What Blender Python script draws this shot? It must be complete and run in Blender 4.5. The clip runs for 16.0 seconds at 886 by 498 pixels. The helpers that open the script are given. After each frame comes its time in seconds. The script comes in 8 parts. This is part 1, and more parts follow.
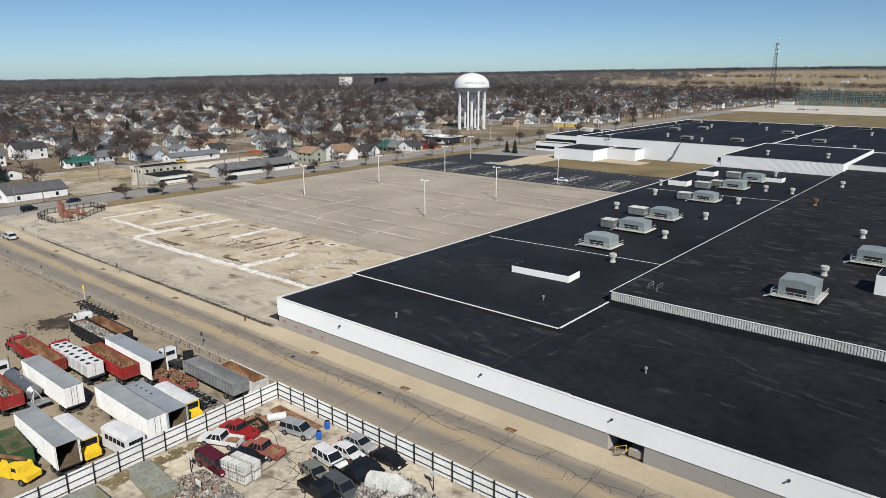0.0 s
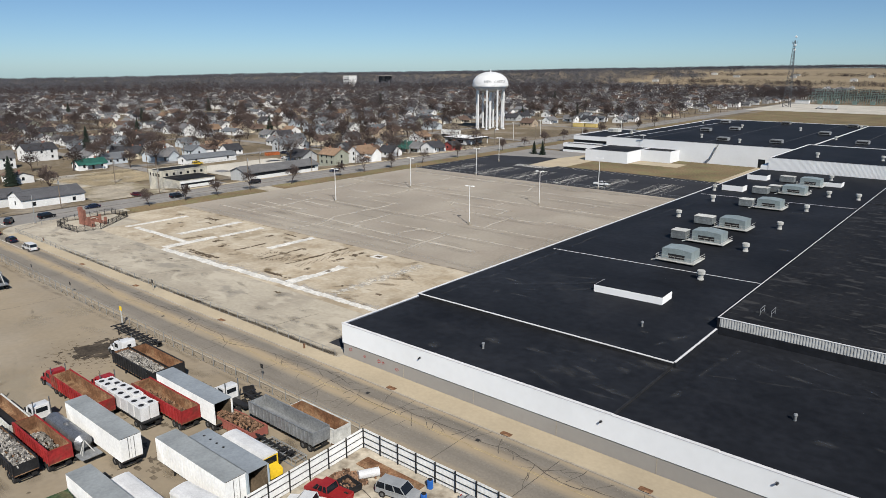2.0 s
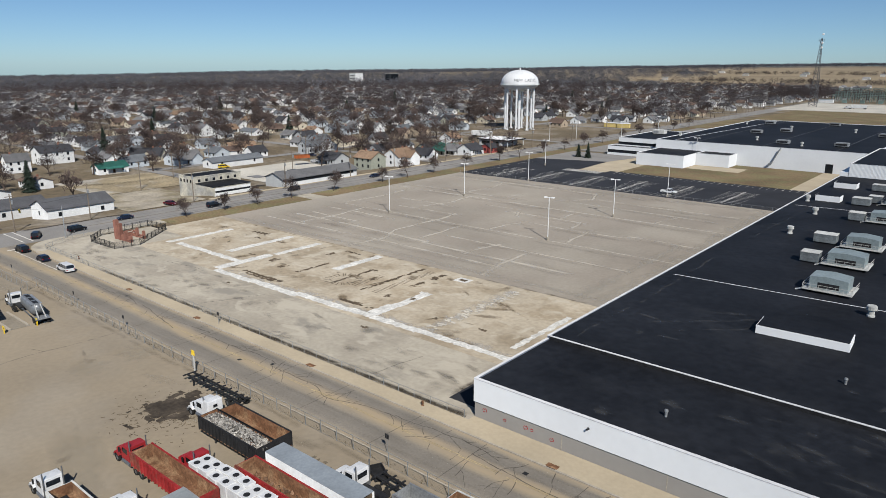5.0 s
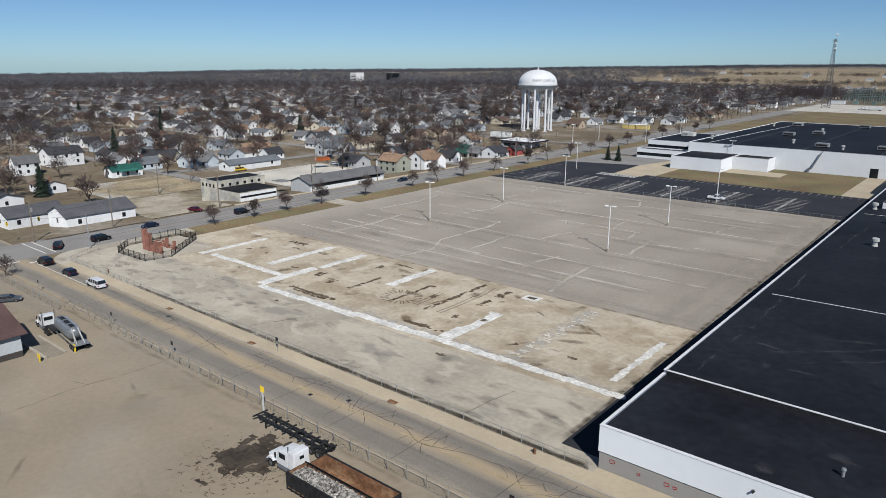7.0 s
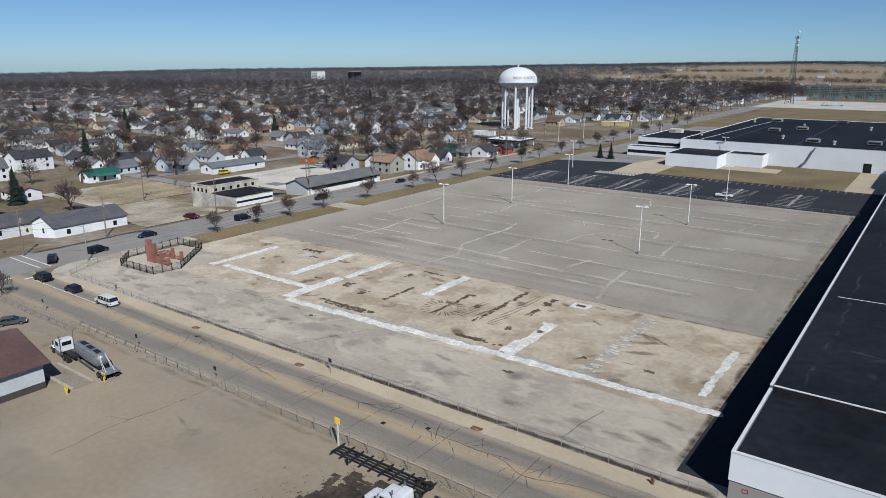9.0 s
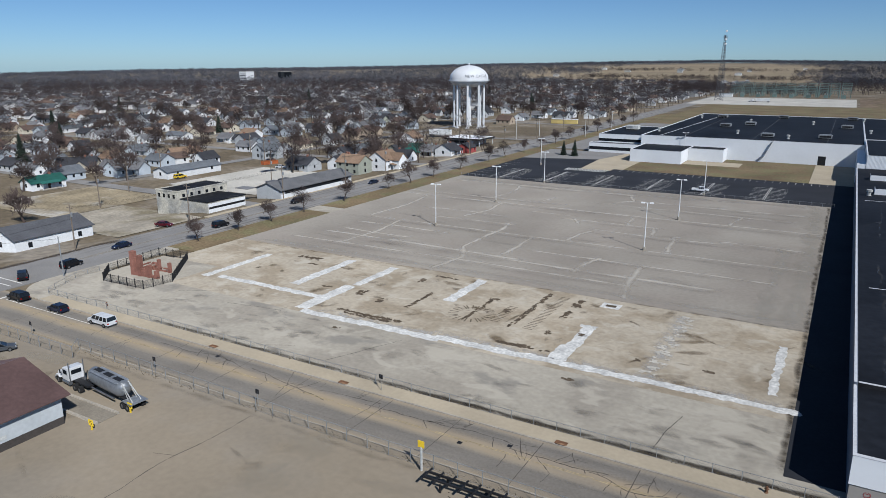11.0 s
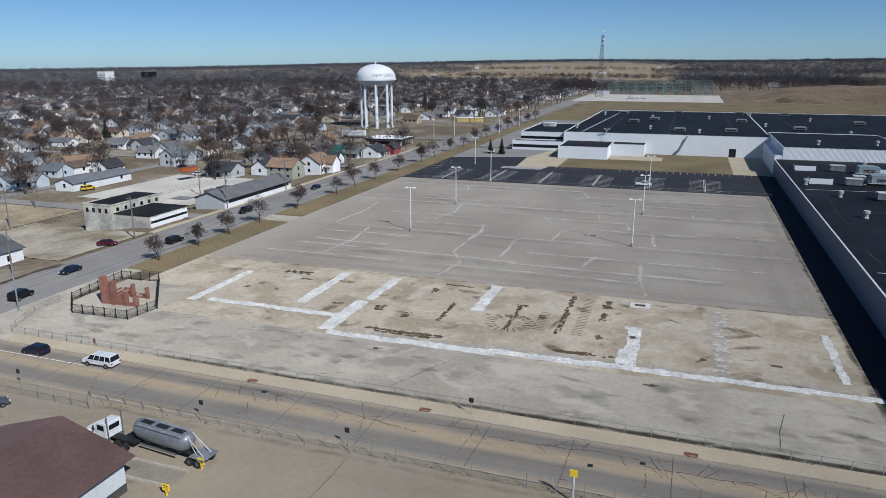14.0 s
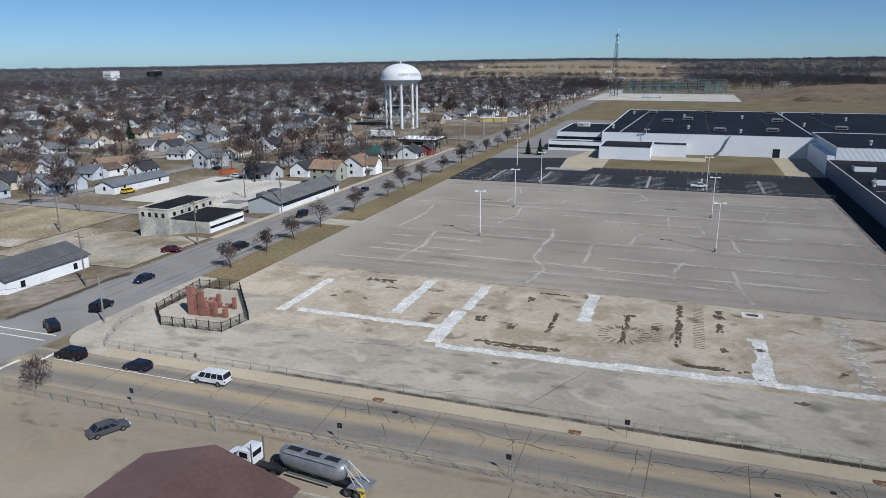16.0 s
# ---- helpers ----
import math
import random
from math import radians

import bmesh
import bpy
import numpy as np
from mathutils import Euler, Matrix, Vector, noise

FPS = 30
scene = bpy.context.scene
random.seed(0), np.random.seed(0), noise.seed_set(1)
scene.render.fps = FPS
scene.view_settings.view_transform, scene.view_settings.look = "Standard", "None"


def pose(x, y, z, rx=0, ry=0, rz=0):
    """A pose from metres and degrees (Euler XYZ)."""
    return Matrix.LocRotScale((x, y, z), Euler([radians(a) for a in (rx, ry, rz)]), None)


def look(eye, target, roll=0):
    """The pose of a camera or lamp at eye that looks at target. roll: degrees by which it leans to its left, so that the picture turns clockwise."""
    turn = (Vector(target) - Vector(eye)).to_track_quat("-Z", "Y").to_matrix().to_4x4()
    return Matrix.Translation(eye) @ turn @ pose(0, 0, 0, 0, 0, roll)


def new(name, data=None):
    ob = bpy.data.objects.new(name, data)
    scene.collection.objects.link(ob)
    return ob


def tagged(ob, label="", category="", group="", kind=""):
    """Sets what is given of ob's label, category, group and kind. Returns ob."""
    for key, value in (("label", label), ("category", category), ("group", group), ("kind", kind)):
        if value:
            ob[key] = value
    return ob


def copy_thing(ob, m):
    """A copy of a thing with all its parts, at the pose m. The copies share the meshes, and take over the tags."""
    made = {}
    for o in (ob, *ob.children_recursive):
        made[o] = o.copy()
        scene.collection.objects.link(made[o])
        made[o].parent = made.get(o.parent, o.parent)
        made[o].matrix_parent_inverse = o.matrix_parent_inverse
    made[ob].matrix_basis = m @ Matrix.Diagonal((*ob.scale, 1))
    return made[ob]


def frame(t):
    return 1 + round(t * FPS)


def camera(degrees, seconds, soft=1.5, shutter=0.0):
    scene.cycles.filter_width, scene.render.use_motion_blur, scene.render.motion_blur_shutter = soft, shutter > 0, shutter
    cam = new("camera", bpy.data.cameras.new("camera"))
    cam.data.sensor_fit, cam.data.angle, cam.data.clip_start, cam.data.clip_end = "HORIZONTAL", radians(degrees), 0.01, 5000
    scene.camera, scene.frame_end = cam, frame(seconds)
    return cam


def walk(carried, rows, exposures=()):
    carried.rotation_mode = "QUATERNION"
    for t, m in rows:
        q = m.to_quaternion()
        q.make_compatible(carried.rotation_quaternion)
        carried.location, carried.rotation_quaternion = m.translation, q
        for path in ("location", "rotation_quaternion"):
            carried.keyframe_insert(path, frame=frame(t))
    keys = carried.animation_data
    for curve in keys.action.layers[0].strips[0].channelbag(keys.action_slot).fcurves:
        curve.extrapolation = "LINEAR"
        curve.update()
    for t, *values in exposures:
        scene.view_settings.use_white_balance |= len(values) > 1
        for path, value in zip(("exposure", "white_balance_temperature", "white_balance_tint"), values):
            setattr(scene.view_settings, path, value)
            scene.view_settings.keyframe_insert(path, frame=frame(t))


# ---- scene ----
cam = camera(65.3, 16.0, soft=0.85)
PATH = [
    (0, (0.208, 0.834, 45.292), (-1.04, 2.313, 44.786), -0.1),
    (0.5, (-4.558, 1.186, 45.257), (-5.805, 2.665, 44.751), -0.1),
    (1, (-9.309, 1.573, 45.245), (-10.556, 3.052, 44.737), -0.1),
    (1.5, (-14.113, 1.975, 45.264), (-15.358, 3.455, 44.755), -0.1),
    (2, (-18.952, 2.398, 45.282), (-20.198, 3.877, 44.772), -0.1),
    (2.5, (-23.787, 2.824, 45.335), (-25.032, 4.303, 44.824), -0.0),
    (3, (-28.624, 3.284, 45.4), (-29.868, 4.765, 44.888), 0.0),
    (3.5, (-33.417, 3.746, 45.434), (-34.66, 5.227, 44.922), 0.0),
    (4, (-38.218, 4.246, 45.438), (-39.461, 5.727, 44.923), 0.0),
    (4.5, (-43.061, 4.688, 45.435), (-44.303, 6.168, 44.919), 0.0),
    (7, (-67.046, 5.47, 45.205), (-68.277, 6.959, 44.688), 0.2),
    (7.5, (-71.649, 4.999, 45.071), (-72.863, 6.502, 44.553), 0.2),
    (8, (-76.153, 4.195, 44.929), (-77.346, 5.714, 44.411), 0.1),
    (8.5, (-80.582, 3.218, 44.809), (-81.751, 4.754, 44.289), 0.2),
    (9, (-84.961, 2.15, 44.688), (-86.098, 3.711, 44.167), -0.0),
    (11.5, (-107.653, -3.325, 43.536), (-108.574, -1.629, 43.014), -0.1),
    (12, (-112.316, -4.307, 43.473), (-113.189, -2.586, 42.95), -0.1),
    (12.5, (-116.972, -5.206, 43.472), (-117.797, -3.461, 42.949), -0.2),
    (13, (-121.583, -6.02, 43.462), (-122.358, -4.252, 42.94), -0.1),
    (13.5, (-126.277, -6.698, 43.474), (-126.975, -4.898, 42.951), -0.2),
    (14, (-131.014, -7.277, 43.506), (-131.655, -5.456, 42.981), -0.2),
    (14.5, (-135.827, -7.665, 43.562), (-136.461, -5.842, 43.037), -0.3),
    (15, (-140.776, -8.002, 43.604), (-141.408, -6.178, 43.079), -0.2),
    (15.5, (-145.588, -8.108, 43.642), (-146.221, -6.285, 43.117), -0.3),
    (16, (-150.232, -8.008, 43.667), (-150.869, -6.187, 43.14), -0.3),
]
walk(cam, [(t, look(eye, target, roll)) for t, eye, target, roll in PATH], exposures=((0, 0.34, 6500, 10), (4.5, 0.27, 6330, 10), (8, 0.17, 6000, 10), (12.5, 0.14, 5740, 10), (16, 0.17, 5720, 10)))

# ---- world, sun ----
SUN = Vector((1.0, -0.72, 1.02)).normalized()
world = bpy.data.worlds.new("sky")
scene.world = world
world.use_nodes = True
wt = world.node_tree
sky = wt.nodes.new("ShaderNodeTexSky")
sky.sky_type, sky.sun_disc = "NISHITA", False
sky.sun_elevation = math.asin(SUN.z)
sky.sun_rotation = math.atan2(SUN.x, SUN.y)
sky.altitude, sky.air_density, sky.dust_density, sky.ozone_density = 0, 0.58, 0.22, 3.6
cool = wt.nodes.new("ShaderNodeVectorMath")
cool.operation = "MULTIPLY"
cool.inputs[1].default_value = (0.84, 0.955, 0.985)
wt.links.new(sky.outputs[0], cool.inputs[0])
wt.links.new(cool.outputs[0], wt.nodes["Background"].inputs[0])
wt.nodes["Background"].inputs[1].default_value = 0.065
sun_data = bpy.data.lights.new("sun", "SUN")
sun_data.energy, sun_data.angle, sun_data.color = 3.25, radians(0.5), (1.0, 0.952, 0.875)
sun = new("sun", sun_data)
sun.matrix_world = look(SUN * 300, (0, 0, 0))
scene.view_settings.exposure = 0.0


# ---- materials ----
def mat(name, base, rough=0.8, metal=0.0, coarse=(0.3, 0.15), fine=(4.0, 0.15), bump=0.0, rnd=0.0, spec=0.3, tint=None, island=0.0):
    """A surface of one base colour with stains at two scales, an optional second colour in blotches and fine relief."""
    m = bpy.data.materials.new(name)
    m.use_nodes = True
    nt = m.node_tree
    N, L = nt.nodes, nt.links
    bsdf = N["Principled BSDF"]
    bsdf.inputs["Roughness"].default_value, bsdf.inputs["Metallic"].default_value = rough, metal
    bsdf.inputs["Specular IOR Level"].default_value = spec
    bsdf.inputs["Diffuse Roughness"].default_value = 0.9 if rough >= 0.5 else 0.2
    co = N.new("ShaderNodeTexCoord").outputs["Object"]

    def noise_of(scale, detail=4.0):
        n = N.new("ShaderNodeTexNoise")
        n.inputs["Scale"].default_value, n.inputs["Detail"].default_value = scale, detail
        L.new(co, n.inputs["Vector"])
        return n.outputs["Fac"]

    def ranged(src, lo, hi, a=0.3, b=0.7):
        r = N.new("ShaderNodeMapRange")
        for i, v in enumerate((a, b, lo, hi)):
            r.inputs[i + 1].default_value = v
        L.new(src, r.inputs[0])
        return r.outputs[0]

    def times(a, b):
        k = N.new("ShaderNodeMath")
        k.operation = "MULTIPLY"
        L.new(a, k.inputs[0]), L.new(b, k.inputs[1])
        return k.outputs[0]

    n1, n2 = noise_of(coarse[0], 6), noise_of(fine[0], 5)
    f = times(ranged(n1, 1 - coarse[1], 1 + coarse[1]), ranged(n2, 1 - fine[1], 1 + fine[1]))
    if rnd:
        f = times(f, ranged(N.new("ShaderNodeObjectInfo").outputs["Random"], 1 - rnd, 1 + rnd, 0, 1))
    if island:
        f = times(f, ranged(N.new("ShaderNodeNewGeometry").outputs["Random Per Island"], 1 - island, 1 + island, 0, 1))
    col = N.new("ShaderNodeRGB")
    col.outputs[0].default_value = (*base, 1)
    src = col.outputs[0]
    if tint:
        mx = N.new("ShaderNodeMix")
        mx.data_type = "RGBA"
        L.new(ranged(noise_of(tint[1], 5), 0, 1, tint[2] - 0.07, tint[2] + 0.07), mx.inputs[0])
        L.new(src, mx.inputs[6])
        mx.inputs[7].default_value = (*tint[0], 1)
        src = mx.outputs[2]
    sc = N.new("ShaderNodeVectorMath")
    sc.operation = "SCALE"
    L.new(src, sc.inputs[0]), L.new(f, sc.inputs[3])
    L.new(sc.outputs[0], bsdf.inputs["Base Color"])
    if bump:
        b = N.new("ShaderNodeBump")
        b.inputs["Strength"].default_value, b.inputs["Distance"].default_value = 0.6, bump
        L.new(n2, b.inputs["Height"]), L.new(b.outputs[0], bsdf.inputs["Normal"])
    return m


def final_colour(m):
    """The link that ends in the base colour, to lay more over it."""
    bsdf = m.node_tree.nodes["Principled BSDF"]
    return bsdf, bsdf.inputs["Base Color"].links[0].from_socket


def overlay(m, fac, colour):
    nt = m.node_tree
    bsdf, src = final_colour(m)
    mx = nt.nodes.new("ShaderNodeMix")
    mx.data_type = "RGBA"
    nt.links.new(fac, mx.inputs[0]), nt.links.new(src, mx.inputs[6])
    mx.inputs[7].default_value = (*colour, 1)
    nt.links.new(mx.outputs[2], bsdf.inputs["Base Color"])


def node_range(m, src, a, b, lo=0.0, hi=1.0):
    r = m.node_tree.nodes.new("ShaderNodeMapRange")
    for i, v in enumerate((a, b, lo, hi)):
        r.inputs[i + 1].default_value = v
    m.node_tree.links.new(src, r.inputs[0])
    return r.outputs[0]


def node_math(m, op, a, b):
    k = m.node_tree.nodes.new("ShaderNodeMath")
    k.operation = op
    for i, v in enumerate((a, b)):
        if isinstance(v, (int, float)):
            k.inputs[i].default_value = v
        else:
            m.node_tree.links.new(v, k.inputs[i])
    return k.outputs[0]


def node_noise(m, scale, stretch=(1, 1, 1), detail=4.0, distort=0.0, offset=(0, 0, 0)):
    nt = m.node_tree
    mp = nt.nodes.new("ShaderNodeMapping")
    mp.inputs["Scale"].default_value, mp.inputs["Location"].default_value = stretch, offset
    nt.links.new(nt.nodes.new("ShaderNodeTexCoord").outputs["Object"], mp.inputs["Vector"])
    n = nt.nodes.new("ShaderNodeTexNoise")
    n.inputs["Scale"].default_value, n.inputs["Detail"].default_value, n.inputs["Distortion"].default_value = scale, detail, distort
    nt.links.new(mp.outputs[0], n.inputs["Vector"])
    return n.outputs["Fac"]


def axis_of(m, index):
    nt = m.node_tree
    s = nt.nodes.new("ShaderNodeSeparateXYZ")
    nt.links.new(nt.nodes.new("ShaderNodeTexCoord").outputs["Object"], s.inputs[0])
    return s.outputs[index]


GRASS = mat("dry_grass", (0.178, 0.13, 0.072), 0.95, coarse=(0.06, 0.25), fine=(1.5, 0.3), tint=((0.15, 0.13, 0.065), 0.12, 0.52))
COUNTRY = mat("town_ground", (0.155, 0.122, 0.078), 0.95, coarse=(0.02, 0.25), fine=(0.5, 0.25), tint=((0.21, 0.18, 0.14), 0.04, 0.57))
YARD = mat("packed_dirt", (0.268, 0.222, 0.16), 0.95, coarse=(0.05, 0.14), fine=(1.2, 0.06), bump=0.01, tint=((0.27, 0.23, 0.175), 0.06, 0.54))
SCRAP_GROUND = mat("oily_yard_dirt", (0.41, 0.365, 0.29), 0.95, coarse=(0.12, 0.25), fine=(1.5, 0.2), bump=0.02, tint=((0.19, 0.155, 0.115), 0.3, 0.6))
ROAD = mat("worn_asphalt", (0.222, 0.198, 0.164), 0.9, coarse=(0.15, 0.12), fine=(3.0, 0.12), bump=0.004)
SIDE_ROAD = mat("grey_asphalt", (0.225, 0.213, 0.197), 0.9, coarse=(0.1, 0.12), fine=(3.0, 0.12), bump=0.004)
SANDY = mat("sandy_concrete", (0.41, 0.345, 0.245), 0.92, coarse=(0.12, 0.1), fine=(2.0, 0.05), bump=0.004)
KERB = mat("kerb_concrete", (0.36, 0.32, 0.26), 0.9, coarse=(0.3, 0.15), fine=(3, 0.15))
SLAB = mat("stained_concrete", (0.39, 0.35, 0.28), 0.9, coarse=(0.045, 0.12), fine=(1.3, 0.09), bump=0.004, tint=((0.31, 0.275, 0.22), 0.09, 0.55))
FLOOR_OLD = mat("tan_factory_floor", (0.43, 0.37, 0.28), 0.9, coarse=(0.06, 0.14), fine=(1.2, 0.12), bump=0.004, tint=((0.31, 0.255, 0.18), 0.12, 0.54))
LOT = mat("weathered_lot", (0.280, 0.245, 0.202), 0.92, coarse=(0.035, 0.14), fine=(1.2, 0.08), bump=0.004, tint=((0.30, 0.267, 0.22), 0.05, 0.53))
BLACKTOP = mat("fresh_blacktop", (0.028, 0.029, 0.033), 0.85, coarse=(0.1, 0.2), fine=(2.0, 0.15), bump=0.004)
PALE = mat("pale_patch_concrete", (0.565, 0.55, 0.51), 0.9, coarse=(0.4, 0.2), fine=(2.5, 0.25), bump=0.006)
DARK_DIRT = mat("dark_dirt", (0.10, 0.075, 0.05), 0.95, coarse=(0.6, 0.35), fine=(4, 0.3), bump=0.01)
TAR = mat("tar_seal", (0.088, 0.075, 0.062), 0.8, coarse=(0.5, 0.2), fine=(4, 0.2))
PAINT = mat("road_paint", (0.62, 0.60, 0.54), 0.8, coarse=(0.4, 0.25), fine=(5, 0.25))
YELLOW_LINE = mat("worn_yellow_paint", (0.36, 0.285, 0.155), 0.85, coarse=(0.4, 0.3), fine=(3, 0.3))
MEMBRANE = mat("black_roof_membrane", (0.0138, 0.015, 0.0182), 0.68, coarse=(0.06, 0.35), fine=(0.8, 0.25), bump=0.01, spec=0.16)
OLD_ROOF = mat("patched_black_roof", (0.0155, 0.0155, 0.0165), 0.7, coarse=(0.1, 0.3), fine=(1.0, 0.3), bump=0.01, spec=0.16)
WHITE = mat("white_metal_cladding", (0.79, 0.80, 0.80), 0.55, coarse=(0.15, 0.03), fine=(1.0, 0.015))
RIBBED = mat("ribbed_white_cladding", (0.47, 0.475, 0.465), 0.5, coarse=(0.2, 0.08), fine=(1.5, 0.1))
GREY_WALL = mat("grey_block_wall", (0.33, 0.31, 0.28), 0.9, coarse=(0.1, 0.06), fine=(1.0, 0.03))
TRIM = mat("white_edge_trim", (0.62, 0.62, 0.62), 0.5, coarse=(0.4, 0.08), fine=(3, 0.08))
UNIT = mat("teal_grey_sheet_metal", (0.30, 0.355, 0.36), 0.5, metal=0.3, coarse=(0.5, 0.12), fine=(3, 0.12), rnd=0.12)
GALV = mat("galvanised_metal", (0.42, 0.43, 0.43), 0.45, metal=0.5, coarse=(0.6, 0.2), fine=(4, 0.2), rnd=0.12)
FADED = mat("faded_white_metal", (0.52, 0.52, 0.49), 0.6, coarse=(0.8, 0.2), fine=(5, 0.15), rnd=0.1)
RUST = mat("rusted_steel", (0.17, 0.085, 0.045), 0.9, coarse=(0.7, 0.35), fine=(4, 0.3), bump=0.01, tint=((0.26, 0.16, 0.09), 0.5, 0.55))
GLASS = mat("dark_window_glass", (0.015, 0.018, 0.022), 0.08, coarse=(0.5, 0.1), fine=(3, 0.1), spec=0.6)
RUBBER = mat("tyre_rubber", (0.022, 0.021, 0.02), 0.9, coarse=(2, 0.2), fine=(9, 0.2))
BLACK = mat("black_painted_steel", (0.02, 0.02, 0.021), 0.6, coarse=(1, 0.3), fine=(5, 0.3))
STEEL = mat("bare_steel", (0.33, 0.335, 0.34), 0.4, metal=0.7, coarse=(0.8, 0.2), fine=(5, 0.2))
WIRE = mat("fence_wire", (0.23, 0.22, 0.20), 0.6, metal=0.4, coarse=(0.5, 0.2), fine=(5, 0.1))
TOWER_WHITE = mat("white_tower_paint", (0.80, 0.80, 0.79), 0.45, coarse=(0.15, 0.07), fine=(1.2, 0.05))
LETTER = mat("grey_lettering", (0.09, 0.10, 0.11), 0.6)
BARK = mat("bare_bark", (0.088, 0.066, 0.054), 0.95, coarse=(0.4, 0.2), fine=(3, 0.2), rnd=0.3)
TWIG = mat("bare_twigs", (0.098, 0.073, 0.064), 0.95, coarse=(0.2, 0.25), fine=(2, 0.2), rnd=0.35)
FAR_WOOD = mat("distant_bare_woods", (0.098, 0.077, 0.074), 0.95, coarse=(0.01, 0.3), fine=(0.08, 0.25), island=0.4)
# Blue-grey base paints distance haze into the colour of the far woods.
HAZY_WOOD = mat("haze_tinted_woods", (0.155, 0.153, 0.168), 0.95, coarse=(0.004, 0.3), fine=(0.05, 0.25), island=0.4)
FIR = mat("evergreen_needles", (0.022, 0.032, 0.022), 0.9, coarse=(0.4, 0.3), fine=(3, 0.3), rnd=0.25)
BRICK = mat("red_brick", (0.26, 0.12, 0.088), 0.9, coarse=(0.8, 0.2), fine=(6, 0.2), rnd=0.25)
YELLOW = mat("yellow_paint", (0.72, 0.50, 0.03), 0.5, coarse=(1, 0.1), fine=(5, 0.1))
WOOD_POLE = mat("weathered_pole_wood", (0.22, 0.18, 0.14), 0.9, coarse=(1, 0.2), fine=(6, 0.2))
PALE_METAL = mat("pale_pole_metal", (0.80, 0.80, 0.78), 0.5, metal=0.0, coarse=(1, 0.1), fine=(5, 0.1))
GRAVEL = mat("pale_gravel", (0.46, 0.43, 0.37), 0.95, coarse=(0.06, 0.15), fine=(2, 0.15), bump=0.02)
FIELD = mat("stubble_field", (0.246, 0.193, 0.123), 0.95, coarse=(0.004, 0.18), fine=(0.05, 0.1))
for old, lo, hi, c, k, sc, st in ((OLD_ROOF, 0.57, 0.64, (0.062, 0.060, 0.058), 0.6, 0.6, (0.4, 1, 1)), (MEMBRANE, 0.58, 0.80, (0.036, 0.037, 0.04), 0.4, 0.12, (0.7, 1, 1)),
                              (SLAB, 0.56, 0.66, (0.20, 0.185, 0.16), 0.6, 0.16, (0.6, 1, 1)), (FLOOR_OLD, 0.56, 0.68, (0.5, 0.45, 0.36), 0.7, 0.3, (1, 1, 1)), (SLAB, 0.56, 0.63, (0.46, 0.415, 0.335), 0.6, 0.26, (0.6, 1, 1)),
                              (FLOOR_OLD, 0.62, 0.76, (0.20, 0.155, 0.10), 0.6, 0.5, (1, 1, 1))):
    overlay(old, node_math(old, "MULTIPLY", node_range(old, node_noise(old, sc, st, 6.0, 0.6, (3 * k, 11 * lo, 0)), lo, hi), k), c)


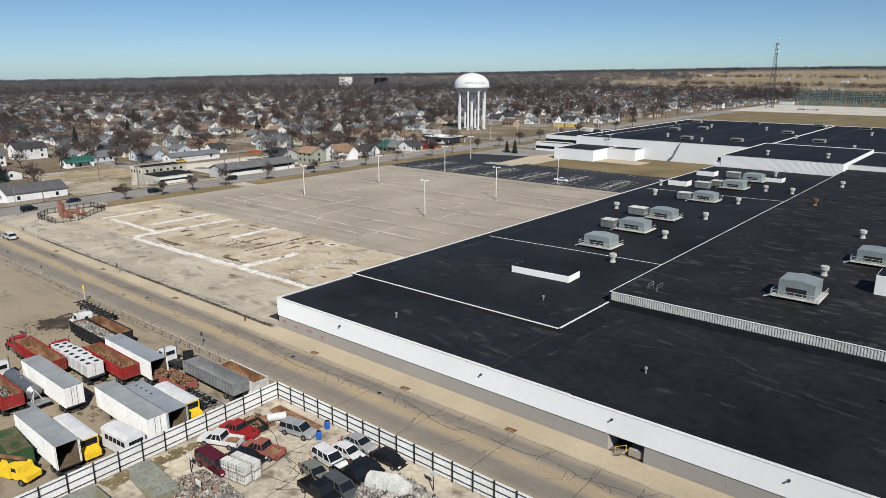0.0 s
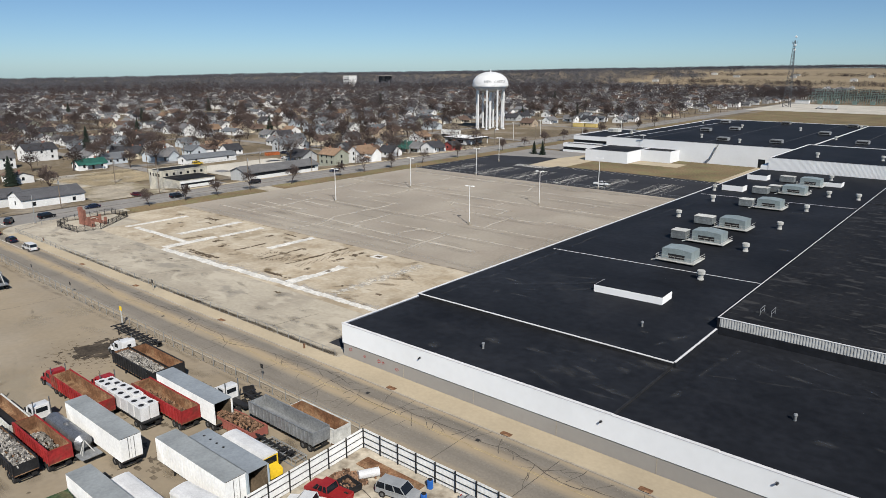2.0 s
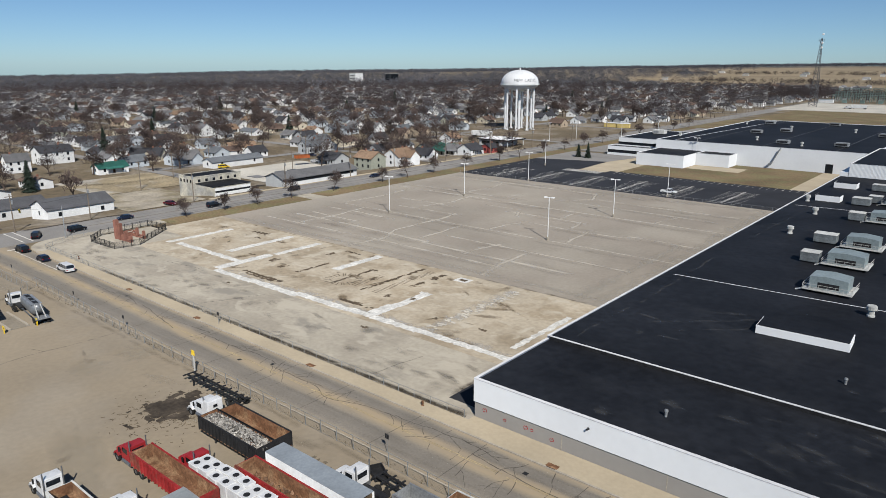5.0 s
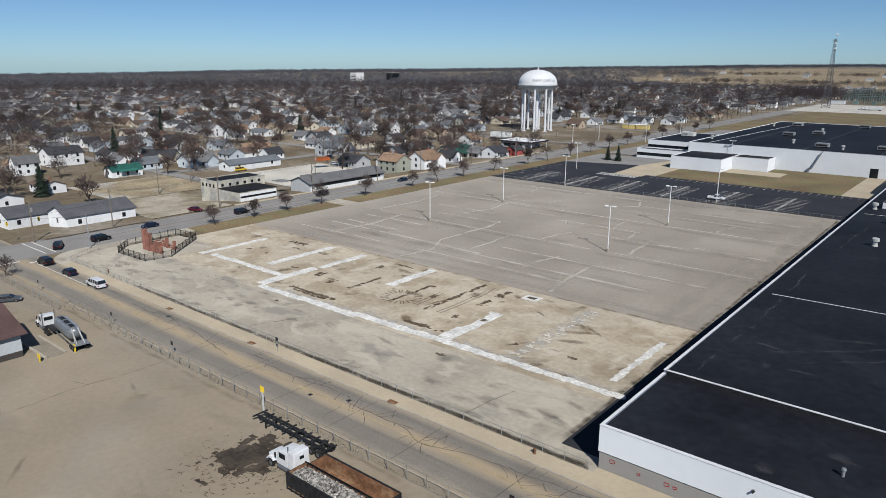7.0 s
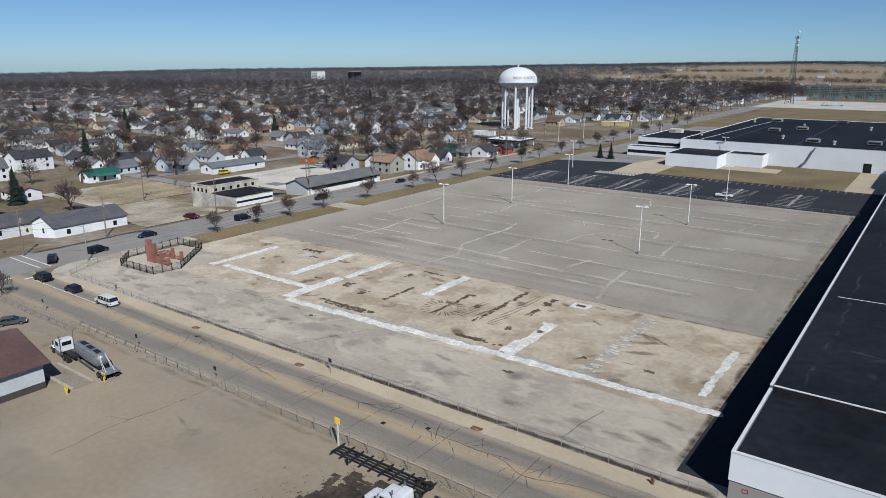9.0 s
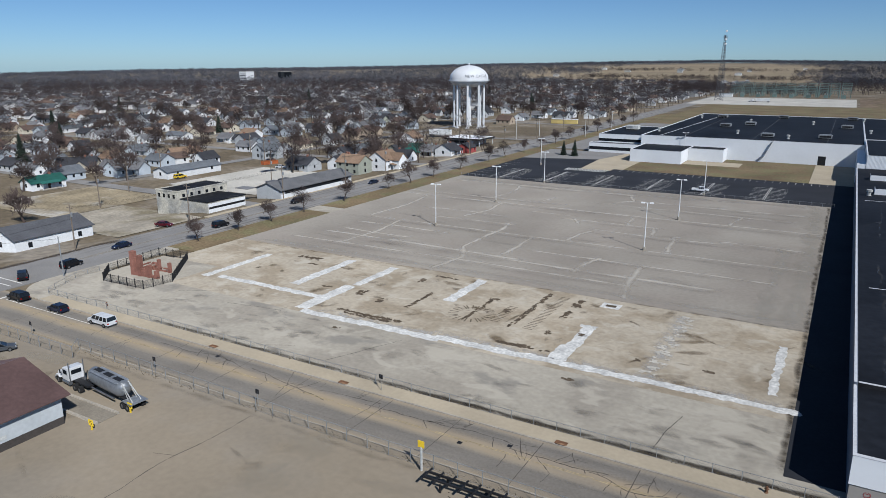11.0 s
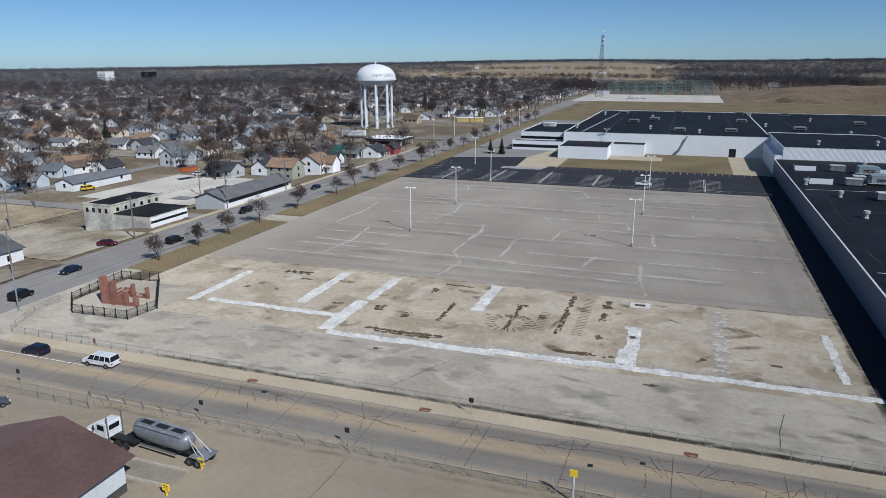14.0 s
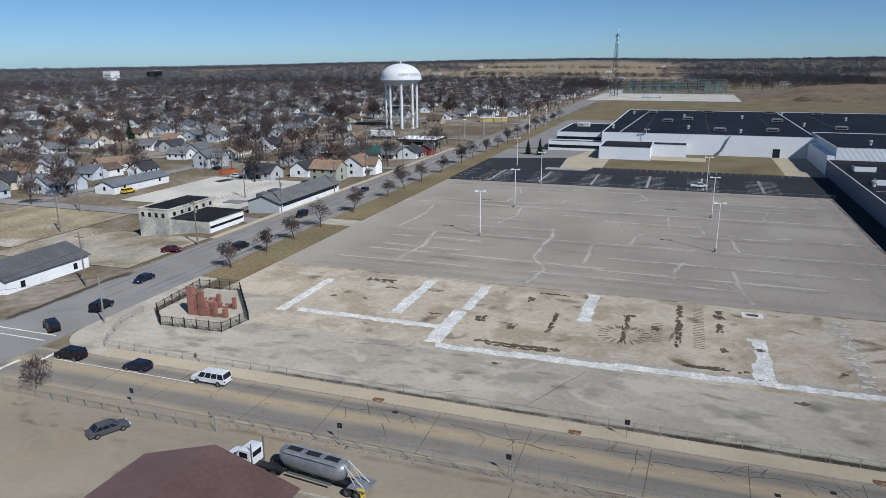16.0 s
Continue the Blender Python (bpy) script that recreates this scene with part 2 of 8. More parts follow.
# ---- builders ----
class Shape:
    """Vertices and faces of one mesh."""

    def __init__(self):
        self.v, self.f = [], []

    def add(self, verts, faces):
        n = len(self.v)
        self.v += [tuple(p) for p in verts]
        self.f += [tuple(i + n for i in f) for f in faces]
        return self

    def box(self, x0, y0, z0, x1, y1, z1, m=None, taper=1.0, shift=0.0):
        cx, cy = (x0 + x1) / 2, (y0 + y1) / 2
        top = [(cx + (x - cx) * taper + shift, cy + (y - cy) * taper, z1) for x, y in ((x0, y0), (x1, y0), (x1, y1), (x0, y1))]
        v = [(x0, y0, z0), (x1, y0, z0), (x1, y1, z0), (x0, y1, z0)] + top
        if m is not None:
            v = [m @ Vector(p) for p in v]
        return self.add(v, [(3, 2, 1, 0), (4, 5, 6, 7), (0, 1, 5, 4), (1, 2, 6, 5), (2, 3, 7, 6), (3, 0, 4, 7)])

    def bar(self, p, q, r, r2=None, n=6, cap=True):
        p, q = Vector(p), Vector(q)
        d = (q - p)
        if d.length < 1e-6:
            return self
        d.normalize()
        a = d.orthogonal().normalized()
        b = d.cross(a)
        r2 = r if r2 is None else r2
        ring = [(math.cos(2 * math.pi * i / n), math.sin(2 * math.pi * i / n)) for i in range(n)]
        v = [p + (a * c + b * s) * r for c, s in ring] + [q + (a * c + b * s) * r2 for c, s in ring]
        f = [(i, (i + 1) % n, n + (i + 1) % n, n + i) for i in range(n)]
        if cap:
            f += [tuple(range(n))[::-1], tuple(range(n, 2 * n))]
        return self.add(v, f)

    def lathe(self, prof, n=24, x=0, y=0):
        v = [(x + r * math.cos(2 * math.pi * i / n), y + r * math.sin(2 * math.pi * i / n), z) for r, z in prof for i in range(n)]
        f = [(k * n + i, k * n + (i + 1) % n, (k + 1) * n + (i + 1) % n, (k + 1) * n + i) for k in range(len(prof) - 1) for i in range(n)]
        f += [tuple(range(n))[::-1], tuple(range((len(prof) - 1) * n, len(prof) * n))]
        return self.add(v, f)

    def extrude(self, pts, a, b, axis="y"):
        """A closed outline in two axes drawn out along the third from a to b. Outline axes: x,z for y; y,z for x; x,y for z."""
        put = {"y": lambda u, w, s: (u, s, w), "x": lambda u, w, s: (s, u, w), "z": lambda u, w, s: (u, w, s)}[axis]
        n = len(pts)
        v = [put(u, w, a) for u, w in pts] + [put(u, w, b) for u, w in pts]
        f = [(i, (i + 1) % n, n + (i + 1) % n, n + i) for i in range(n)] + [tuple(range(n))[::-1], tuple(range(n, 2 * n))]
        return self.add(v, f)

    def wheel(self, x, y, z, r, w):
        n = 14
        v, f = [], []
        for k, (rr, yy) in enumerate(((r * 0.62, -w / 2), (r * 0.92, -w / 2), (r, -w * 0.3), (r, w * 0.3), (r * 0.92, w / 2), (r * 0.62, w / 2))):
            v += [(x + rr * math.cos(2 * math.pi * i / n), y + yy, z + rr * math.sin(2 * math.pi * i / n)) for i in range(n)]
        for k in range(6):
            j = (k + 1) % 6
            f += [(k * n + i, k * n + (i + 1) % n, j * n + (i + 1) % n, j * n + i) for i in range(n)]
        return self.add(v, f)

    def moved(self, m):
        self.v = [tuple(m @ Vector(p)) for p in self.v]
        return self


def mesh_of(name, shape, material, smooth=False, bevel=0.0):
    me = bpy.data.meshes.new(name)
    me.from_pydata(shape.v, [], shape.f)
    me.materials.append(material)
    bm = bmesh.new()
    bm.from_mesh(me)
    bmesh.ops.recalc_face_normals(bm, faces=bm.faces)
    if bevel:
        sharp = [e for e in bm.edges if len(e.link_faces) == 2 and e.calc_face_angle(0) > 0.5]
        bmesh.ops.bevel(bm, geom=sharp, offset=bevel, segments=2, profile=0.6, affect="EDGES", clamp_overlap=True)
    bm.to_mesh(me)
    bm.free()
    if smooth:
        me.shade_smooth()
    me.update()
    return me


def part(name, shape, material, parent=None, label="", smooth=False, bevel=0.0):
    ob = new(name, mesh_of(name, shape, material, smooth, bevel))
    if parent is not None:
        ob.parent = parent
    if label:
        ob["label"] = label
    return ob


def thing(name, m, label, category, group="", kind=""):
    ob = new(name)
    ob.matrix_basis = m
    return tagged(ob, label, category, group, kind)


def structure(name, shape, material, label, category):
    return tagged(part(name, shape, material), label, category, kind="structure")


def boxed(*a, **k):
    return Shape().box(*a, **k)


# ---- ground, roads, lots ----
def horizon_height(a):
    """Height of the land's far rim by compass angle from the y axis, in degrees to the left."""
    pts = ((-60, 30), (-10, 34), (1, 28), (10, 37), (20, 29), (30, 18), (41, 6), (52.5, 0), (63, -14), (73, -23), (180, -26))
    for (a0, h0), (a1, h1) in zip(pts, pts[1:]):
        if a0 <= a <= a1:
            return h0 + (h1 - h0) * (a - a0) / (a1 - a0)
    return 10.0


def fall(x, y):
    """The town's south-west lies a few metres below the side road."""
    u = min(1.0, max(0.0, (-263.5 - x) / 36))
    w = min(1.0, max(0.0, (y - 250) / 150))
    return -3.2 * u * u * (3 - 2 * u) * (1 - w * w * (3 - 2 * w))


def land(x, y):
    r = math.hypot(x, y)
    h = horizon_height(math.degrees(math.atan2(-x, y)))
    k = min(1.0, max(0.0, (r - 1100) / 2500))
    return -0.12 + fall(x, y) + h * k * k * (3 - 2 * k) + 3.0 * k * noise.noise((x * 0.002, y * 0.002, 0.3))


g = Shape()
rings = [0, 100] + list(range(160, 440, 8)) + [440, 470, 500, 550, 600, 700, 800, 1000, 1200, 1450, 1700, 2000, 2350, 2700, 3100, 3500, 4000, 4700]
SEG = 400
for r in rings:
    for i in range(SEG):
        a = 2 * math.pi * i / SEG
        x, y = r * math.cos(a), r * math.sin(a)
        g.v.append((x, y, land(x, y)))
for k in range(len(rings) - 1):
    for i in range(SEG):
        j = (i + 1) % SEG
        if k == 0:
            g.f.append((i, SEG + i, SEG + j))
        else:
            g.f.append((k * SEG + i, (k + 1) * SEG + i, (k + 1) * SEG + j, k * SEG + j))
structure("ground", g, COUNTRY, "dry brown winter ground stretching to the wooded horizon", "ground")

# Point on the camera's way; growth about it keeps the town's look from there.
HUB = Vector((-95, 0, 44.5))


def settle(ob, x, y):
    """Lowers a thing planned on level ground at x, y onto the falling land, moved out from HUB and enlarged by the same
    share to fit the camera's view.
    """
    k = 1.0
    for i in range(4):
        k = 1 - fall(HUB.x + (x - HUB.x) * k, y * k) / HUB.z
    ob.matrix_basis = Matrix.Translation(HUB) @ Matrix.Scale(k, 4) @ Matrix.Translation(-HUB) @ ob.matrix_basis
    return ob


def draped(name, x0, y0, x1, y1, up, material, label, category, step=7.0):
    """A sheet of ground cover, planned on the level, laid on the land."""
    g = Shape()
    nx, ny = max(1, round((x1 - x0) / step)), max(1, round((y1 - y0) / step))
    for i in range(nx + 1):
        for j in range(ny + 1):
            x, y = x0 + (x1 - x0) * i / nx, y0 + (y1 - y0) * j / ny
            k = 1.0
            for n in range(4):
                k = 1 - fall(HUB.x + (x - HUB.x) * k, y * k) / HUB.z
            x, y = HUB.x + (x - HUB.x) * k, y * k
            g.v.append((x, y, land(x, y) + 0.14 + up))
    for i in range(nx):
        for j in range(ny):
            a = i * (ny + 1) + j
            g.f.append((a, a + ny + 1, a + ny + 2, a + 1))
    return structure(name, g, material, label, category)


ROAD_S, ROAD_N = 57.2, 67.3
SIDE_W, SIDE_E = -261.5, -244.6
# worn wheel lanes: sandy margins and middle, darker tracks
yy = axis_of(ROAD, 1)
wob = node_range(ROAD, node_noise(ROAD, 0.05, detail=4), 0.3, 0.7, -0.35, 0.35)
yy = node_math(ROAD, "ADD", yy, wob)
mid = node_range(ROAD, node_math(ROAD, "ABSOLUTE", node_math(ROAD, "SUBTRACT", yy, 62.9), 0), 1.9, 0.7)
edge_n = node_range(ROAD, yy, 66.3, 67.3)
edge_s = node_range(ROAD, yy, 58.4, 57.2)
patchy = node_range(ROAD, node_noise(ROAD, 0.4, stretch=(0.25, 1, 1)), 0.3, 0.6, 0.4, 0.85)
sand = node_math(ROAD, "MULTIPLY", node_math(ROAD, "MAXIMUM", mid, node_math(ROAD, "MAXIMUM", edge_n, edge_s)), patchy)
overlay(ROAD, sand, (0.36, 0.285, 0.185))
track = node_math(ROAD, "MAXIMUM", node_range(ROAD, node_math(ROAD, "ABSOLUTE", node_math(ROAD, "SUBTRACT", yy, 65.5), 0), 1.1, 0.1),
                  node_range(ROAD, node_math(ROAD, "ABSOLUTE", node_math(ROAD, "SUBTRACT", yy, 60.0), 0), 1.1, 0.1))
overlay(ROAD, node_math(ROAD, "MULTIPLY", track, 0.36), (0.13, 0.119, 0.104))

structure("road", boxed(-1300, ROAD_S, -0.3, 90, ROAD_N, 0.0), ROAD, "worn two-lane asphalt road with cracks and sandy edges", "road")
structure("road", boxed(SIDE_W, -500, -0.3, SIDE_E, 1150, 0.012), SIDE_ROAD, "grey asphalt side road lined with small bare trees", "road")
g = Shape().extrude([(-233, ROAD_N + 0.25), (90, ROAD_N + 0.25), (90, 71.55), (-98.3, 71.55), (-98.3, 70.3), (-233, 70.3)], -0.3, 0.13, "z")
structure("pavement", g, SANDY, "sandy concrete pavement beside the road", "pavement")
# rounded corner of pavement at the junction
pts = [(-233, ROAD_N + 0.25), (-233, 70.3), (-236, 72.3), (-239.0, 78), (-240, 84), (-240, 106), (SIDE_E + 0.3, 106), (SIDE_E + 0.3, 76)]
pts += [(SIDE_E + 0.3 + 9.5 * (1 - math.cos(a)), 76 - (76 - ROAD_N - 0.25) * math.sin(a)) for a in [radians(d) for d in range(10, 90, 10)]]
structure("pavement", Shape().extrude(pts, -0.3, 0.12, "z"), SLAB, "rounded concrete street corner with sandy stains", "pavement")
g = Shape()
for i in range(107):
    x = -233 + i * 3.0
    g.box(x, ROAD_N + 0.02, -0.3, x + 2.97, ROAD_N + 0.25, 0.15)
structure("kerb", g, KERB, "worn concrete kerb in short lengths", "kerb")
structure("kerb", boxed(-204, ROAD_S - 0.25, -0.3, 90, ROAD_S - 0.02, 0.1), KERB, "low dusty concrete kerb along the yard", "kerb")
structure("yard", boxed(-241, -160, -0.3, -136, ROAD_S - 0.26, 0.06), YARD, "smooth tan packed dirt and concrete yard", "ground")
structure("yard", boxed(-136, -160, -0.3, -76.2, ROAD_S - 0.26, 0.06), YARD, "tan dirt truck yard with oil marks", "ground")
structure("yard", boxed(-76.2, -160, -0.3, 90, ROAD_S - 0.26, 0.06), SCRAP_GROUND, "dirty concrete floor of a scrap yard", "ground")
structure("lot", boxed(-239.8, 70.31, -0.3, -98.31, 87.0, 0.10), SLAB, "stained concrete strip of an empty lot", "lot")
structure("lot", boxed(-234.6, 87.0, -0.3, -98.3, 121.0, 0.104), FLOOR_OLD, "tan concrete floor left from a demolished factory", "lot")
structure("lot", boxed(-234.6, 121.0, -0.3, -98.3, 239.0, 0.09), LOT, "weathered grey parking lot with pale cracked seams", "lot")
g = Shape().extrude([(-234.6, 239), (-103.4, 239), (-103.4, 284), (-186, 284), (-186, 279), (-199, 279), (-201, 310), (-224, 303.5), (-234.6, 300)], -0.3, 0.10, "z")
structure("car_park", g, BLACKTOP, "fresh black asphalt car park with white stall lines", "car park")
# Black over the ground beside the factory stands in for the wall's dark shadow.
structure("pavement", boxed(-103.4, 239, -0.3, -98.3, 284, 0.085), BLACKTOP, "black strip drawn where the factory wall's shade falls", "pavement")
# Asphalt black run out to the shadow's edge, to paint the shade darker.
structure("pavement", boxed(-104.25, 73.5, 0.1, -98.3, 238.9, 0.1135), BLACKTOP, "black asphalt strip cut to the factory wall's shadow to deepen it", "pavement")
structure("lawn", boxed(-182, 284.3, -0.3, -113, 338, 0.12), GRASS, "dry brown lawn in front of the offices", "lawn")
g = Shape().extrude([(-198.9, 279.1), (-186.1, 279.1), (-186.1, 284.2), (-182.1, 284.2), (-182.1, 311.8), (-187.1, 311.8), (-187.1, 337.8), (-195, 337.8), (-200.9, 310)], -0.3, 0.11, "z")
structure("pavement", g, SANDY, "pale concrete path from the car park to the offices", "pavement")
g = Shape().extrude([(-201.1, 310.1), (-195.2, 337.8), (-235, 337.8), (-235, 300.2), (-224.1, 303.7)], -0.3, 0.105, "z")
structure("drive", g, SIDE_ROAD, "grey asphalt turning place beside the offices", "drive")
structure("pavement", boxed(-164.5, 314, 0.1, -141, 326.9, 0.128), SANDY, "pale concrete apron along the office wing", "pavement")
structure("pavement", boxed(-112.9, 284.1, -0.3, -98.4, 337.9, 0.11), SANDY, "pale concrete walk by the loading doors", "pavement")
structure("verge", boxed(SIDE_E + 0.35, 106.2, -0.3, -234.7, 157, 0.11), GRASS, "strip of dry grass between the road and the lot", "grass")
structure("verge", boxed(SIDE_E + 0.35, 164, -0.3, -234.9, 620, 0.11), GRASS, "long strip of dry grass planted with bare trees", "grass")
structure("driveway", boxed(SIDE_E + 0.05, 157.02, -0.3, -234.7, 163.98, 0.08), SLAB, "short concrete driveway into the lot", "driveway")
structure("pavement", boxed(-235, 344, -0.3, -189.5, 520, 0.09), SIDE_ROAD, "grey asphalt drive beside the offices", "drive")
structure("field", boxed(-234, 500, -0.3, 300, 789, 0.02), GRASS, "flat brown field behind the factory", "field")
structure("lot", boxed(-258, 790, -0.3, -98, 952, 0.06), GRAVEL, "pale gravel lot far behind the factory", "lot")


# ---- thin layers with faded rims: dust, damp, filler ----
def faded(name, base, strength, scale=0.5, stretch=(1, 1, 1), lo=0.35, hi=0.6, rough=0.92):
    """A film over another surface; the mesh's own fade thins it at the rim and noise breaks it up."""
    m = mat(name, base, rough, coarse=(0.2, 0.1), fine=(2.0, 0.1))
    at = m.node_tree.nodes.new("ShaderNodeAttribute")
    at.attribute_name = "fade"
    f = node_math(m, "MULTIPLY", at.outputs["Fac"], node_range(m, node_noise(m, scale, stretch, 6.0, 0.4), lo, hi))
    m.node_tree.links.new(node_math(m, "MULTIPLY", f, strength), m.node_tree.nodes["Principled BSDF"].inputs["Alpha"])
    return m


class Film:
    """Strips and blots that lie on one level, thick in the middle and thin at the rim."""

    def __init__(self, z, rng):
        self.v, self.f, self.a, self.z, self.rng = [], [], [], z, rng

    def strip(self, pts, width, wander=0.25, step=1.6, ends=True):
        line = []
        for (x0, y0), (x1, y1) in zip(pts, pts[1:]):
            n = max(1, int(math.hypot(x1 - x0, y1 - y0) / step))
            line += [(x0 + (x1 - x0) * i / n, y0 + (y1 - y0) * i / n) for i in range(n)]
        line.append(pts[-1])
        k0, n = len(self.v), len(line)
        self.z += 0.00015
        drift = 0.0
        for i, (x, y) in enumerate(line):
            (xa, ya), (xb, yb) = line[max(0, i - 1)], line[min(n - 1, i + 1)]
            d = math.hypot(xb - xa, yb - ya) or 1.0
            px, py = -(yb - ya) / d, (xb - xa) / d
            drift = drift * 0.75 + self.rng.uniform(-wander, wander)
            w = width * self.rng.uniform(0.6, 1.3) / 2
            e = 0.0 if ends and i in (0, n - 1) else 1.0
            for o, a in ((-w, 0.0), (-w * 0.12, 1.0), (w * 0.12, 1.0), (w, 0.0)):
                self.v.append((x + px * (o + drift), y + py * (o + drift), self.z))
                self.a.append(a * e)
        for i in range(n - 1):
            for j in range(3):
                a = k0 + i * 4 + j
                self.f.append((a, a + 4, a + 5, a + 1))
        return self

    def blot(self, x, y, rx, ry, turn=0.0, n=18):
        k0 = len(self.v)
        self.z += 0.00015
        c, s_ = math.cos(turn), math.sin(turn)
        self.v.append((x, y, self.z))
        self.a.append(1.0)
        wob = [self.rng.uniform(0.7, 1.2) for i in range(n)]
        for r, a in ((0.5, 0.9), (1.0, 0.0)):
            for i in range(n):
                t = 2 * math.pi * i / n
                u, w = rx * r * wob[i] * math.cos(t), ry * r * wob[i] * math.sin(t)
                self.v.append((x + c * u - s_ * w, y + s_ * u + c * w, self.z))
                self.a.append(a)
        for i in range(n):
            j = (i + 1) % n
            self.f += [(k0, k0 + 1 + i, k0 + 1 + j), (k0 + 1 + i, k0 + 1 + n + i, k0 + 1 + n + j, k0 + 1 + j)]
        return self

    def lay(self, name, material, label, category):
        me = bpy.data.meshes.new(name)
        me.from_pydata(self.v, [], self.f)
        me.attributes.new("fade", "FLOAT", "POINT").data.foreach_set("value", self.a)
        me.materials.append(material)
        return tagged(new(name, me), label, category, kind="stuff")


rfilm = random.Random(21)
# pale filler in the joints of the car park: long runs across it, wandering ones along it
RUNS = ((131, -226, -135), (138, -222, -163), (147.6, -166, -111), (137.5, -168, -120), (160, -222, -105), (169, -206, -178), (174.5, -160, -122), (177.5, -128, -106),
        (184, -172, -142), (189, -184, -168), (197, -236, -104), (203, -236, -176), (210.5, -170, -112), (220, -160, -109), (228.5, -231, -160), (152.5, -222, -190), (143.5, -220, -196), (178.5, -215, -186))
film = Film(0.0945, rfilm)
for y, x0, x1 in RUNS:
    film.strip([(x0, y + rfilm.uniform(-1, 1)), ((x0 + x1) / 2, y + rfilm.uniform(-1, 1)), (x1, y + rfilm.uniform(-1, 1))], rfilm.uniform(1.3, 2.6), 0.12, 2.2)
for pts in (((-178.3, 121.6), (-176.6, 133.3), (-180.9, 142.1), (-180.8, 148.1), (-180.4, 162.7), (-182, 172)), ((-169.3, 139.2), (-169.8, 159.4)), ((-150.2, 134), (-150, 141), (-148.2, 149)), ((-136, 122.5), (-137.6, 133), (-138.6, 146)),
            ((-136.3, 160), (-137.2, 165), (-138, 176), (-136, 178)), ((-160.9, 159.6), (-160.2, 168.6), (-158.4, 173.5)), ((-143.4, 175), (-145, 185.5)), ((-153.5, 194.7), (-152, 184.2)), ((-168.3, 186), (-164.5, 179)), ((-196, 197), (-195, 184), (-197.5, 172)),
            ((-210, 131), (-208.5, 144), (-211, 160)), ((-203, 203), (-201, 215), (-204, 228)), ((-186, 203), (-184, 213)), ((-222, 160), (-221, 178), (-224, 197)), ((-163, 228), (-160, 219), (-166, 212)), ((-128, 197), (-126, 210))):
    film.strip(pts, 2.0, 0.22, 1.3)
film.lay("joint_filler", faded("pale_joint_filler", (0.475, 0.432, 0.363), 0.85, 0.10, (1, 1, 1), 0.2, 0.52), "pale worn filler in the joints of the old car park", "joint filler")
# broad paler slabs beside the factory, dirtier lanes between the joints
film = Film(0.0925, rfilm)
for pts, w in ((((-112.3, 122), (-112, 180)), 4.2), (((-107.2, 122), (-107, 165), (-108, 237)), 5.0), (((-231, 231), (-165, 232), (-108, 236)), 6.5), (((-230, 123.5), (-170, 124), (-106, 125)), 3.0)):
    film.strip(pts, w, 0.1, 4.0)
film.lay("slab_dust", faded("pale_slab_dust", (0.40, 0.365, 0.305), 0.5, 0.12, (1, 1, 1), 0.25, 0.6), "pale dusty slabs along the rim of the car park", "dust")
film = Film(0.0935, rfilm)
for y, x0, x1 in RUNS:
    film.strip([(x0 + rfilm.uniform(0, 20), y - 2.4), (x1, y - 2.4 + rfilm.uniform(-1, 1))], rfilm.uniform(2.5, 4.5), 0.3, 4.0)
for i in range(26):
    film.blot(rfilm.uniform(-225, -112), rfilm.uniform(126, 234), rfilm.uniform(2, 9), rfilm.uniform(0.7, 2.0), rfilm.uniform(-0.1, 0.1))
film.lay("lot_grime", faded("grey_lot_grime", (0.17, 0.15, 0.13), 0.17, 0.2, (0.5, 1, 1), 0.3, 0.7), "long grey stains of dirt between the joints", "stain")
# damp and dirty blots on the concrete strip and the old floor
film = Film(0.1075, rfilm)
for i in range(60):
    film.blot(rfilm.uniform(-226, -106), rfilm.uniform(71.5, 86.5), rfilm.uniform(0.8, 4.5), rfilm.uniform(0.4, 1.6), rfilm.uniform(-0.3, 0.3))
film.lay("slab_stain", faded("grey_slab_stain", (0.19, 0.172, 0.145), 0.42, 0.3, (0.8, 1, 1), 0.38, 0.68), "dark damp blots on the concrete strip", "stain")
film = Film(0.1055, rfilm)
for i in range(70):
    x = rfilm.uniform(-232, -101)
    film.blot(x, rfilm.uniform(88, 119.5), rfilm.uniform(0.6, 3.0) * (1.5 if x > -130 else 1), rfilm.uniform(0.4, 1.8), rfilm.uniform(0, 3))
film.strip([(-229, 120.4), (-180, 120.6), (-104, 121.4)], 1.0, 0.1)
film.lay("floor_stain", faded("brown_floor_stain", (0.19, 0.14, 0.085), 0.62, 0.35, (1, 1, 1), 0.38, 0.66), "brown rusty stains on the old factory floor", "stain")
# grime in wheel lanes of the two roads, and tyre marks
film = Film(0.0035, rfilm)
for y in (58.9, 60.9, 64.4, 66.1):
    film.strip([(-232, y), (-120, y), (70, y)], 1.35, 0.04, 6.0)
film.lay("tyre_grime", faded("dark_tyre_grime", (0.11, 0.101, 0.092), 0.2, 0.12, (0.2, 1, 1), 0.3, 0.7), "dark worn wheel lanes on the road", "stain")
film = Film(0.016, rfilm)
for x in (-259.3, -257.2, -249.2, -247.0):
    film.strip([(x, 90), (x, 300), (x, 700)], 1.1, 0.04, 8.0)
film.lay("tyre_grime", faded("grey_tyre_grime", (0.12, 0.11, 0.10), 0.45, 0.12, (1, 0.2, 1), 0.3, 0.7), "dark worn wheel lanes on the side road", "stain")
film = Film(0.0155, rfilm)
film.strip([(-253, 84), (-253, 300), (-253, 700)], 1.6, 0.04, 8.0).strip([(-261, 84), (-261, 700)], 1.6, 0.05, 8.0).strip([(-245.2, 106), (-245.2, 700)], 1.4, 0.05, 8.0)
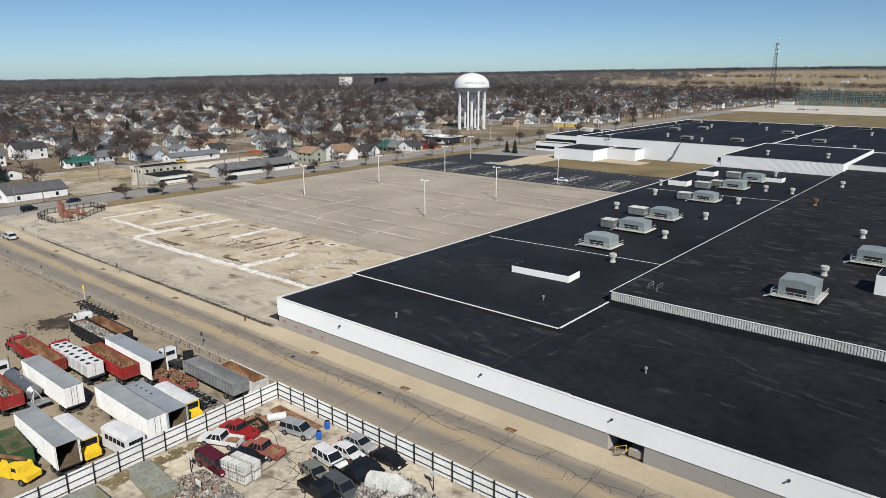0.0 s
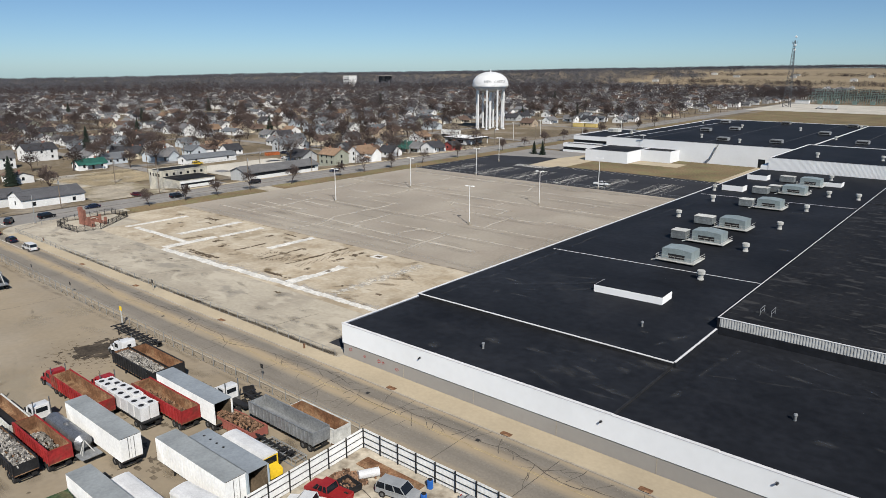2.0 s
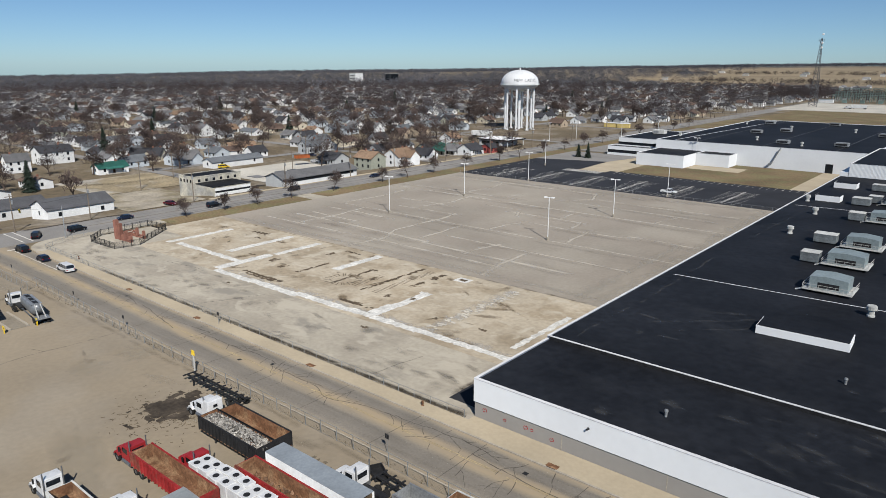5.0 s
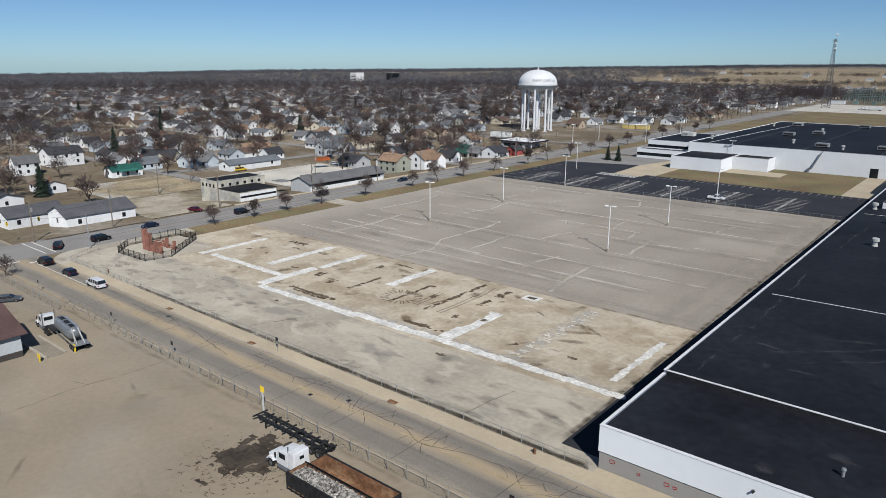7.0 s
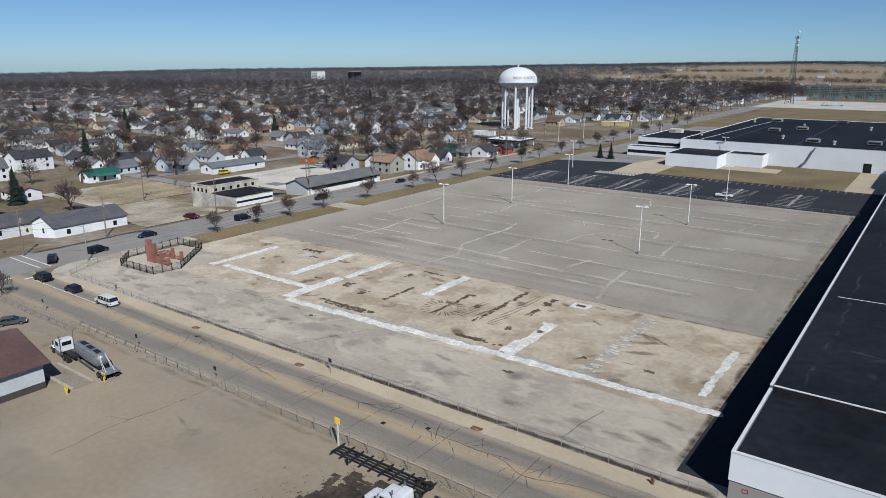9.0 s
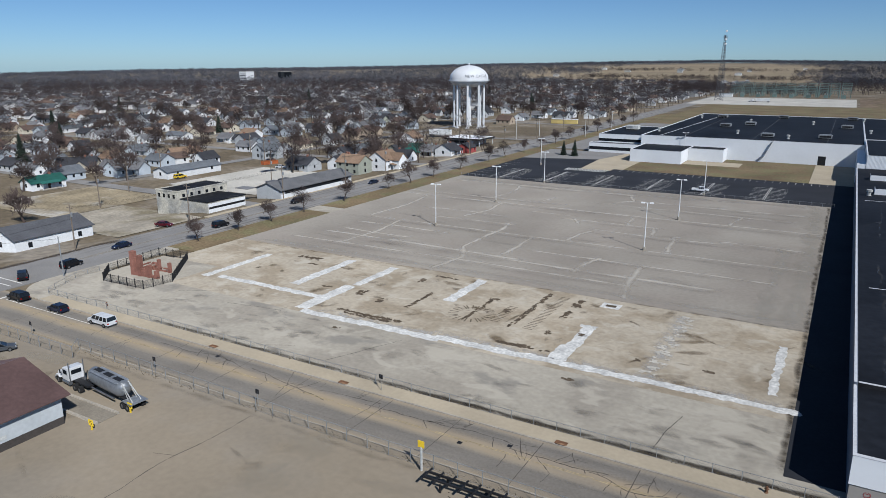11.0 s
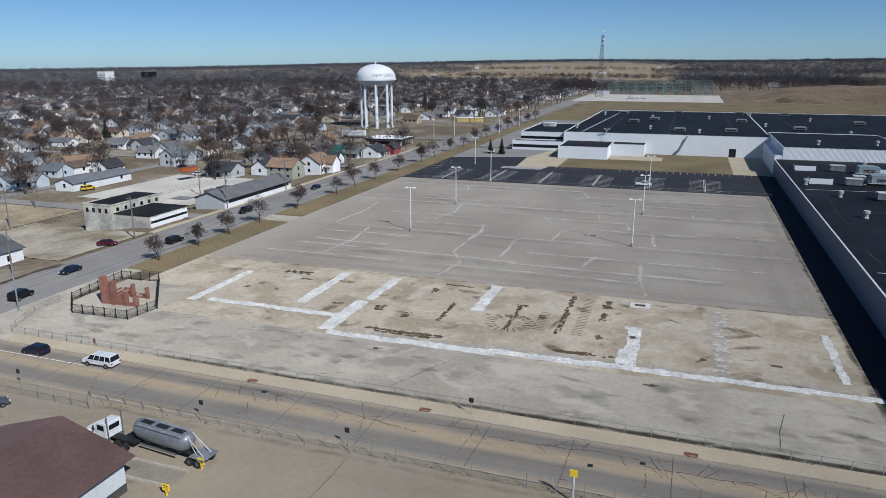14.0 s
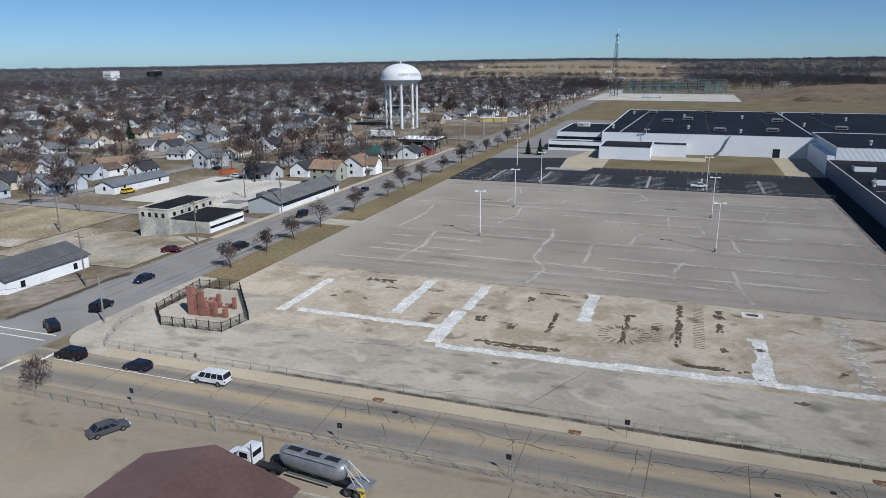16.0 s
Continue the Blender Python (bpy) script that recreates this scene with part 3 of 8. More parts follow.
film.lay("road_dust", faded("pale_road_dust", (0.36, 0.31, 0.235), 0.6, 0.15, (1, 0.3, 1), 0.3, 0.65), "sandy dust along the edges of the side road", "dust")
# tyre-polished and dusty sweeps on the packed dirt
film = Film(0.064, rfilm)
for i in range(24):
    film.blot(rfilm.uniform(-236, -120), rfilm.uniform(8, 54), rfilm.uniform(3, 12), rfilm.uniform(1.0, 4), rfilm.uniform(-0.5, 0.5))
film.lay("yard_dust", faded("pale_yard_dust", (0.36, 0.315, 0.24), 0.45, 0.1, (1, 1, 1), 0.35, 0.65), "pale dusty sweeps on the packed dirt", "dust")
film = Film(0.066, rfilm)
for i in range(30):
    film.blot(rfilm.uniform(-236, -112), rfilm.uniform(6, 54), rfilm.uniform(0.6, 5), rfilm.uniform(0.3, 1.6), rfilm.uniform(-0.7, 0.7))
for i in range(14):
    film.blot(rfilm.uniform(-232, -210), rfilm.uniform(48, 53.5), rfilm.uniform(0.5, 2.0), rfilm.uniform(0.3, 0.8), rfilm.uniform(-0.7, 0.7))
film.strip([(-203, 55.2), (-150, 54.9), (-80, 54.8)], 1.3, 0.15, 2.0)
for i in range(70):
    film.blot(rfilm.uniform(-116, -77), rfilm.uniform(18, 53), rfilm.uniform(0.8, 4.0), rfilm.uniform(0.4, 1.6), rfilm.uniform(-0.3, 0.3))
film.lay("yard_stain", faded("dark_yard_damp", (0.16, 0.13, 0.095), 0.28, 0.3, (1, 1, 1), 0.36, 0.64), "dark damp marks on the packed dirt", "stain")

# dirt along the fences and beside the side road, pale flakes on the floor, joints across the road
film = Film(0.109, rfilm)
film.strip([(-205, 70.9), (-160, 70.8), (-99, 70.9)], 1.1, 0.12, 1.5).strip([(-150, 70.7), (-99, 70.8)], 1.6, 0.15, 1.5).strip([(-104.6, 74), (-104.7, 160), (-104.8, 238)], 1.3, 0.15, 1.4)
film.lay("edge_dirt", faded("dark_edge_dirt", (0.075, 0.06, 0.043), 0.75, 0.5, (0.5, 1, 1), 0.3, 0.6), "dark dirt and dead leaves along the edge of the lot", "dirt")
film = Film(0.1085, rfilm)
film.strip([(-123.4, 90.5), (-123.6, 119)], 4.2, 0.2, 1.2).strip([(-184, 88.6), (-150, 90.2), (-104, 90.4)], 3.0, 0.2, 1.6)
film.lay("coating_dust", faded("pale_coating_dust", (0.47, 0.455, 0.42), 0.6, 0.6, (1, 1, 1), 0.38, 0.62), "pale remains of floor coating on the old floor", "dust")
film = Film(0.03, rfilm)
film.strip([(-261.0, 73.6), (-260.3, 79.8), (-260.7, 89.0), (-261.1, 99.6), (-260.1, 105.0)], 2.6, 0.2, 2.0)
film.lay("mulch_strip", faded("dark_wet_mulch", (0.07, 0.052, 0.036), 0.9, 0.4, (1, 1, 1), 0.2, 0.5), "dark strip of bare wet earth beside the side road", "dirt")
g = Shape()
for i in range(24):
    x = -226 + i * 12.2 + rfilm.uniform(-2, 2)
    k = rfilm.uniform(-0.5, 0.5)
    g.add([(x, 57.4, 0.0042), (x + 0.09, 57.4, 0.0042), (x + k + 0.09, 67.1, 0.0042), (x + k, 67.1, 0.0042)], [(0, 1, 2, 3)])
tagged(structure("road_joints", g, TAR, "thin dark joints straight across the road", "road joint"), kind="stuff")

# ---- factory ----
factory = thing("factory_building", pose(0, 0, 0), "long low white and grey factory with black flat roofs", "factory")
FX, FY = -98.3, 71.6


def flat_block(x0, y0, x1, y1, top, roof, wall, base=None, edge=0.2):
    """Walls with a flat roof sunk a little behind a thin white edge."""
    h = 0.0 if base is None else base
    w = 0.3
    for b in ((x0, y0, x1, y0 + w), (x0, y1 - w, x1, y1), (x0, y0 + w, x0 + w, y1 - w), (x1 - w, y0 + w, x1, y1 - w)):
        part("wall", boxed(b[0], b[1], h, b[2], b[3], top), wall, factory)
    part("roof", boxed(x0 + w, y0 + w, top - 0.5, x1 - w, y1 - w, top - 0.14), roof, factory)
    e = edge
    for a in ((x0 - .06, y0 - .06, x1 + .06, y0 + e), (x0 - .06, y1 - e, x1 + .06, y1 + .06), (x0 - .06, y0 + e, x0 + e, y1 - e), (x1 - e, y0 + e, x1 + .06, y1 - e)):
        part("edge_trim", boxed(a[0], a[1], top + 0.002, a[2], a[3], top + 0.09), TRIM, factory, "thin white metal roof edge")


DARK_SEAM = mat("dull_roof_seam", (0.07, 0.07, 0.072), 0.7)
TA, TB, TC, TD, TM, TN = 5.6, 6.0, 7.9, 5.4, 10.7, 9.6

# Dark blue-grey puts the west wall's shade into its colour; the metal is white.
SHADE_SIDE = mat("shaded_side_cladding", (0.15, 0.17, 0.21), 0.6, coarse=(0.15, 0.06), fine=(2.0, 0.05))
# front wall: grey below, white band above, with a loading door
DX0, DX1 = -33.2, -28.6
for b in ((FX + 0.05, DX0), (DX1, 60)):
    part("wall", boxed(b[0], FY, 0, b[1], FY + 0.35, 2.35), GREY_WALL, factory, "grey painted lower front wall")
for b in ((FX - 0.05, -51.2, TA), (-51.2, -38.8, TA - 0.05), (-38.8, 60, TA - 0.12)):
    part("wall", boxed(b[0], FY - 0.14, 2.35, b[1], FY + 0.35, b[2]), WHITE, factory, "white metal band of the front wall")
for i in range(1, 12):
    x = FX + i * 13.2
    if not DX0 - 1 < x < DX1 + 1:
        part("joint", boxed(x, FY - 0.02, 0.14, x + 0.12, FY + 0.01, 2.34), KERB, factory)
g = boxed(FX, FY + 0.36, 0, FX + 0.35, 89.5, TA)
part("wall", g, SHADE_SIDE, factory, "metal side wall coloured dark for its shade")
part("wall", boxed(DX0, FY + 3.0, 0, DX1, FY + 3.2, 2.6), BLACK, factory, "dark back of the loading bay")
part("wall", boxed(DX0 - 0.2, FY + 0.36, 0, DX0, FY + 3.0, 2.6), GREY_WALL, factory)
part("wall", boxed(DX1, FY + 0.36, 0, DX1 + 0.2, FY + 3.0, 2.6), GREY_WALL, factory)
g = Shape()
for i in range(5):
    g.box(DX0 + 0.9 + i * 0.32, FY - 0.9, 0.13 + i * 0.18, DX0 + 1.22 + i * 0.32, FY + 0.3, 0.2 + i * 0.18)
g.box(DX0 + 2.5, FY + 0.4, 0.13, DX1, FY + 2.9, 1.05)
part("loading_steps", g, KERB, factory, "worn concrete steps at the loading door")
part("handrail", Shape().bar((DX0 + 1.2, FY - 0.5, 0.2), (DX0 + 1.2, FY - 0.5, 1.2), 0.05, n=6).bar((DX0 + 1.2, FY - 0.5, 1.2), (DX0 + 2.6, FY - 0.5, 1.9), 0.05, n=6).bar((DX0 + 2.6, FY - 0.5, 0.9), (DX0 + 2.6, FY - 0.5, 1.9), 0.05, n=6), mat("yellow_rail_paint", (0.55, 0.36, 0.05), 0.6), factory, "yellow painted handrail")


def roof_plane(x0, y0, x1, y1, top, material):
    part("roof", boxed(x0, y0, top - 0.5, x1, y1, top), material, factory)


roof_plane(FX + 0.36, FY + 0.36, -51.2, 89.5, TA - 0.12, MEMBRANE)
roof_plane(-51.19, FY + 0.36, 60, 106.3, TD - 0.10, MEMBRANE)
roof_plane(FX + 0.36, 89.86, -51.2, 291, TB - 0.06, MEMBRANE)
roof_plane(-50.84, 106.7, 60, 300, TC - 0.06, OLD_ROOF)
part("wall", boxed(FX, 89.5, 0, FX + 0.35, 291, TB), SHADE_SIDE, factory, "long metal side wall coloured dark for its shade")
part("wall", boxed(FX + 0.36, 89.5, TA - 0.4, -51.2, 89.85, TB), BLACK, factory, "low black step between the roofs")
part("wall", boxed(-51.2, 89.5, TD - 0.4, -50.85, 106.3, TB), MEMBRANE, factory)
part("wall", boxed(-51.2, 106.31, TD - 0.4, -50.85, 300, TC), MEMBRANE, factory)
# ribbed face of the higher roof
pts = [(60, 106.69), (-50.84, 106.69)]
for i in range(0, 554):
    x, y = -50.84 + i * 0.2, 106.28 if i % 2 else 106.35
    pts += [(x + 0.03, y), (x + 0.17, y)]
g = Shape().extrude(pts, TD - 0.3, TC, "z")
part("wall", g, RIBBED, factory, "ribbed pale metal step below the higher roof")
part("upstand", boxed(-50.84, 106.02, TD - 0.3, 60, 106.27, TD + 1.1), MEMBRANE, factory, "black membrane turned up at the foot of the step")
g = Shape()
g.box(FX - 0.08, FY - 0.18, TA + 0.002, -51.2, FY + 0.3, TA + 0.08).box(-51.2, FY - 0.18, TA - 0.048, -38.8, FY + 0.3, TA + 0.03).box(-38.8, FY - 0.18, TA - 0.118, 60, FY + 0.3, TA - 0.04)
g.box(FX - 0.08, FY + 0.31, TA + 0.002, FX + 0.26, 89.48, TA + 0.08).box(FX - 0.08, 89.5, TB + 0.002, FX + 0.26, 290.9, TB + 0.08)
g.box(FX + 0.41, 89.48, TB + 0.002, -51.2, 89.8, TB + 0.08).box(-51.3, 89.96, TB + 0.002, -51.0, 106.25, TB + 0.08)
g.box(-51.2, 106.25, TC + 0.002, 60, 106.55, TC + 0.07).box(-51.2, 106.76, TC + 0.002, -51.04, 291, TC + 0.04)
part("edge_trim", g, TRIM, factory, "thin white metal roof edge")
for y0, y1 in ((132.5, 135.0), (222.0, 225.8)):
    xa, xb = FX + 2, FX + 47.5
    part("roof_seam", Shape().extrude([(xa, y0), (xb, y1), (xb, y1 + 0.24), (xa, y0 + 0.24)], TB - 0.055, TB - 0.03, "z"), TRIM, factory, "white seam across the black roof")
part("roof_seam", boxed(-50.8, 225.6, TC - 0.055, 60, 226.0, TC + 0.12), BLACK, factory)

part("roof_seam", boxed(-51.45, FY + 0.36, TA - 0.3, -51.18, 89.4, TA - 0.06), BLACK, factory, "low black kerb between two roofs")
film = Film(TD - 0.094, rfilm)
for x0, y0, x1, y1, w in ((-44, 98, -12, 90, 1.2), (-40, 103, -20, 93, 0.7), (-30, 92, 10, 84, 0.8), (-47, 90, -20, 99, 0.5), (-25, 104, 20, 97, 1.5), (-48, 80, -46, 102, 1.0), (-5, 100, 30, 82, 0.9)):
    film.strip([(x0, y0), ((x0 + x1) / 2, (y0 + y1) / 2 + 0.8), (x1, y1)], w, 0.2, 1.5)
for i in range(16):
    film.blot(rfilm.uniform(-49, 30), rfilm.uniform(75, 104), rfilm.uniform(0.6, 4.0), rfilm.uniform(0.3, 1.2), rfilm.uniform(-0.3, 0.3))
DUSTY = faded("grey_roof_dust", (0.125, 0.127, 0.13), 0.32, 0.4, (0.6, 1, 1), 0.4, 0.7)
film.lay("roof_dust", DUSTY, "pale dusty scuffs on the black roof", "dust")
film = Film(TA - 0.114, rfilm)
for i in range(20):
    film.blot(-52.5 - abs(rfilm.gauss(0, 9)), rfilm.uniform(74, 88.5), rfilm.uniform(0.8, 4.0), rfilm.uniform(0.3, 1.5), rfilm.uniform(-0.3, 0.3))
film.lay("roof_dust", DUSTY, "pale dusty scuffs on the black roof", "dust")
film = Film(TB - 0.054, rfilm)
for x0, y0, x1, y1, w in ((-90, 104, -72, 121, 0.9), (-86, 103, -70, 118, 0.5), (-94.5, 150, -95, 92, 0.7), (-94, 175, -93, 230, 0.6), (-56, 94, -53, 106, 1.2), (-72, 124, -66, 128, 0.5)):
    film.strip([(x0, y0), ((x0 + x1) / 2 + 0.6, (y0 + y1) / 2), (x1, y1)], w, 0.25, 1.2)
for i in range(26):
    film.blot(rfilm.uniform(-96, -53), rfilm.uniform(92, 280), rfilm.uniform(0.6, 3.5), rfilm.uniform(0.3, 1.3), rfilm.uniform(-0.4, 0.4))
film.lay("roof_dust", DUSTY, "pale dusty scuffs on the black roof", "dust")

# tall middle hall, north hall and offices
flat_block(-95.5, 291, -50.9, 352, TM, MEMBRANE, WHITE)
flat_block(-50.85, 300.2, 60, 352, TM - 1.1, MEMBRANE, WHITE)
flat_block(-189, 338, -95.6, 500, TN, MEMBRANE, WHITE)
flat_block(-95.5, 352.1, 60, 500, TN, MEMBRANE, WHITE)
part("wall", boxed(-98.3, 291.1, 0, -95.6, 337.9, TB + 1.5), WHITE, factory)
flat_block(-187, 312, -164.6, 337.9, 5.6, MEMBRANE, WHITE)
flat_block(-164.5, 327, -149.5, 337.9, 5.6, MEMBRANE, WHITE)
flat_block(-212, 344, -189.1, 395, 8.6, MEMBRANE, WHITE)
flat_block(-215, 338, -189.1, 343.9, 4.6, MEMBRANE, WHITE)
part("window", boxed(-212.05, 344.5, 5.0, -212.02, 394, 6.4).box(-212, 343.96, 5.0, -189.3, 343.99, 6.4), GLASS, factory, "dark ribbon of office windows")
part("window", boxed(-215.05, 338.2, 1.3, -215.01, 343.6, 2.8).box(-214.8, 337.96, 1.3, -189.3, 337.99, 2.8), GLASS, factory, "dark ribbon of office windows")
for x in (-170, -140, -110, -80, -45, -10):
    part("roof_seam", boxed(x, 342, TN - 0.15, x + 0.3, 498, TN - 0.1), DARK_SEAM, factory)
part("door", boxed(-112.5, 337.95, 0.1, -109.5, 337.99, 4.0), GLASS, factory, "dark tall service door").location = (0, 0, 0)


# ---- things on the roofs ----
def roof_unit(m, w, d, h):
    u = thing("rooftop_unit", m, "boxy teal-grey rooftop air unit on a railed steel deck", "rooftop unit", "rooftop units")
    part("casing", Shape().extrude([(-w / 2, 0.7), (w / 2, 0.7), (w / 2, 0.7 + h * 0.86), (0, 0.7 + h), (-w / 2, 0.7 + h * 0.9)], -d / 2, d / 2, "y"), UNIT, u)
    part("louvre", Shape().box(-w * 0.28, -d / 2 - 0.03, 0.95, w * 0.28, -d / 2, 0.7 + h * 0.5), BLACK, u)
    part("deck", boxed(-w / 2 - 0.9, -d / 2 - 0.9, 0.5, w / 2 + 0.9, d / 2 + 0.9, 0.66), FADED, u)
    for sx in (-1, 0, 1):
        for sy in (-1, 1):
            part("footing", boxed(sx * w * 0.45 - 0.1, sy * d * 0.45 - 0.1, 0, sx * w * 0.45 + 0.1, sy * d * 0.45 + 0.1, 0.5), BLACK, u)
    g = Shape()
    X, Y = w / 2 + 0.85, d / 2 + 0.85
    for z in (1.1, 1.6):
        g.bar((-X, -Y, z), (X, -Y, z), 0.04, n=4).bar((X, -Y, z), (X, Y, z), 0.04, n=4).bar((-X, -Y, z), (-X, Y, z), 0.04, n=4)
    for i in range(7):
        g.bar((-X + 2 * X * i / 6, -Y, 0.66), (-X + 2 * X * i / 6, -Y, 1.6), 0.035, n=4)
    part("railing", g, FADED, u, "weathered white handrail")
    g = Shape()
    for i in range(4):
        g.box(-X - 0.3 - i * 0.3, -Y + 0.2, 0.42 - i * 0.12, -X - i * 0.3, -Y + 1.0, 0.5 - i * 0.12)
    part("steps", g, FADED, u)
    return u


for x, y, k in ((-70.6, 140.5, 1.0), (-71.6, 160.2, 1.06), (-71.7, 178, 1.0), (-72.3, 210.5, 1.0), (-72.9, 239, 1.04), (-72.7, 259, 1.0)):
    roof_unit(pose(x, y, TB - 0.06), 6.2 * k, 4.6, 2.4)
roof_unit(pose(-25.3, 124.0, TC - 0.06), 5.6, 5.2, 2.9)
roof_unit(pose(-19.4, 156.0, TC - 0.06), 5.6, 5.2, 2.4)


DUCT = mat("weathered_duct_metal", (0.21, 0.23, 0.235), 0.55, metal=0.3, coarse=(0.6, 0.25), fine=(3, 0.2), rnd=0.15)


def duct_box(m, w, d, h):
    u = thing("duct_box", m, "dull galvanised duct box on the black roof", "duct box", "duct boxes")
    part("casing", boxed(-w / 2, -d / 2, 0.35, w / 2, d / 2, h), DUCT, u)
    part("lid", boxed(-w / 2 - 0.08, -d / 2 - 0.08, h, w / 2 + 0.08, d / 2 + 0.08, h + 0.1, taper=0.96), FADED, u)
    part("footing", boxed(-w / 2 + 0.2, -d / 2 + 0.2, 0, w / 2 - 0.2, d / 2 - 0.2, 0.35), BLACK, u)


for x, y, w in ((-78.2, 159.5, 3.4), (-79.4, 178.8, 4.6), (-78.6, 209.9, 3.6), (-81.6, 233.6, 4.6), (-79.0, 239.8, 3.4), (-81.2, 263.2, 4.6)):
    duct_box(pose(x, y, TB - 0.06), w, 3.0, 2.2)


def curb_box(m, w, d, h, label):
    u = thing("roof_hatch", m, label, "roof hatch", "white roof boxes")
    part("casing", boxed(-w / 2, -d / 2, 0, w / 2, d / 2, h), WHITE, u)
    part("cover", boxed(-w / 2 + 0.12, -d / 2 + 0.12, h, w / 2 - 0.12, d / 2 - 0.12, h + 0.06), MEMBRANE, u)


curb_box(pose(-68.6, 113.6, TB - 0.06, 0, 0, 3), 12.6, 4.6, 1.25, "long low white roof box with a black top")
curb_box(pose(-90.5, 236, TB - 0.06), 6.6, 4.5, 1.7, "white roof box with a black top")
curb_box(pose(-91.2, 264.5, TB - 0.06), 6.6, 4.5, 1.7, "white roof box with a black top")
curb_box(pose(-67.5, 265, TB - 0.06), 6.2, 4.5, 1.4, "white roof box with a black top")
curb_box(pose(-12.0, 137, TC - 0.06), 8.0, 6.0, 3.4, "tall white roof box with a black top")


def roof_vent(m, rusty=False):
    u = thing("roof_vent", m, ("rusty" if rusty else "white") + " metal mushroom vent on the black roof", "roof vent", "roof vents")
    c = RUST if rusty else FADED
    part("vent_pipe", Shape().lathe([(0.62, 0), (0.62, 0.25), (0.5, 0.3), (0.5, 1.15)], 12), c, u)
    part("cap", Shape().lathe([(0.5, 1.1), (0.78, 1.15), (0.78, 1.75), (0.62, 1.9)], 12), c, u)


for x, y in ((-62.6, 130.4), (-62.7, 157.4), (-63, 185), (-63.4, 212.8), (-63.7, 241.2), (-55.6, 241.3), (-88.9, 211.7), (-88.1, 183.3), (-95.2, 230.9), (-70.3, 277)):
    roof_vent(pose(x, y, TB - 0.06))
for x, y in ((-43.8, 253.1), (-25.3, 178.6), (-25.1, 140.7)):
    roof_vent(pose(x, y, TC - 0.06))
roof_vent(pose(-43.1, 214.2, TC - 0.06), True)
for x, y in ((-81.5, 305), (-60, 309)):
    roof_vent(pose(x, y, TM - 0.14))


DULL = mat("dull_grey_housing", (0.27, 0.28, 0.285), 0.6, metal=0.2, coarse=(0.5, 0.2), fine=(3, 0.15), rnd=0.2)


def low_unit(m):
    u = thing("rooftop_unit", m, "low grey rooftop fan housing on the black roof", "rooftop unit", "far rooftop units")
    part("casing", Shape().extrude([(-2.8, 0.4), (2.8, 0.4), (2.8, 1.7), (2.3, 1.95), (-2.3, 1.95), (-2.8, 1.7)], -1.7, 1.7, "y"), DULL, u)
    part("grille", boxed(-2.3, -1.76, 0.7, 2.3, -1.7, 1.5), BLACK, u)
    part("footing", boxed(-2.5, -1.4, 0, 2.5, 1.4, 0.4), BLACK, u)


for x, y in ((-160.5, 403), (-135, 356), (-111.3, 360), (-172, 470), (-150, 420), (-138, 480), (-101, 482), (-103.2, 420), (-75, 478), (-78.6, 380), (-45, 420), (-40, 372), (-10, 470), (-8, 400)):
    low_unit(pose(x, y, TN - 0.14))
for x, y in ((-186, 361), (-183, 460), (-149.5, 366), (-152.3, 440), (-126, 352), (-95.3, 473), (-93, 396), (-120, 440), (-66, 440), (-60, 360), (-25, 400)):
    roof_vent(pose(x, y, TN - 0.14))
part("roof_seam", Shape().extrude([(-181, 342), (-180.6, 342), (-174.4, 498), (-174.8, 498)], TN - 0.15, TN - 0.09, "z"), TRIM, factory, "pale seam across the black roof")
ou = thing("office_rooftop_unit", pose(-203, 375, 8.46), "boxy pale rooftop unit on the office roof", "rooftop unit")
part("casing", boxed(-3.2, -2.2, 0.3, 3.2, 2.2, 2.3), FADED, ou, bevel=0.08)
part("footing", boxed(-3.0, -2.0, 0, 3.0, 2.0, 0.3), BLACK, ou)
part("grille", boxed(-2.6, -2.26, 0.8, 0.2, -2.2, 1.9), DULL, ou)

# stubs along the front band
for x in (-81.5, -52.5, -32.8, -13.0):
    s = thing("wall_spout", pose(x, FY - 0.14, 4.4), "small dark drain spout on the white wall", "drain spout", "drain spouts")
    part("pipe", Shape().bar((0, 0, 0), (0, -0.4, 0), 0.11, n=8), BLACK, s)
    part("collar", Shape().bar((0, 0.0, 0), (0, -0.06, 0), 0.18, n=8), GALV, s)

pts = [(-50.9, 290.98), (-95.5, 290.98)]
for i in range(222):
    x, y = -95.5 + i * 0.2, 290.92 if i % 2 else 290.95
    pts += [(x + 0.03, y), (x + 0.17, y)]
part("wall_ribs", Shape().extrude(pts, TB, TM - 0.1, "z"), WHITE, factory, "fine upright ribs of white cladding")
# small things on and along the factory
rl = thing("roof_railing", pose(-46.5, 111.5, TC - 0.06), "low galvanised guard rail round a roof ladder", "railing")
for x0 in (0, 1.6):
    for y0 in (0, 2.2):
        part("post", Shape().bar((x0, y0, 0), (x0, y0, 1.1), 0.04, n=5), GALV, rl)
    part("rail", Shape().bar((x0, 0, 1.1), (x0, 2.2, 1.1), 0.04, n=5), GALV, rl)
    part("rail", Shape().bar((x0, 0, 0.55), (x0, 2.2, 0.55), 0.03, n=5), GALV, rl)
for x, y in ((-34.5, 84.5), (-8, 95), (-75, 78), (-60.5, 100)):
    v = thing("vent_stub", pose(x, y, (TD if x > -51 else TA if y < 89 else TB) - 0.11), "small grey pipe vent on the black roof", "pipe vent", "pipe vents")
    part("pipe", Shape().bar((0, 0, 0), (0, 0, 0.7), 0.16, n=8), GALV, v)
    part("hood", Shape().lathe([(0.26, 0.7), (0.22, 0.9), (0.05, 0.98)], 8), GALV, v)
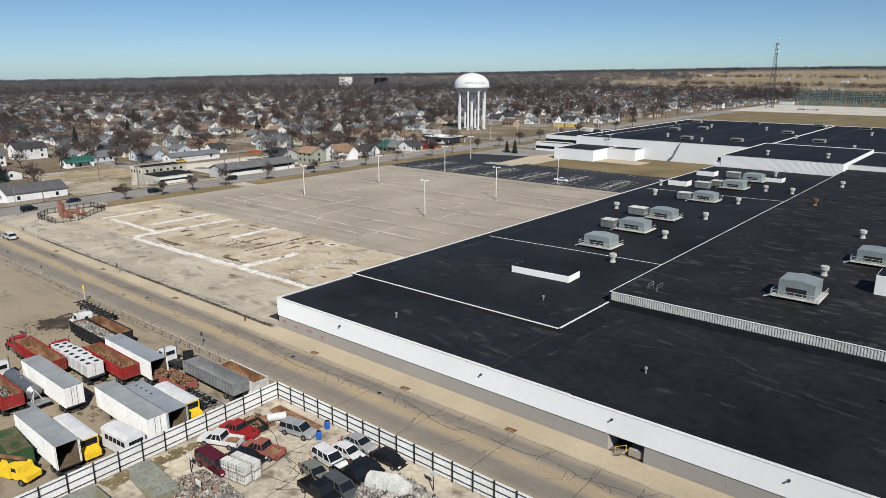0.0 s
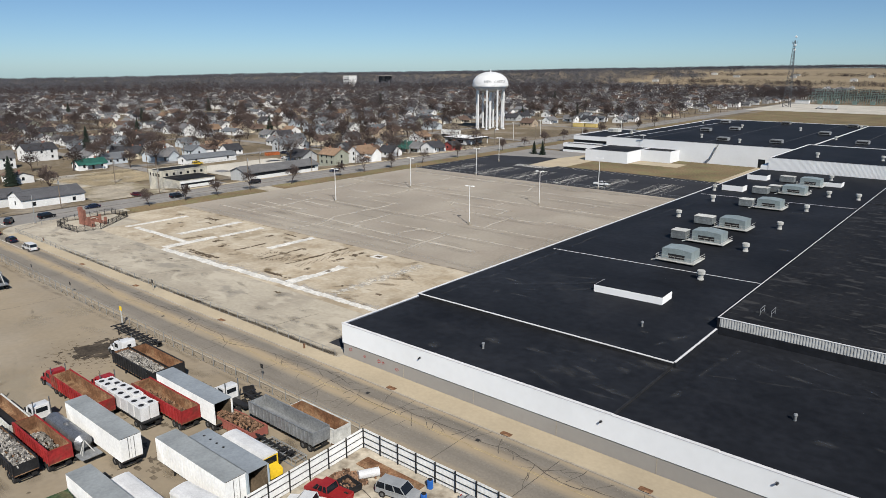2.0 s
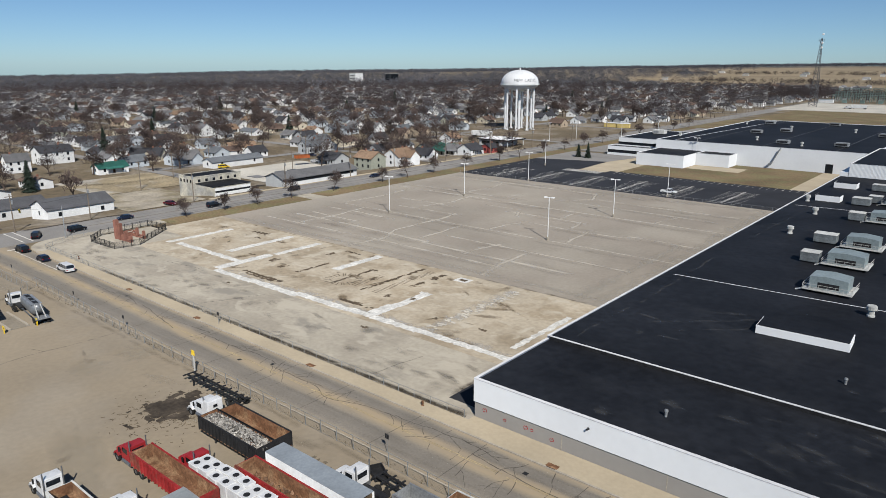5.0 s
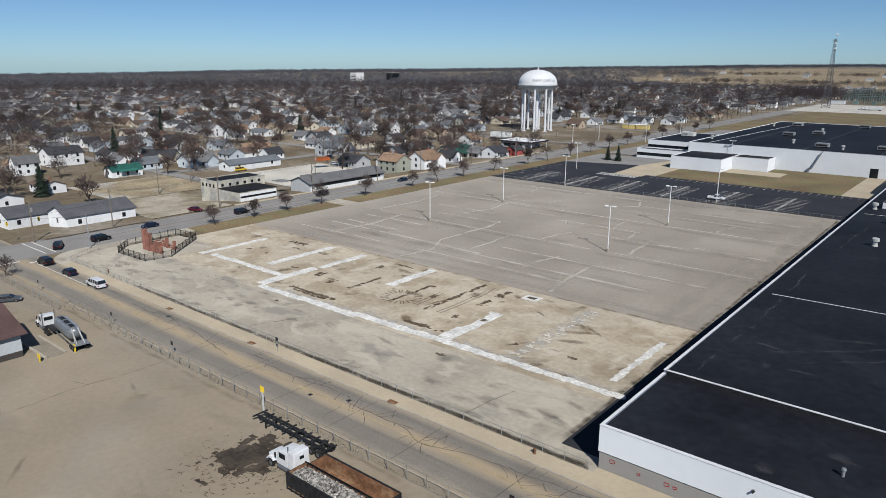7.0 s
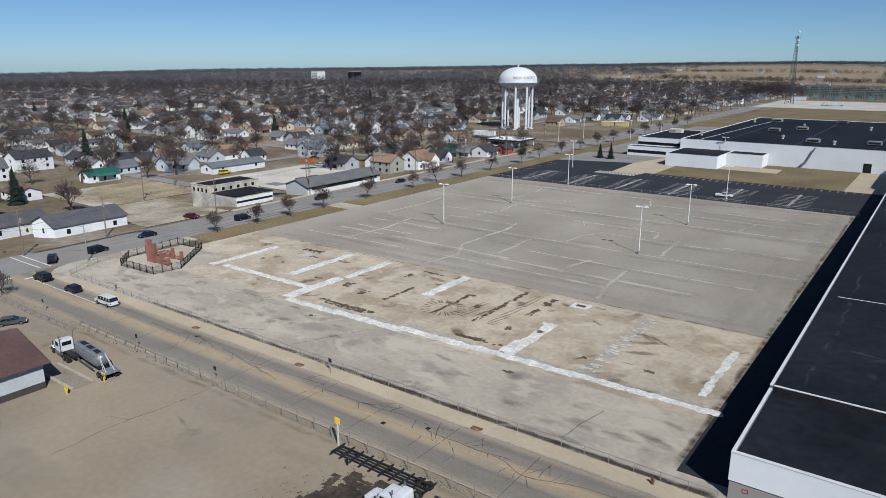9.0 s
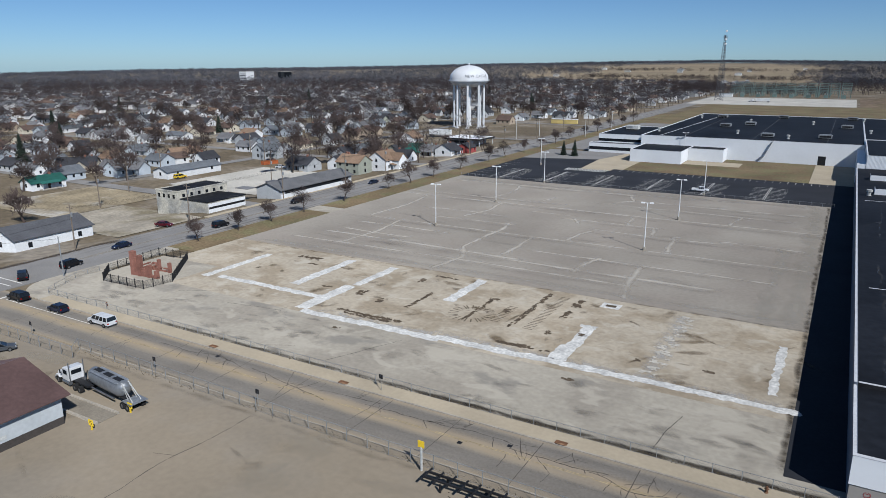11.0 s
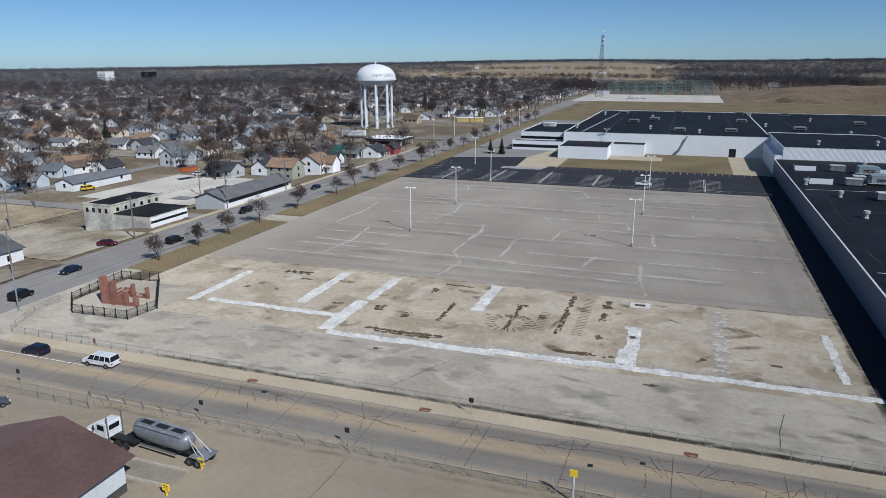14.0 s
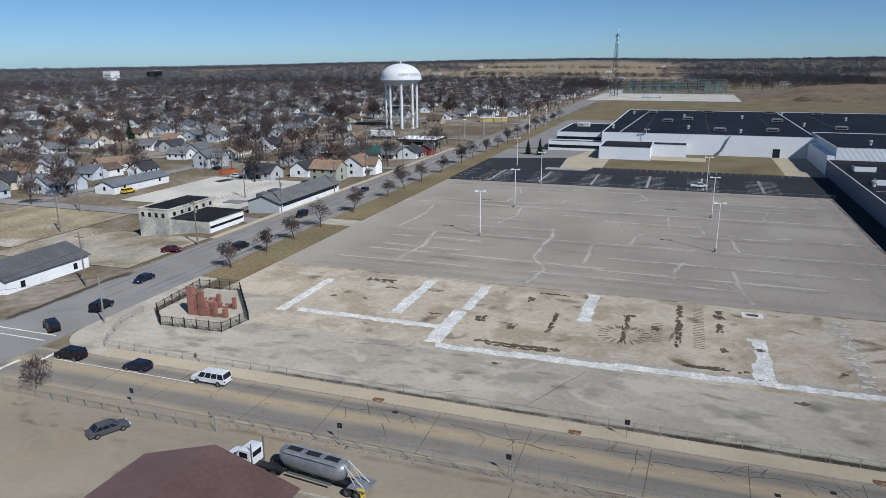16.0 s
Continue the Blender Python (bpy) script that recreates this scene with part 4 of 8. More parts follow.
st = thing("wall_stair", pose(-132.5, 337.6, 0), "grey steel fire stair on the white wall", "stair")
for s in (0, 0.9):
    part("stringer", Shape().bar((-1.6, -s, 2.4), (1.6, -s, 9.6), 0.12, n=4), GALV, st)
for k in range(20):
    part("tread", boxed(-1.6 + k * 0.165, -0.9, 2.4 + k * 0.37, -1.35 + k * 0.165, 0.0, 2.44 + k * 0.37), GALV, st)
part("landing", boxed(-2.9, -1.2, 2.3, -1.5, 0.3, 2.42), GALV, st)
part("support", boxed(-2.8, -1.1, 0.1, -2.6, -0.9, 2.3), GALV, st)
SCRAWL = mat("red_spray_paint", (0.36, 0.03, 0.03), 0.7)
for x, z, r in ((-96.6, 1.5, 0.32), (-93.4, 1.2, 0.2), (-90.2, 1.3, 0.3), (-89.3, 1.25, 0.22), (-86.4, 1.0, 0.28)):
    g = Shape()
    for k in range(10):
        a, b = 2 * math.pi * k / 10, 2 * math.pi * (k + 1) / 10
        q = 0.75 + 0.3 * math.sin(k * 2.3)
        g.bar((x + r * math.cos(a), FY - 0.012, z + r * q * math.sin(a)), (x + r * math.cos(b), FY - 0.012, z + r * q * math.sin(b)), 0.035, n=4)
    part("sprayed_mark", g, SCRAWL, factory, "red sprayed scribble on the grey wall")


# ---- water tower ----
TX, TY = -332, 429
tower = thing("water_tower", pose(TX, TY, 0), "white elevated water tower on eight columns with town name", "water tower")
prof = [(0.4, 42.3), (0.4, 41.7)] + [(13.2 * math.sin(radians(a)), 33.0 + 8.7 * math.cos(radians(a))) for a in range(4, 91, 6)][:15] + [(13.2, 32.6), (13.2, 31.4), (12.6, 30.2), (11.0, 29.0), (8.0, 27.9), (4, 27.3), (1.4, 27.0)]
part("tank", Shape().lathe(prof[::-1], 48), TOWER_WHITE, tower, smooth=True)
part("balcony", Shape().lathe([(13.1, 31.3), (14.1, 31.3), (14.1, 31.5), (13.1, 31.5)], 48), TOWER_WHITE, tower)
g = Shape()
for z in (32.0, 32.5):
    for i in range(48):
        a, b = 2 * math.pi * i / 48, 2 * math.pi * (i + 1) / 48
        g.bar((14.05 * math.cos(a), 14.05 * math.sin(a), z), (14.05 * math.cos(b), 14.05 * math.sin(b), z), 0.05, n=4)
part("railing", g, TOWER_WHITE, tower)
part("riser", Shape().bar((0, 0, 0), (0, 0, 27.4), 1.0, n=16), TOWER_WHITE, tower)
for i in range(8):
    a = 2 * math.pi * (i + 0.5) / 8
    c, s = math.cos(a), math.sin(a)
    part("column", Shape().bar((10.3 * c, 10.3 * s, 0), (10.3 * c, 10.3 * s, 30.0), 0.68, n=12).box(10.3 * c - 1, 10.3 * s - 1, -0.2, 10.3 * c + 1, 10.3 * s + 1, 0.4), TOWER_WHITE, tower)
    b = 2 * math.pi * (i + 1.5) / 8
    g = Shape()
    for z0, z1 in ((1, 15), (15, 28)):
        g.bar((10.3 * c, 10.3 * s, z0), (10.3 * math.cos(b), 10.3 * math.sin(b), z1), 0.05, n=4)
        g.bar((10.3 * c, 10.3 * s, z1), (10.3 * math.cos(b), 10.3 * math.sin(b), z0), 0.05, n=4)
    g.bar((10.3 * c, 10.3 * s, 15), (10.3 * math.cos(b), 10.3 * math.sin(b), 15), 0.08, n=4)
    part("brace", g, TOWER_WHITE, tower)
part("vent", Shape().lathe([(0.5, 42.2), (0.7, 42.6), (0.1, 43.2)], 8), TOWER_WHITE, tower)


def lettering(text, size, name, parent, bend=None, material=LETTER):
    """Built-in font text as a mesh in the x,z plane, wrapped round a dome of radius bend if given."""
    cu = bpy.data.curves.new(name, "FONT")
    cu.body, cu.size, cu.align_x, cu.align_y = text, size, "CENTER", "CENTER"
    cu.extrude, cu.space_character = 0.0, 1.12
    tmp = new(name, cu)
    me = bpy.data.meshes.new_from_object(tmp.evaluated_get(bpy.context.evaluated_depsgraph_get()))
    scene.collection.objects.unlink(tmp)
    bpy.data.objects.remove(tmp)
    bm = bmesh.new()
    bm.from_mesh(me)
    bmesh.ops.triangulate(bm, faces=bm.faces)
    bmesh.ops.subdivide_edges(bm, edges=bm.edges, cuts=2)
    for v in bm.verts:
        x, y = v.co.x, v.co.y
        v.co = bend(x, y) if bend else Vector((x, 0, y))
    bm.to_mesh(me)
    bm.free()
    me.materials.clear()
    me.materials.append(material)
    ob = new(name, me)
    ob.parent = parent
    return ob


FACE = radians(-37)


def on_dome(x, y):
    z = 34.6 + y
    r = 13.2 * math.sqrt(max(0.0, 1 - ((z - 33.0) / 8.7) ** 2)) + 0.06
    a = FACE + x / 13.0
    return Vector((r * math.cos(a), r * math.sin(a), z))


lettering("NEW CASTLE", 2.6, "lettering", tower, on_dome)


# ---- the empty lot: patches, stains, cracks, markings ----
def ragged(cx, cy, w, d, z, rough, rng, seg=1.2):
    """A flat patch with a broken outline, slightly proud of its slab."""
    x0, x1, y0, y1 = cx - w / 2, cx + w / 2, cy - d / 2, cy + d / 2
    nx, ny = max(2, int(w / seg)), max(2, int(d / seg))
    j = lambda: rng.uniform(-rough, rough)
    pts = [(x0 + w * i / nx + j(), y0 + j()) for i in range(nx)] + [(x1 + j(), y0 + d * i / ny + j()) for i in range(ny)]
    pts += [(x1 - w * i / nx + j(), y1 + j()) for i in range(nx)] + [(x0 + j(), y1 - d * i / ny + j()) for i in range(ny)]
    return Shape().extrude(pts, z, z + 0.012, "z")


rng = random.Random(4)
ZS = 0.106
PATCHES = ((-217.2, 103.6, 1.8, 19.5), (-200.2, 95.2, 28, 1.7), (-196.8, 108.8, 2.2, 20), (-186, 96, 2.6, 15), (-185.2, 111.5, 2.0, 14.0),
           (-178.2, 87.7, 14, 1.7), (-164.5, 88.1, 17, 2.0), (-149.5, 88.9, 16, 2.0), (-133.5, 89.3, 18, 1.8), (-114.5, 89.6, 22, 1.5),
           (-164.3, 112.6, 2.2, 15), (-136.9, 93.2, 2.8, 6), (-136.5, 100.6, 2.1, 9.0), (-107.3, 103, 1.1, 19), (-137, 105.6, 3.0, 1.2))
for i, (x, y, w, d) in enumerate(PATCHES):
    structure("patch", ragged(x, y, w, d, ZS + 0.0045 * (i % 3), 0.24, rng, 0.7), PALE, "ragged pale concrete repair strip on the old floor", "concrete patch")
g = Shape()
for a in ((-138.4, 116.2, -134.9, 117.0), (-138.4, 118.2, -134.9, 119.0), (-138.4, 117.0, -137.6, 118.2), (-135.7, 117.0, -134.9, 118.2)):
    g.box(a[0], a[1], ZS, a[2], a[3], ZS + 0.02)
structure("patch", g, PALE, "white concrete frame round a dark pit", "concrete patch")
structure("pit", boxed(-137.6, 117.0, ZS, -135.7, 118.2, ZS + 0.006), DARK_DIRT, "dark dirt-filled floor pit", "pit")
g = Shape()
for i in range(60):
    x, y = -123.3 + rng.uniform(-1.2, 1.2), rng.uniform(92, 119)
    w = rng.uniform(0.3, 1.6)
    r = ragged(x, y, w, rng.uniform(0.2, 0.7), ZS + 0.0006 * i, 0.08, rng, 0.5)
    g.add(r.v, r.f)
tagged(structure("faded_patch", g, mat("worn_floor_coating", (0.47, 0.435, 0.37), 0.9, coarse=(0.4, 0.2), fine=(2.5, 0.25)), "scattered flakes of pale floor coating", "concrete patch"), kind="stuff")
DIRT = ((-173, 91.5, 14, 1.0), (-172.5, 90.6, 10, 0.7), (-175.4, 99.5, 1.3, 2.6), (-175.3, 113.5, 1.0, 2.4), (-171.4, 117.8, 5.5, 0.5), (-169.2, 103, 0.7, 10),
        (-157.2, 104, 0.6, 12.5), (-157, 110.3, 2.0, 1.0), (-148.7, 109, 0.8, 20), (-142.3, 109, 1.0, 4.0), (-142.2, 115.5, 1.6, 5), (-142, 100, 0.9, 2.0),
        (-143.5, 92.3, 9, 0.9), (-207, 115.6, 6, 1.5), (-181.5, 101.2, 1.5, 2.6), (-212, 104, 1.2, 0.8), (-136.8, 101.5, 1.2, 0.9), (-116, 97, 1.2, 0.6), (-126, 96, 1.0, 0.7),
        (-152.5, 106, 1.0, 1.6), (-190, 101, 2.5, 0.7), (-203, 112, 2, 0.7), (-174, 84.0, 1.2, 0.6), (-133, 84.5, 1.3, 0.7))
g = Shape()
for x, y, w, d in DIRT:
    n = max(7, int(w * d * 3.0), int(max(w, d) * 4))
    for k in range(n):
        r = ragged(x + rng.uniform(-w / 2, w / 2), y + rng.uniform(-d / 2, d / 2), rng.uniform(0.2, 0.75) * min(w, 1.4), rng.uniform(0.2, 0.75) * min(d, 1.4), ZS + 0.014 + 0.0008 * k, 0.09, rng, 0.22)
        g.add(r.v, r.f)
tagged(structure("floor_dirt", g, DARK_DIRT, "dark dirt and weeds in old machine pits", "dirt"), kind="stuff")
# fan of drain slots, and rows of slots beside it
g = Shape()
for i in range(22):
    a = 2 * math.pi * i / 22
    if 0.12 < (i / 22) % 0.5 < 0.4:
        g.box(2.6, -0.1, 0, 4.3, 0.1, 0.01, m=pose(-157.2, 101.5, ZS, 0, 0, math.degrees(a) + 90))
        g.box(2.6, -0.1, 0, 4.3, 0.1, 0.01, m=pose(-157.2, 101.5, ZS, 0, 0, math.degrees(a)))
for k, (x0, y0, n) in enumerate(((-152.2, 100, 12), (-145.6, 99.5, 16), (-145.6, 111, 10))):
    for i in range(n):
        g.box(x0 - 0.9, y0 + i * 0.75, ZS, x0 + 0.9, y0 + i * 0.75 + 0.16, ZS + 0.009)
tagged(structure("floor_slots", g, DARK_DIRT, "rows of narrow dark slots in the concrete floor", "floor slot"), kind="stuff")


def crack(g, p, heading, length, width, rng, z, wander=0.5, branch=0.15, depth=0):
    x, y = p
    a = heading
    step = 0.7
    n = int(length / step)
    for i in range(n):
        a += rng.uniform(-wander, wander)
        a += (heading - a) * 0.35
        x2, y2 = x + step * math.cos(a), y + step * math.sin(a)
        w = width * (0.5 + rng.random())
        px, py = -math.sin(a) * w / 2, math.cos(a) * w / 2
        g.add([(x - px, y - py, z), (x2 - px, y2 - py, z), (x2 + px, y2 + py, z), (x + px, y + py, z)], [(0, 1, 2, 3)])
        if depth < 2 and rng.random() < branch:
            crack(g, (x2, y2), a + rng.choice((-1, 1)) * rng.uniform(0.7, 1.4), rng.uniform(1, 4), width * 0.7, rng, z, wander, 0.08, depth + 1)
        x, y = x2, y2


g = Shape()
x = -232.0
while x < 60:
    x += rng.uniform(3.0, 8.0)
    if rng.random() < 0.75:
        crack(g, (x, ROAD_N - rng.uniform(0.1, 0.6)), -math.pi / 2 + rng.uniform(-0.35, 0.35), rng.uniform(1.5, 5.0), 0.09, rng, 0.005)
    if rng.random() < 0.45:
        crack(g, (x, 62.6), -math.pi / 2 + rng.uniform(-0.5, 0.5), rng.uniform(1.5, 4.2), 0.08, rng, 0.005)
x = -195.0
while x < 60:
    n = rng.uniform(10, 22)
    crack(g, (x, 64.5 + rng.uniform(-0.7, 0.7)), rng.uniform(-0.04, 0.04), n, 0.11, rng, 0.006, 0.4, 0.22)
    x += n * rng.uniform(0.75, 1.0)
tagged(structure("road_cracks", g, TAR, "dark sealed cracks wandering over the road", "road crack"), kind="stuff")
g = Shape()
for x, y, a, n in ((-161.2, 85.2, -2.0, 14), (-180, 72, 0.5, 6), (-214, 84, 0.55, 14), (-164.5, 54.5, -1.6, 40), (-200, 84, 0.1, 12), (-118, 72, 1.4, 10)):
    crack(g, (x, y), a, n, 0.09, rng, 0.108 if y > 60 else 0.065, 0.15, 0.02)
tagged(structure("slab_cracks", g, TAR, "thin dark cracks in the concrete", "crack"), kind="stuff")


def flat(name, rects, z, material, label, category):
    g = Shape()
    for x0, y0, x1, y1 in rects:
        g.box(x0, y0, z, x1, y1, z + 0.006)
    return structure(name, g, material, label, category)


flat("road_marking", [(-234 + i * 7.0, 62.75, -234 + i * 7 + 5.6 + (i * 37 % 10) * 0.13, 62.85) for i in range(42)] + [(-233 + i * 7.0, 63.0, -233 + i * 7 + 5.2 + (i * 53 % 10) * 0.16, 63.1) for i in range(42)], 0.004, YELLOW_LINE, "worn double yellow centre line", "road marking")
flat("road_marking", [(-243.5, 57.6, -242.9, 62.4), (-240.4, 63.3, -239.8, 67.0), (-238.5, 64.3, -212, 64.45), (-261, 69.2, -246, 69.5), (-261, 71.4, -246, 71.7), (-263.6, 57.6, -263.1, 64.6),
     (-265.5, 57.6, -265.0, 64.6), (-261, 54.2, -253.4, 54.6)], 0.017, PAINT, "white stop line, crossing and lane lines", "road marking")
flat("manhole", [(-183, 65.4, -182.3, 66.0), (-138.5, 61.9, -137.9, 62.5), (-133, 64.2, -132.4, 64.8), (-86, 64.5, -85.4, 65.1), (-66, 64.3, -65.4, 64.9)], 0.005, BLACK, "dark iron manhole covers in the road", "manhole")
# stall lines of the black car park
stalls = []
for x in (-218.8, -200, -181, -161.6, -143, -123.6):
    stalls.append((x - 0.1, 241.5, x + 0.1, 268))
    stalls.append((x - 0.6, 241.5, x - 0.4, 268))
    for k in range(10):
        y = 241.5 + k * 2.7
        if y < 266:
            stalls.append((x - 5.6, y, x - 0.6, y + 0.17))
            stalls.append((x + 0.06, y, x + 5.4, y + 0.17))
for k in range(30):
    stalls.append((-182 + k * 2.6, 278.8, -181.88 + k * 2.6, 283.5))
for k in range(16):
    stalls.append((-204 + k * 1.1, 273.5, -203.5 + k * 1.1, 279.5))
for k in range(9):
    stalls.append((-233.8, 245 + k * 5.4, -228.6, 245.11 + k * 5.4))
ob = flat("stall_lines", stalls, 0.104, PAINT, "white painted parking stall lines", "parking line")
tagged(ob, kind="stuff")


# ---- drains, small street things ----
for x, y in ((-160, 67.55), (-127.6, 67.55), (-84, 67.55), (-63.7, 67.55), (-45, 67.55), (-186, 67.55)):
    d = thing("storm_drain", pose(x, y + 0.35, 0.13), "rusty iron storm drain set in the kerb", "storm drain", "storm drains")
    part("lid", boxed(-0.75, -0.4, 0, 0.75, 0.4, 0.05), RUST, d)
    part("grate", boxed(-0.6, -0.5, -0.1, 0.6, -0.4, 0.03), BLACK, d)
for x, y in ((-105.5, 69.3), (-218, 71.4)):
    h = thing("hydrant", pose(x, y, 0.13), "small dark red fire hydrant on the pavement", "hydrant", "hydrants")
    part("barrel", Shape().lathe([(0.2, 0), (0.2, 0.08), (0.13, 0.1), (0.13, 0.55), (0.17, 0.58), (0.15, 0.7), (0.04, 0.8)], 10), RUST, h)
    part("outlet", Shape().bar((-0.25, 0, 0.45), (0.25, 0, 0.45), 0.07, n=8), RUST, h)


def lot_light(m):
    p = thing("lot_light", m, "tall white parking lot light pole with twin heads", "light pole", "lot lights")
    part("base", Shape().lathe([(0.35, 0), (0.35, 0.8), (0.3, 0.85)], 10), SLAB, p)
    part("pole", Shape().bar((0, 0, 0.8), (0, 0, 11.6), 0.13, 0.09, n=8), PALE_METAL, p)
    part("arm", boxed(-1.1, -0.06, 11.5, 1.1, 0.06, 11.62), PALE_METAL, p)
    for s in (-1, 1):
        part("lamp_head", boxed(s * 1.0 - 0.45, -0.3, 11.45, s * 1.0 + 0.45, 0.3, 11.72, taper=0.8), PALE_METAL, p)


for x, y in ((-198.2, 158), (-198.2, 196), (-141.5, 160), (-141.5, 198), (-198.4, 237.6), (-142.2, 241), (-217.5, 281), (-168, 336)):
    lot_light(pose(x, y, 0.09, 0, 0, 8))
for x, y in ((-240, 460), (-239, 403), (-264, 392), (-268, 367)):
    lot_light(pose(x, y, 0.0, 0, 0, 80))


# ---- wire fences ----
def wire_fence(points, height, spacing, label, posts=GALV, mesh_step=0.35):
    """Posts, rails and a woven wire web along a line of plan points."""
    f = thing("wire_fence", pose(0, 0, 0), label, "fence", "wire fences")
    web, rail = Shape(), Shape()
    post = None
    for (x0, y0), (x1, y1) in zip(points, points[1:]):
        n = max(1, round(math.hypot(x1 - x0, y1 - y0) / spacing))
        for i in range(n + 1):
            if i == n and (x1, y1) != points[-1]:
                continue
            x, y = x0 + (x1 - x0) * i / n, y0 + (y1 - y0) * i / n
            if post is None:
                post = part("post", Shape().bar((0, 0, 0), (0, 0, height + 0.06), 0.045, n=6), posts, f)
                post.location = (x, y, 0.0)
            else:
                q = new("post", post.data)
                q.parent, q.location = f, (x, y, 0.0)
        rail.bar((x0, y0, height), (x1, y1, height), 0.03, n=4).bar((x0, y0, 0.12), (x1, y1, 0.12), 0.012, n=4)
        length = math.hypot(x1 - x0, y1 - y0)
        ux, uy = (x1 - x0) / length, (y1 - y0) / length
        k = -height
        while k < length:
            for a, b in ((0.0, height), (height, 0.0)):
                s0, s1 = max(0.0, k), min(length, k + height)
                if s1 > s0:
                    t0, t1 = (s0 - k) / height, (s1 - k) / height
                    z0, z1 = a + (b - a) * t0, a + (b - a) * t1
                    A, B = (x0 + ux * s0, y0 + uy * s0), (x0 + ux * s1, y0 + uy * s1)
                    web.add([(A[0], A[1], z0 + 0.01), (B[0], B[1], z1 + 0.01), (B[0], B[1], z1 + 0.026), (A[0], A[1], z0 + 0.026)], [(0, 1, 2, 3)])
            k += mesh_step
    part("top_rail", rail, posts, f)
    web_ob = part("wire_web", web, WIRE, f, "woven wire web")
    web_ob["kind"] = "stuff"
    return f


wire_fence([(-99, 70.35), (-234.6, 70.35), (-236.2, 72.6), (-239.4, 79), (-240.1, 85)], 1.25, 3.0, "low chain-link fence along the lot edge")
wire_fence([(-77.5, 55.6), (-153, 55.7), (-203.6, 56.6), (-201.4, 54.1), (-239, 54.0)], 1.9, 3.0, "rusty chain-link fence along the truck yard")
wire_fence([(-234.4, 239.2), (-103.5, 239.2)], 1.1, 3.2, "low wire fence along the black car park")
# weeds along the fence feet
g = Shape()
for i in range(1700):
    side = rng.random()
    if side < 0.6:
        x, y, z = rng.uniform(-200, -99), 70.5 + rng.gauss(0, 0.16), 0.11
    else:
        x, y, z = rng.uniform(-203, -80), 55.9 + rng.gauss(0, 0.25), 0.06
    h, a = rng.uniform(0.06, 0.28), rng.uniform(0, 6.3)
    g.add([(x, y, z), (x + 0.12 * math.cos(a), y + 0.12 * math.sin(a), z), (x + rng.uniform(-0.15, 0.15), y + rng.uniform(-0.1, 0.1), z + h)], [(0, 1, 2)])
tagged(part("weeds", g, mat("dead_weeds", (0.13, 0.105, 0.065), 0.95, island=0.4)), "dead weeds along the foot of the fences", "weeds", kind="stuff")

# ---- white panel fence round the scrap yard ----
panel_fence = thing("panel_fence", pose(0, 0, 0), "tall white corrugated panel fence on dark posts", "fence")
W = 2.9
front_, back_ = [], []
for i in range(12):
    xa, xb, o = W * i / 12, W * (i + 1) / 12, (0.0 if i % 2 else 0.016)
    front_ += [(xa + 0.02, 0.06 - o + 0.05), (xb - 0.02, 0.06 - o + 0.05)]
    back_ += [(xa + 0.02, 0.09 - o + 0.05), (xb - 0.02, 0.09 - o + 0.05)]
g = Shape().extrude(front_ + back_[::-1], 0.12, 2.62, "z")
panel_mesh = mesh_of("panel", g, mat("weathered_white_panel", (0.72, 0.72, 0.70), 0.6, coarse=(0.5, 0.1), fine=(3, 0.1), rnd=0.06))
post_mesh = mesh_of("post", boxed(-0.055, -0.07, 0, 0.055, 0.05, 2.7), BLACK)
rail_mesh = mesh_of("rail", boxed(0.06, -0.04, 0.64, W - 0.06, 0.0, 0.71), BLACK)
for leg, n in ((0, 24), (1, 23)):
    for i in range(n):
        m = pose(-75.3 + W * i, 54.1, 0.06) if leg == 0 else pose(-75.3 + 0.05 * W * (i + 1), 54.1 - 0.9987 * W * (i + 1), 0.06, 0, 0, 92.86)
        for nm, me, z in (("panel", panel_mesh, 0), ("post", post_mesh, 0), ("rail", rail_mesh, 0), ("rail", rail_mesh, 0.85), ("rail", rail_mesh, 1.7)):
            o = new(nm, me)
            o.parent, o.matrix_basis = panel_fence, m @ Matrix.Translation((0, 0, z))

# ---- brick ruin inside an iron fence ----
ruin = thing("brick_monument", pose(-231.5, 86.5, 0.10, 0, 0, 4), "broken red brick wall ruin kept as a monument", "monument")


def brick_course(parent, x0, x1, y0, y1, z0, z1, rng, ragged_top=0.0):
    """Courses of separate stones as one mortared block, drawn as pieces with open joints."""
    out = []
    z = z0
    k = 0
    while z < z1 - 0.05:
        x = x0 - (0.3 if k % 2 else 0)
        while x < x1 - 0.02:
            xe = min(x + 0.6, x1)
            xs = max(x, x0)
            if xe - xs > 0.08 and not (ragged_top and z > z1 - ragged_top and rng.random() < 0.45):
                out.append((xs + 0.01, y0 + rng.uniform(0, 0.02), z + 0.01, xe - 0.01, y1 - rng.uniform(0, 0.02), z + 0.29))
            x += 0.6
        z += 0.3
        k += 1
    for b in out:
        part("brick", boxed(*b), BRICK, parent)


rr = random.Random(9)
part("pier", boxed(0.0, 0.0, 0, 1.1, 1.0, 5.2), BRICK, ruin)
part("wall", boxed(1.1, 0.1, 0, 2.6, 0.6, 3.9), BRICK, ruin)
part("pier", boxed(2.2, -0.15, 0, 3.1, 0.75, 4.5), BRICK, ruin)
part("pier", boxed(4.9, -0.1, 0, 5.6, 0.7, 2.7), BRICK, ruin)
part("pier", boxed(7.0, -0.1, 0, 7.7, 0.7, 1.7), BRICK, ruin)
part("wall", boxed(3.1, 0.1, 0, 4.9, 0.5, 1.1), BRICK, ruin)
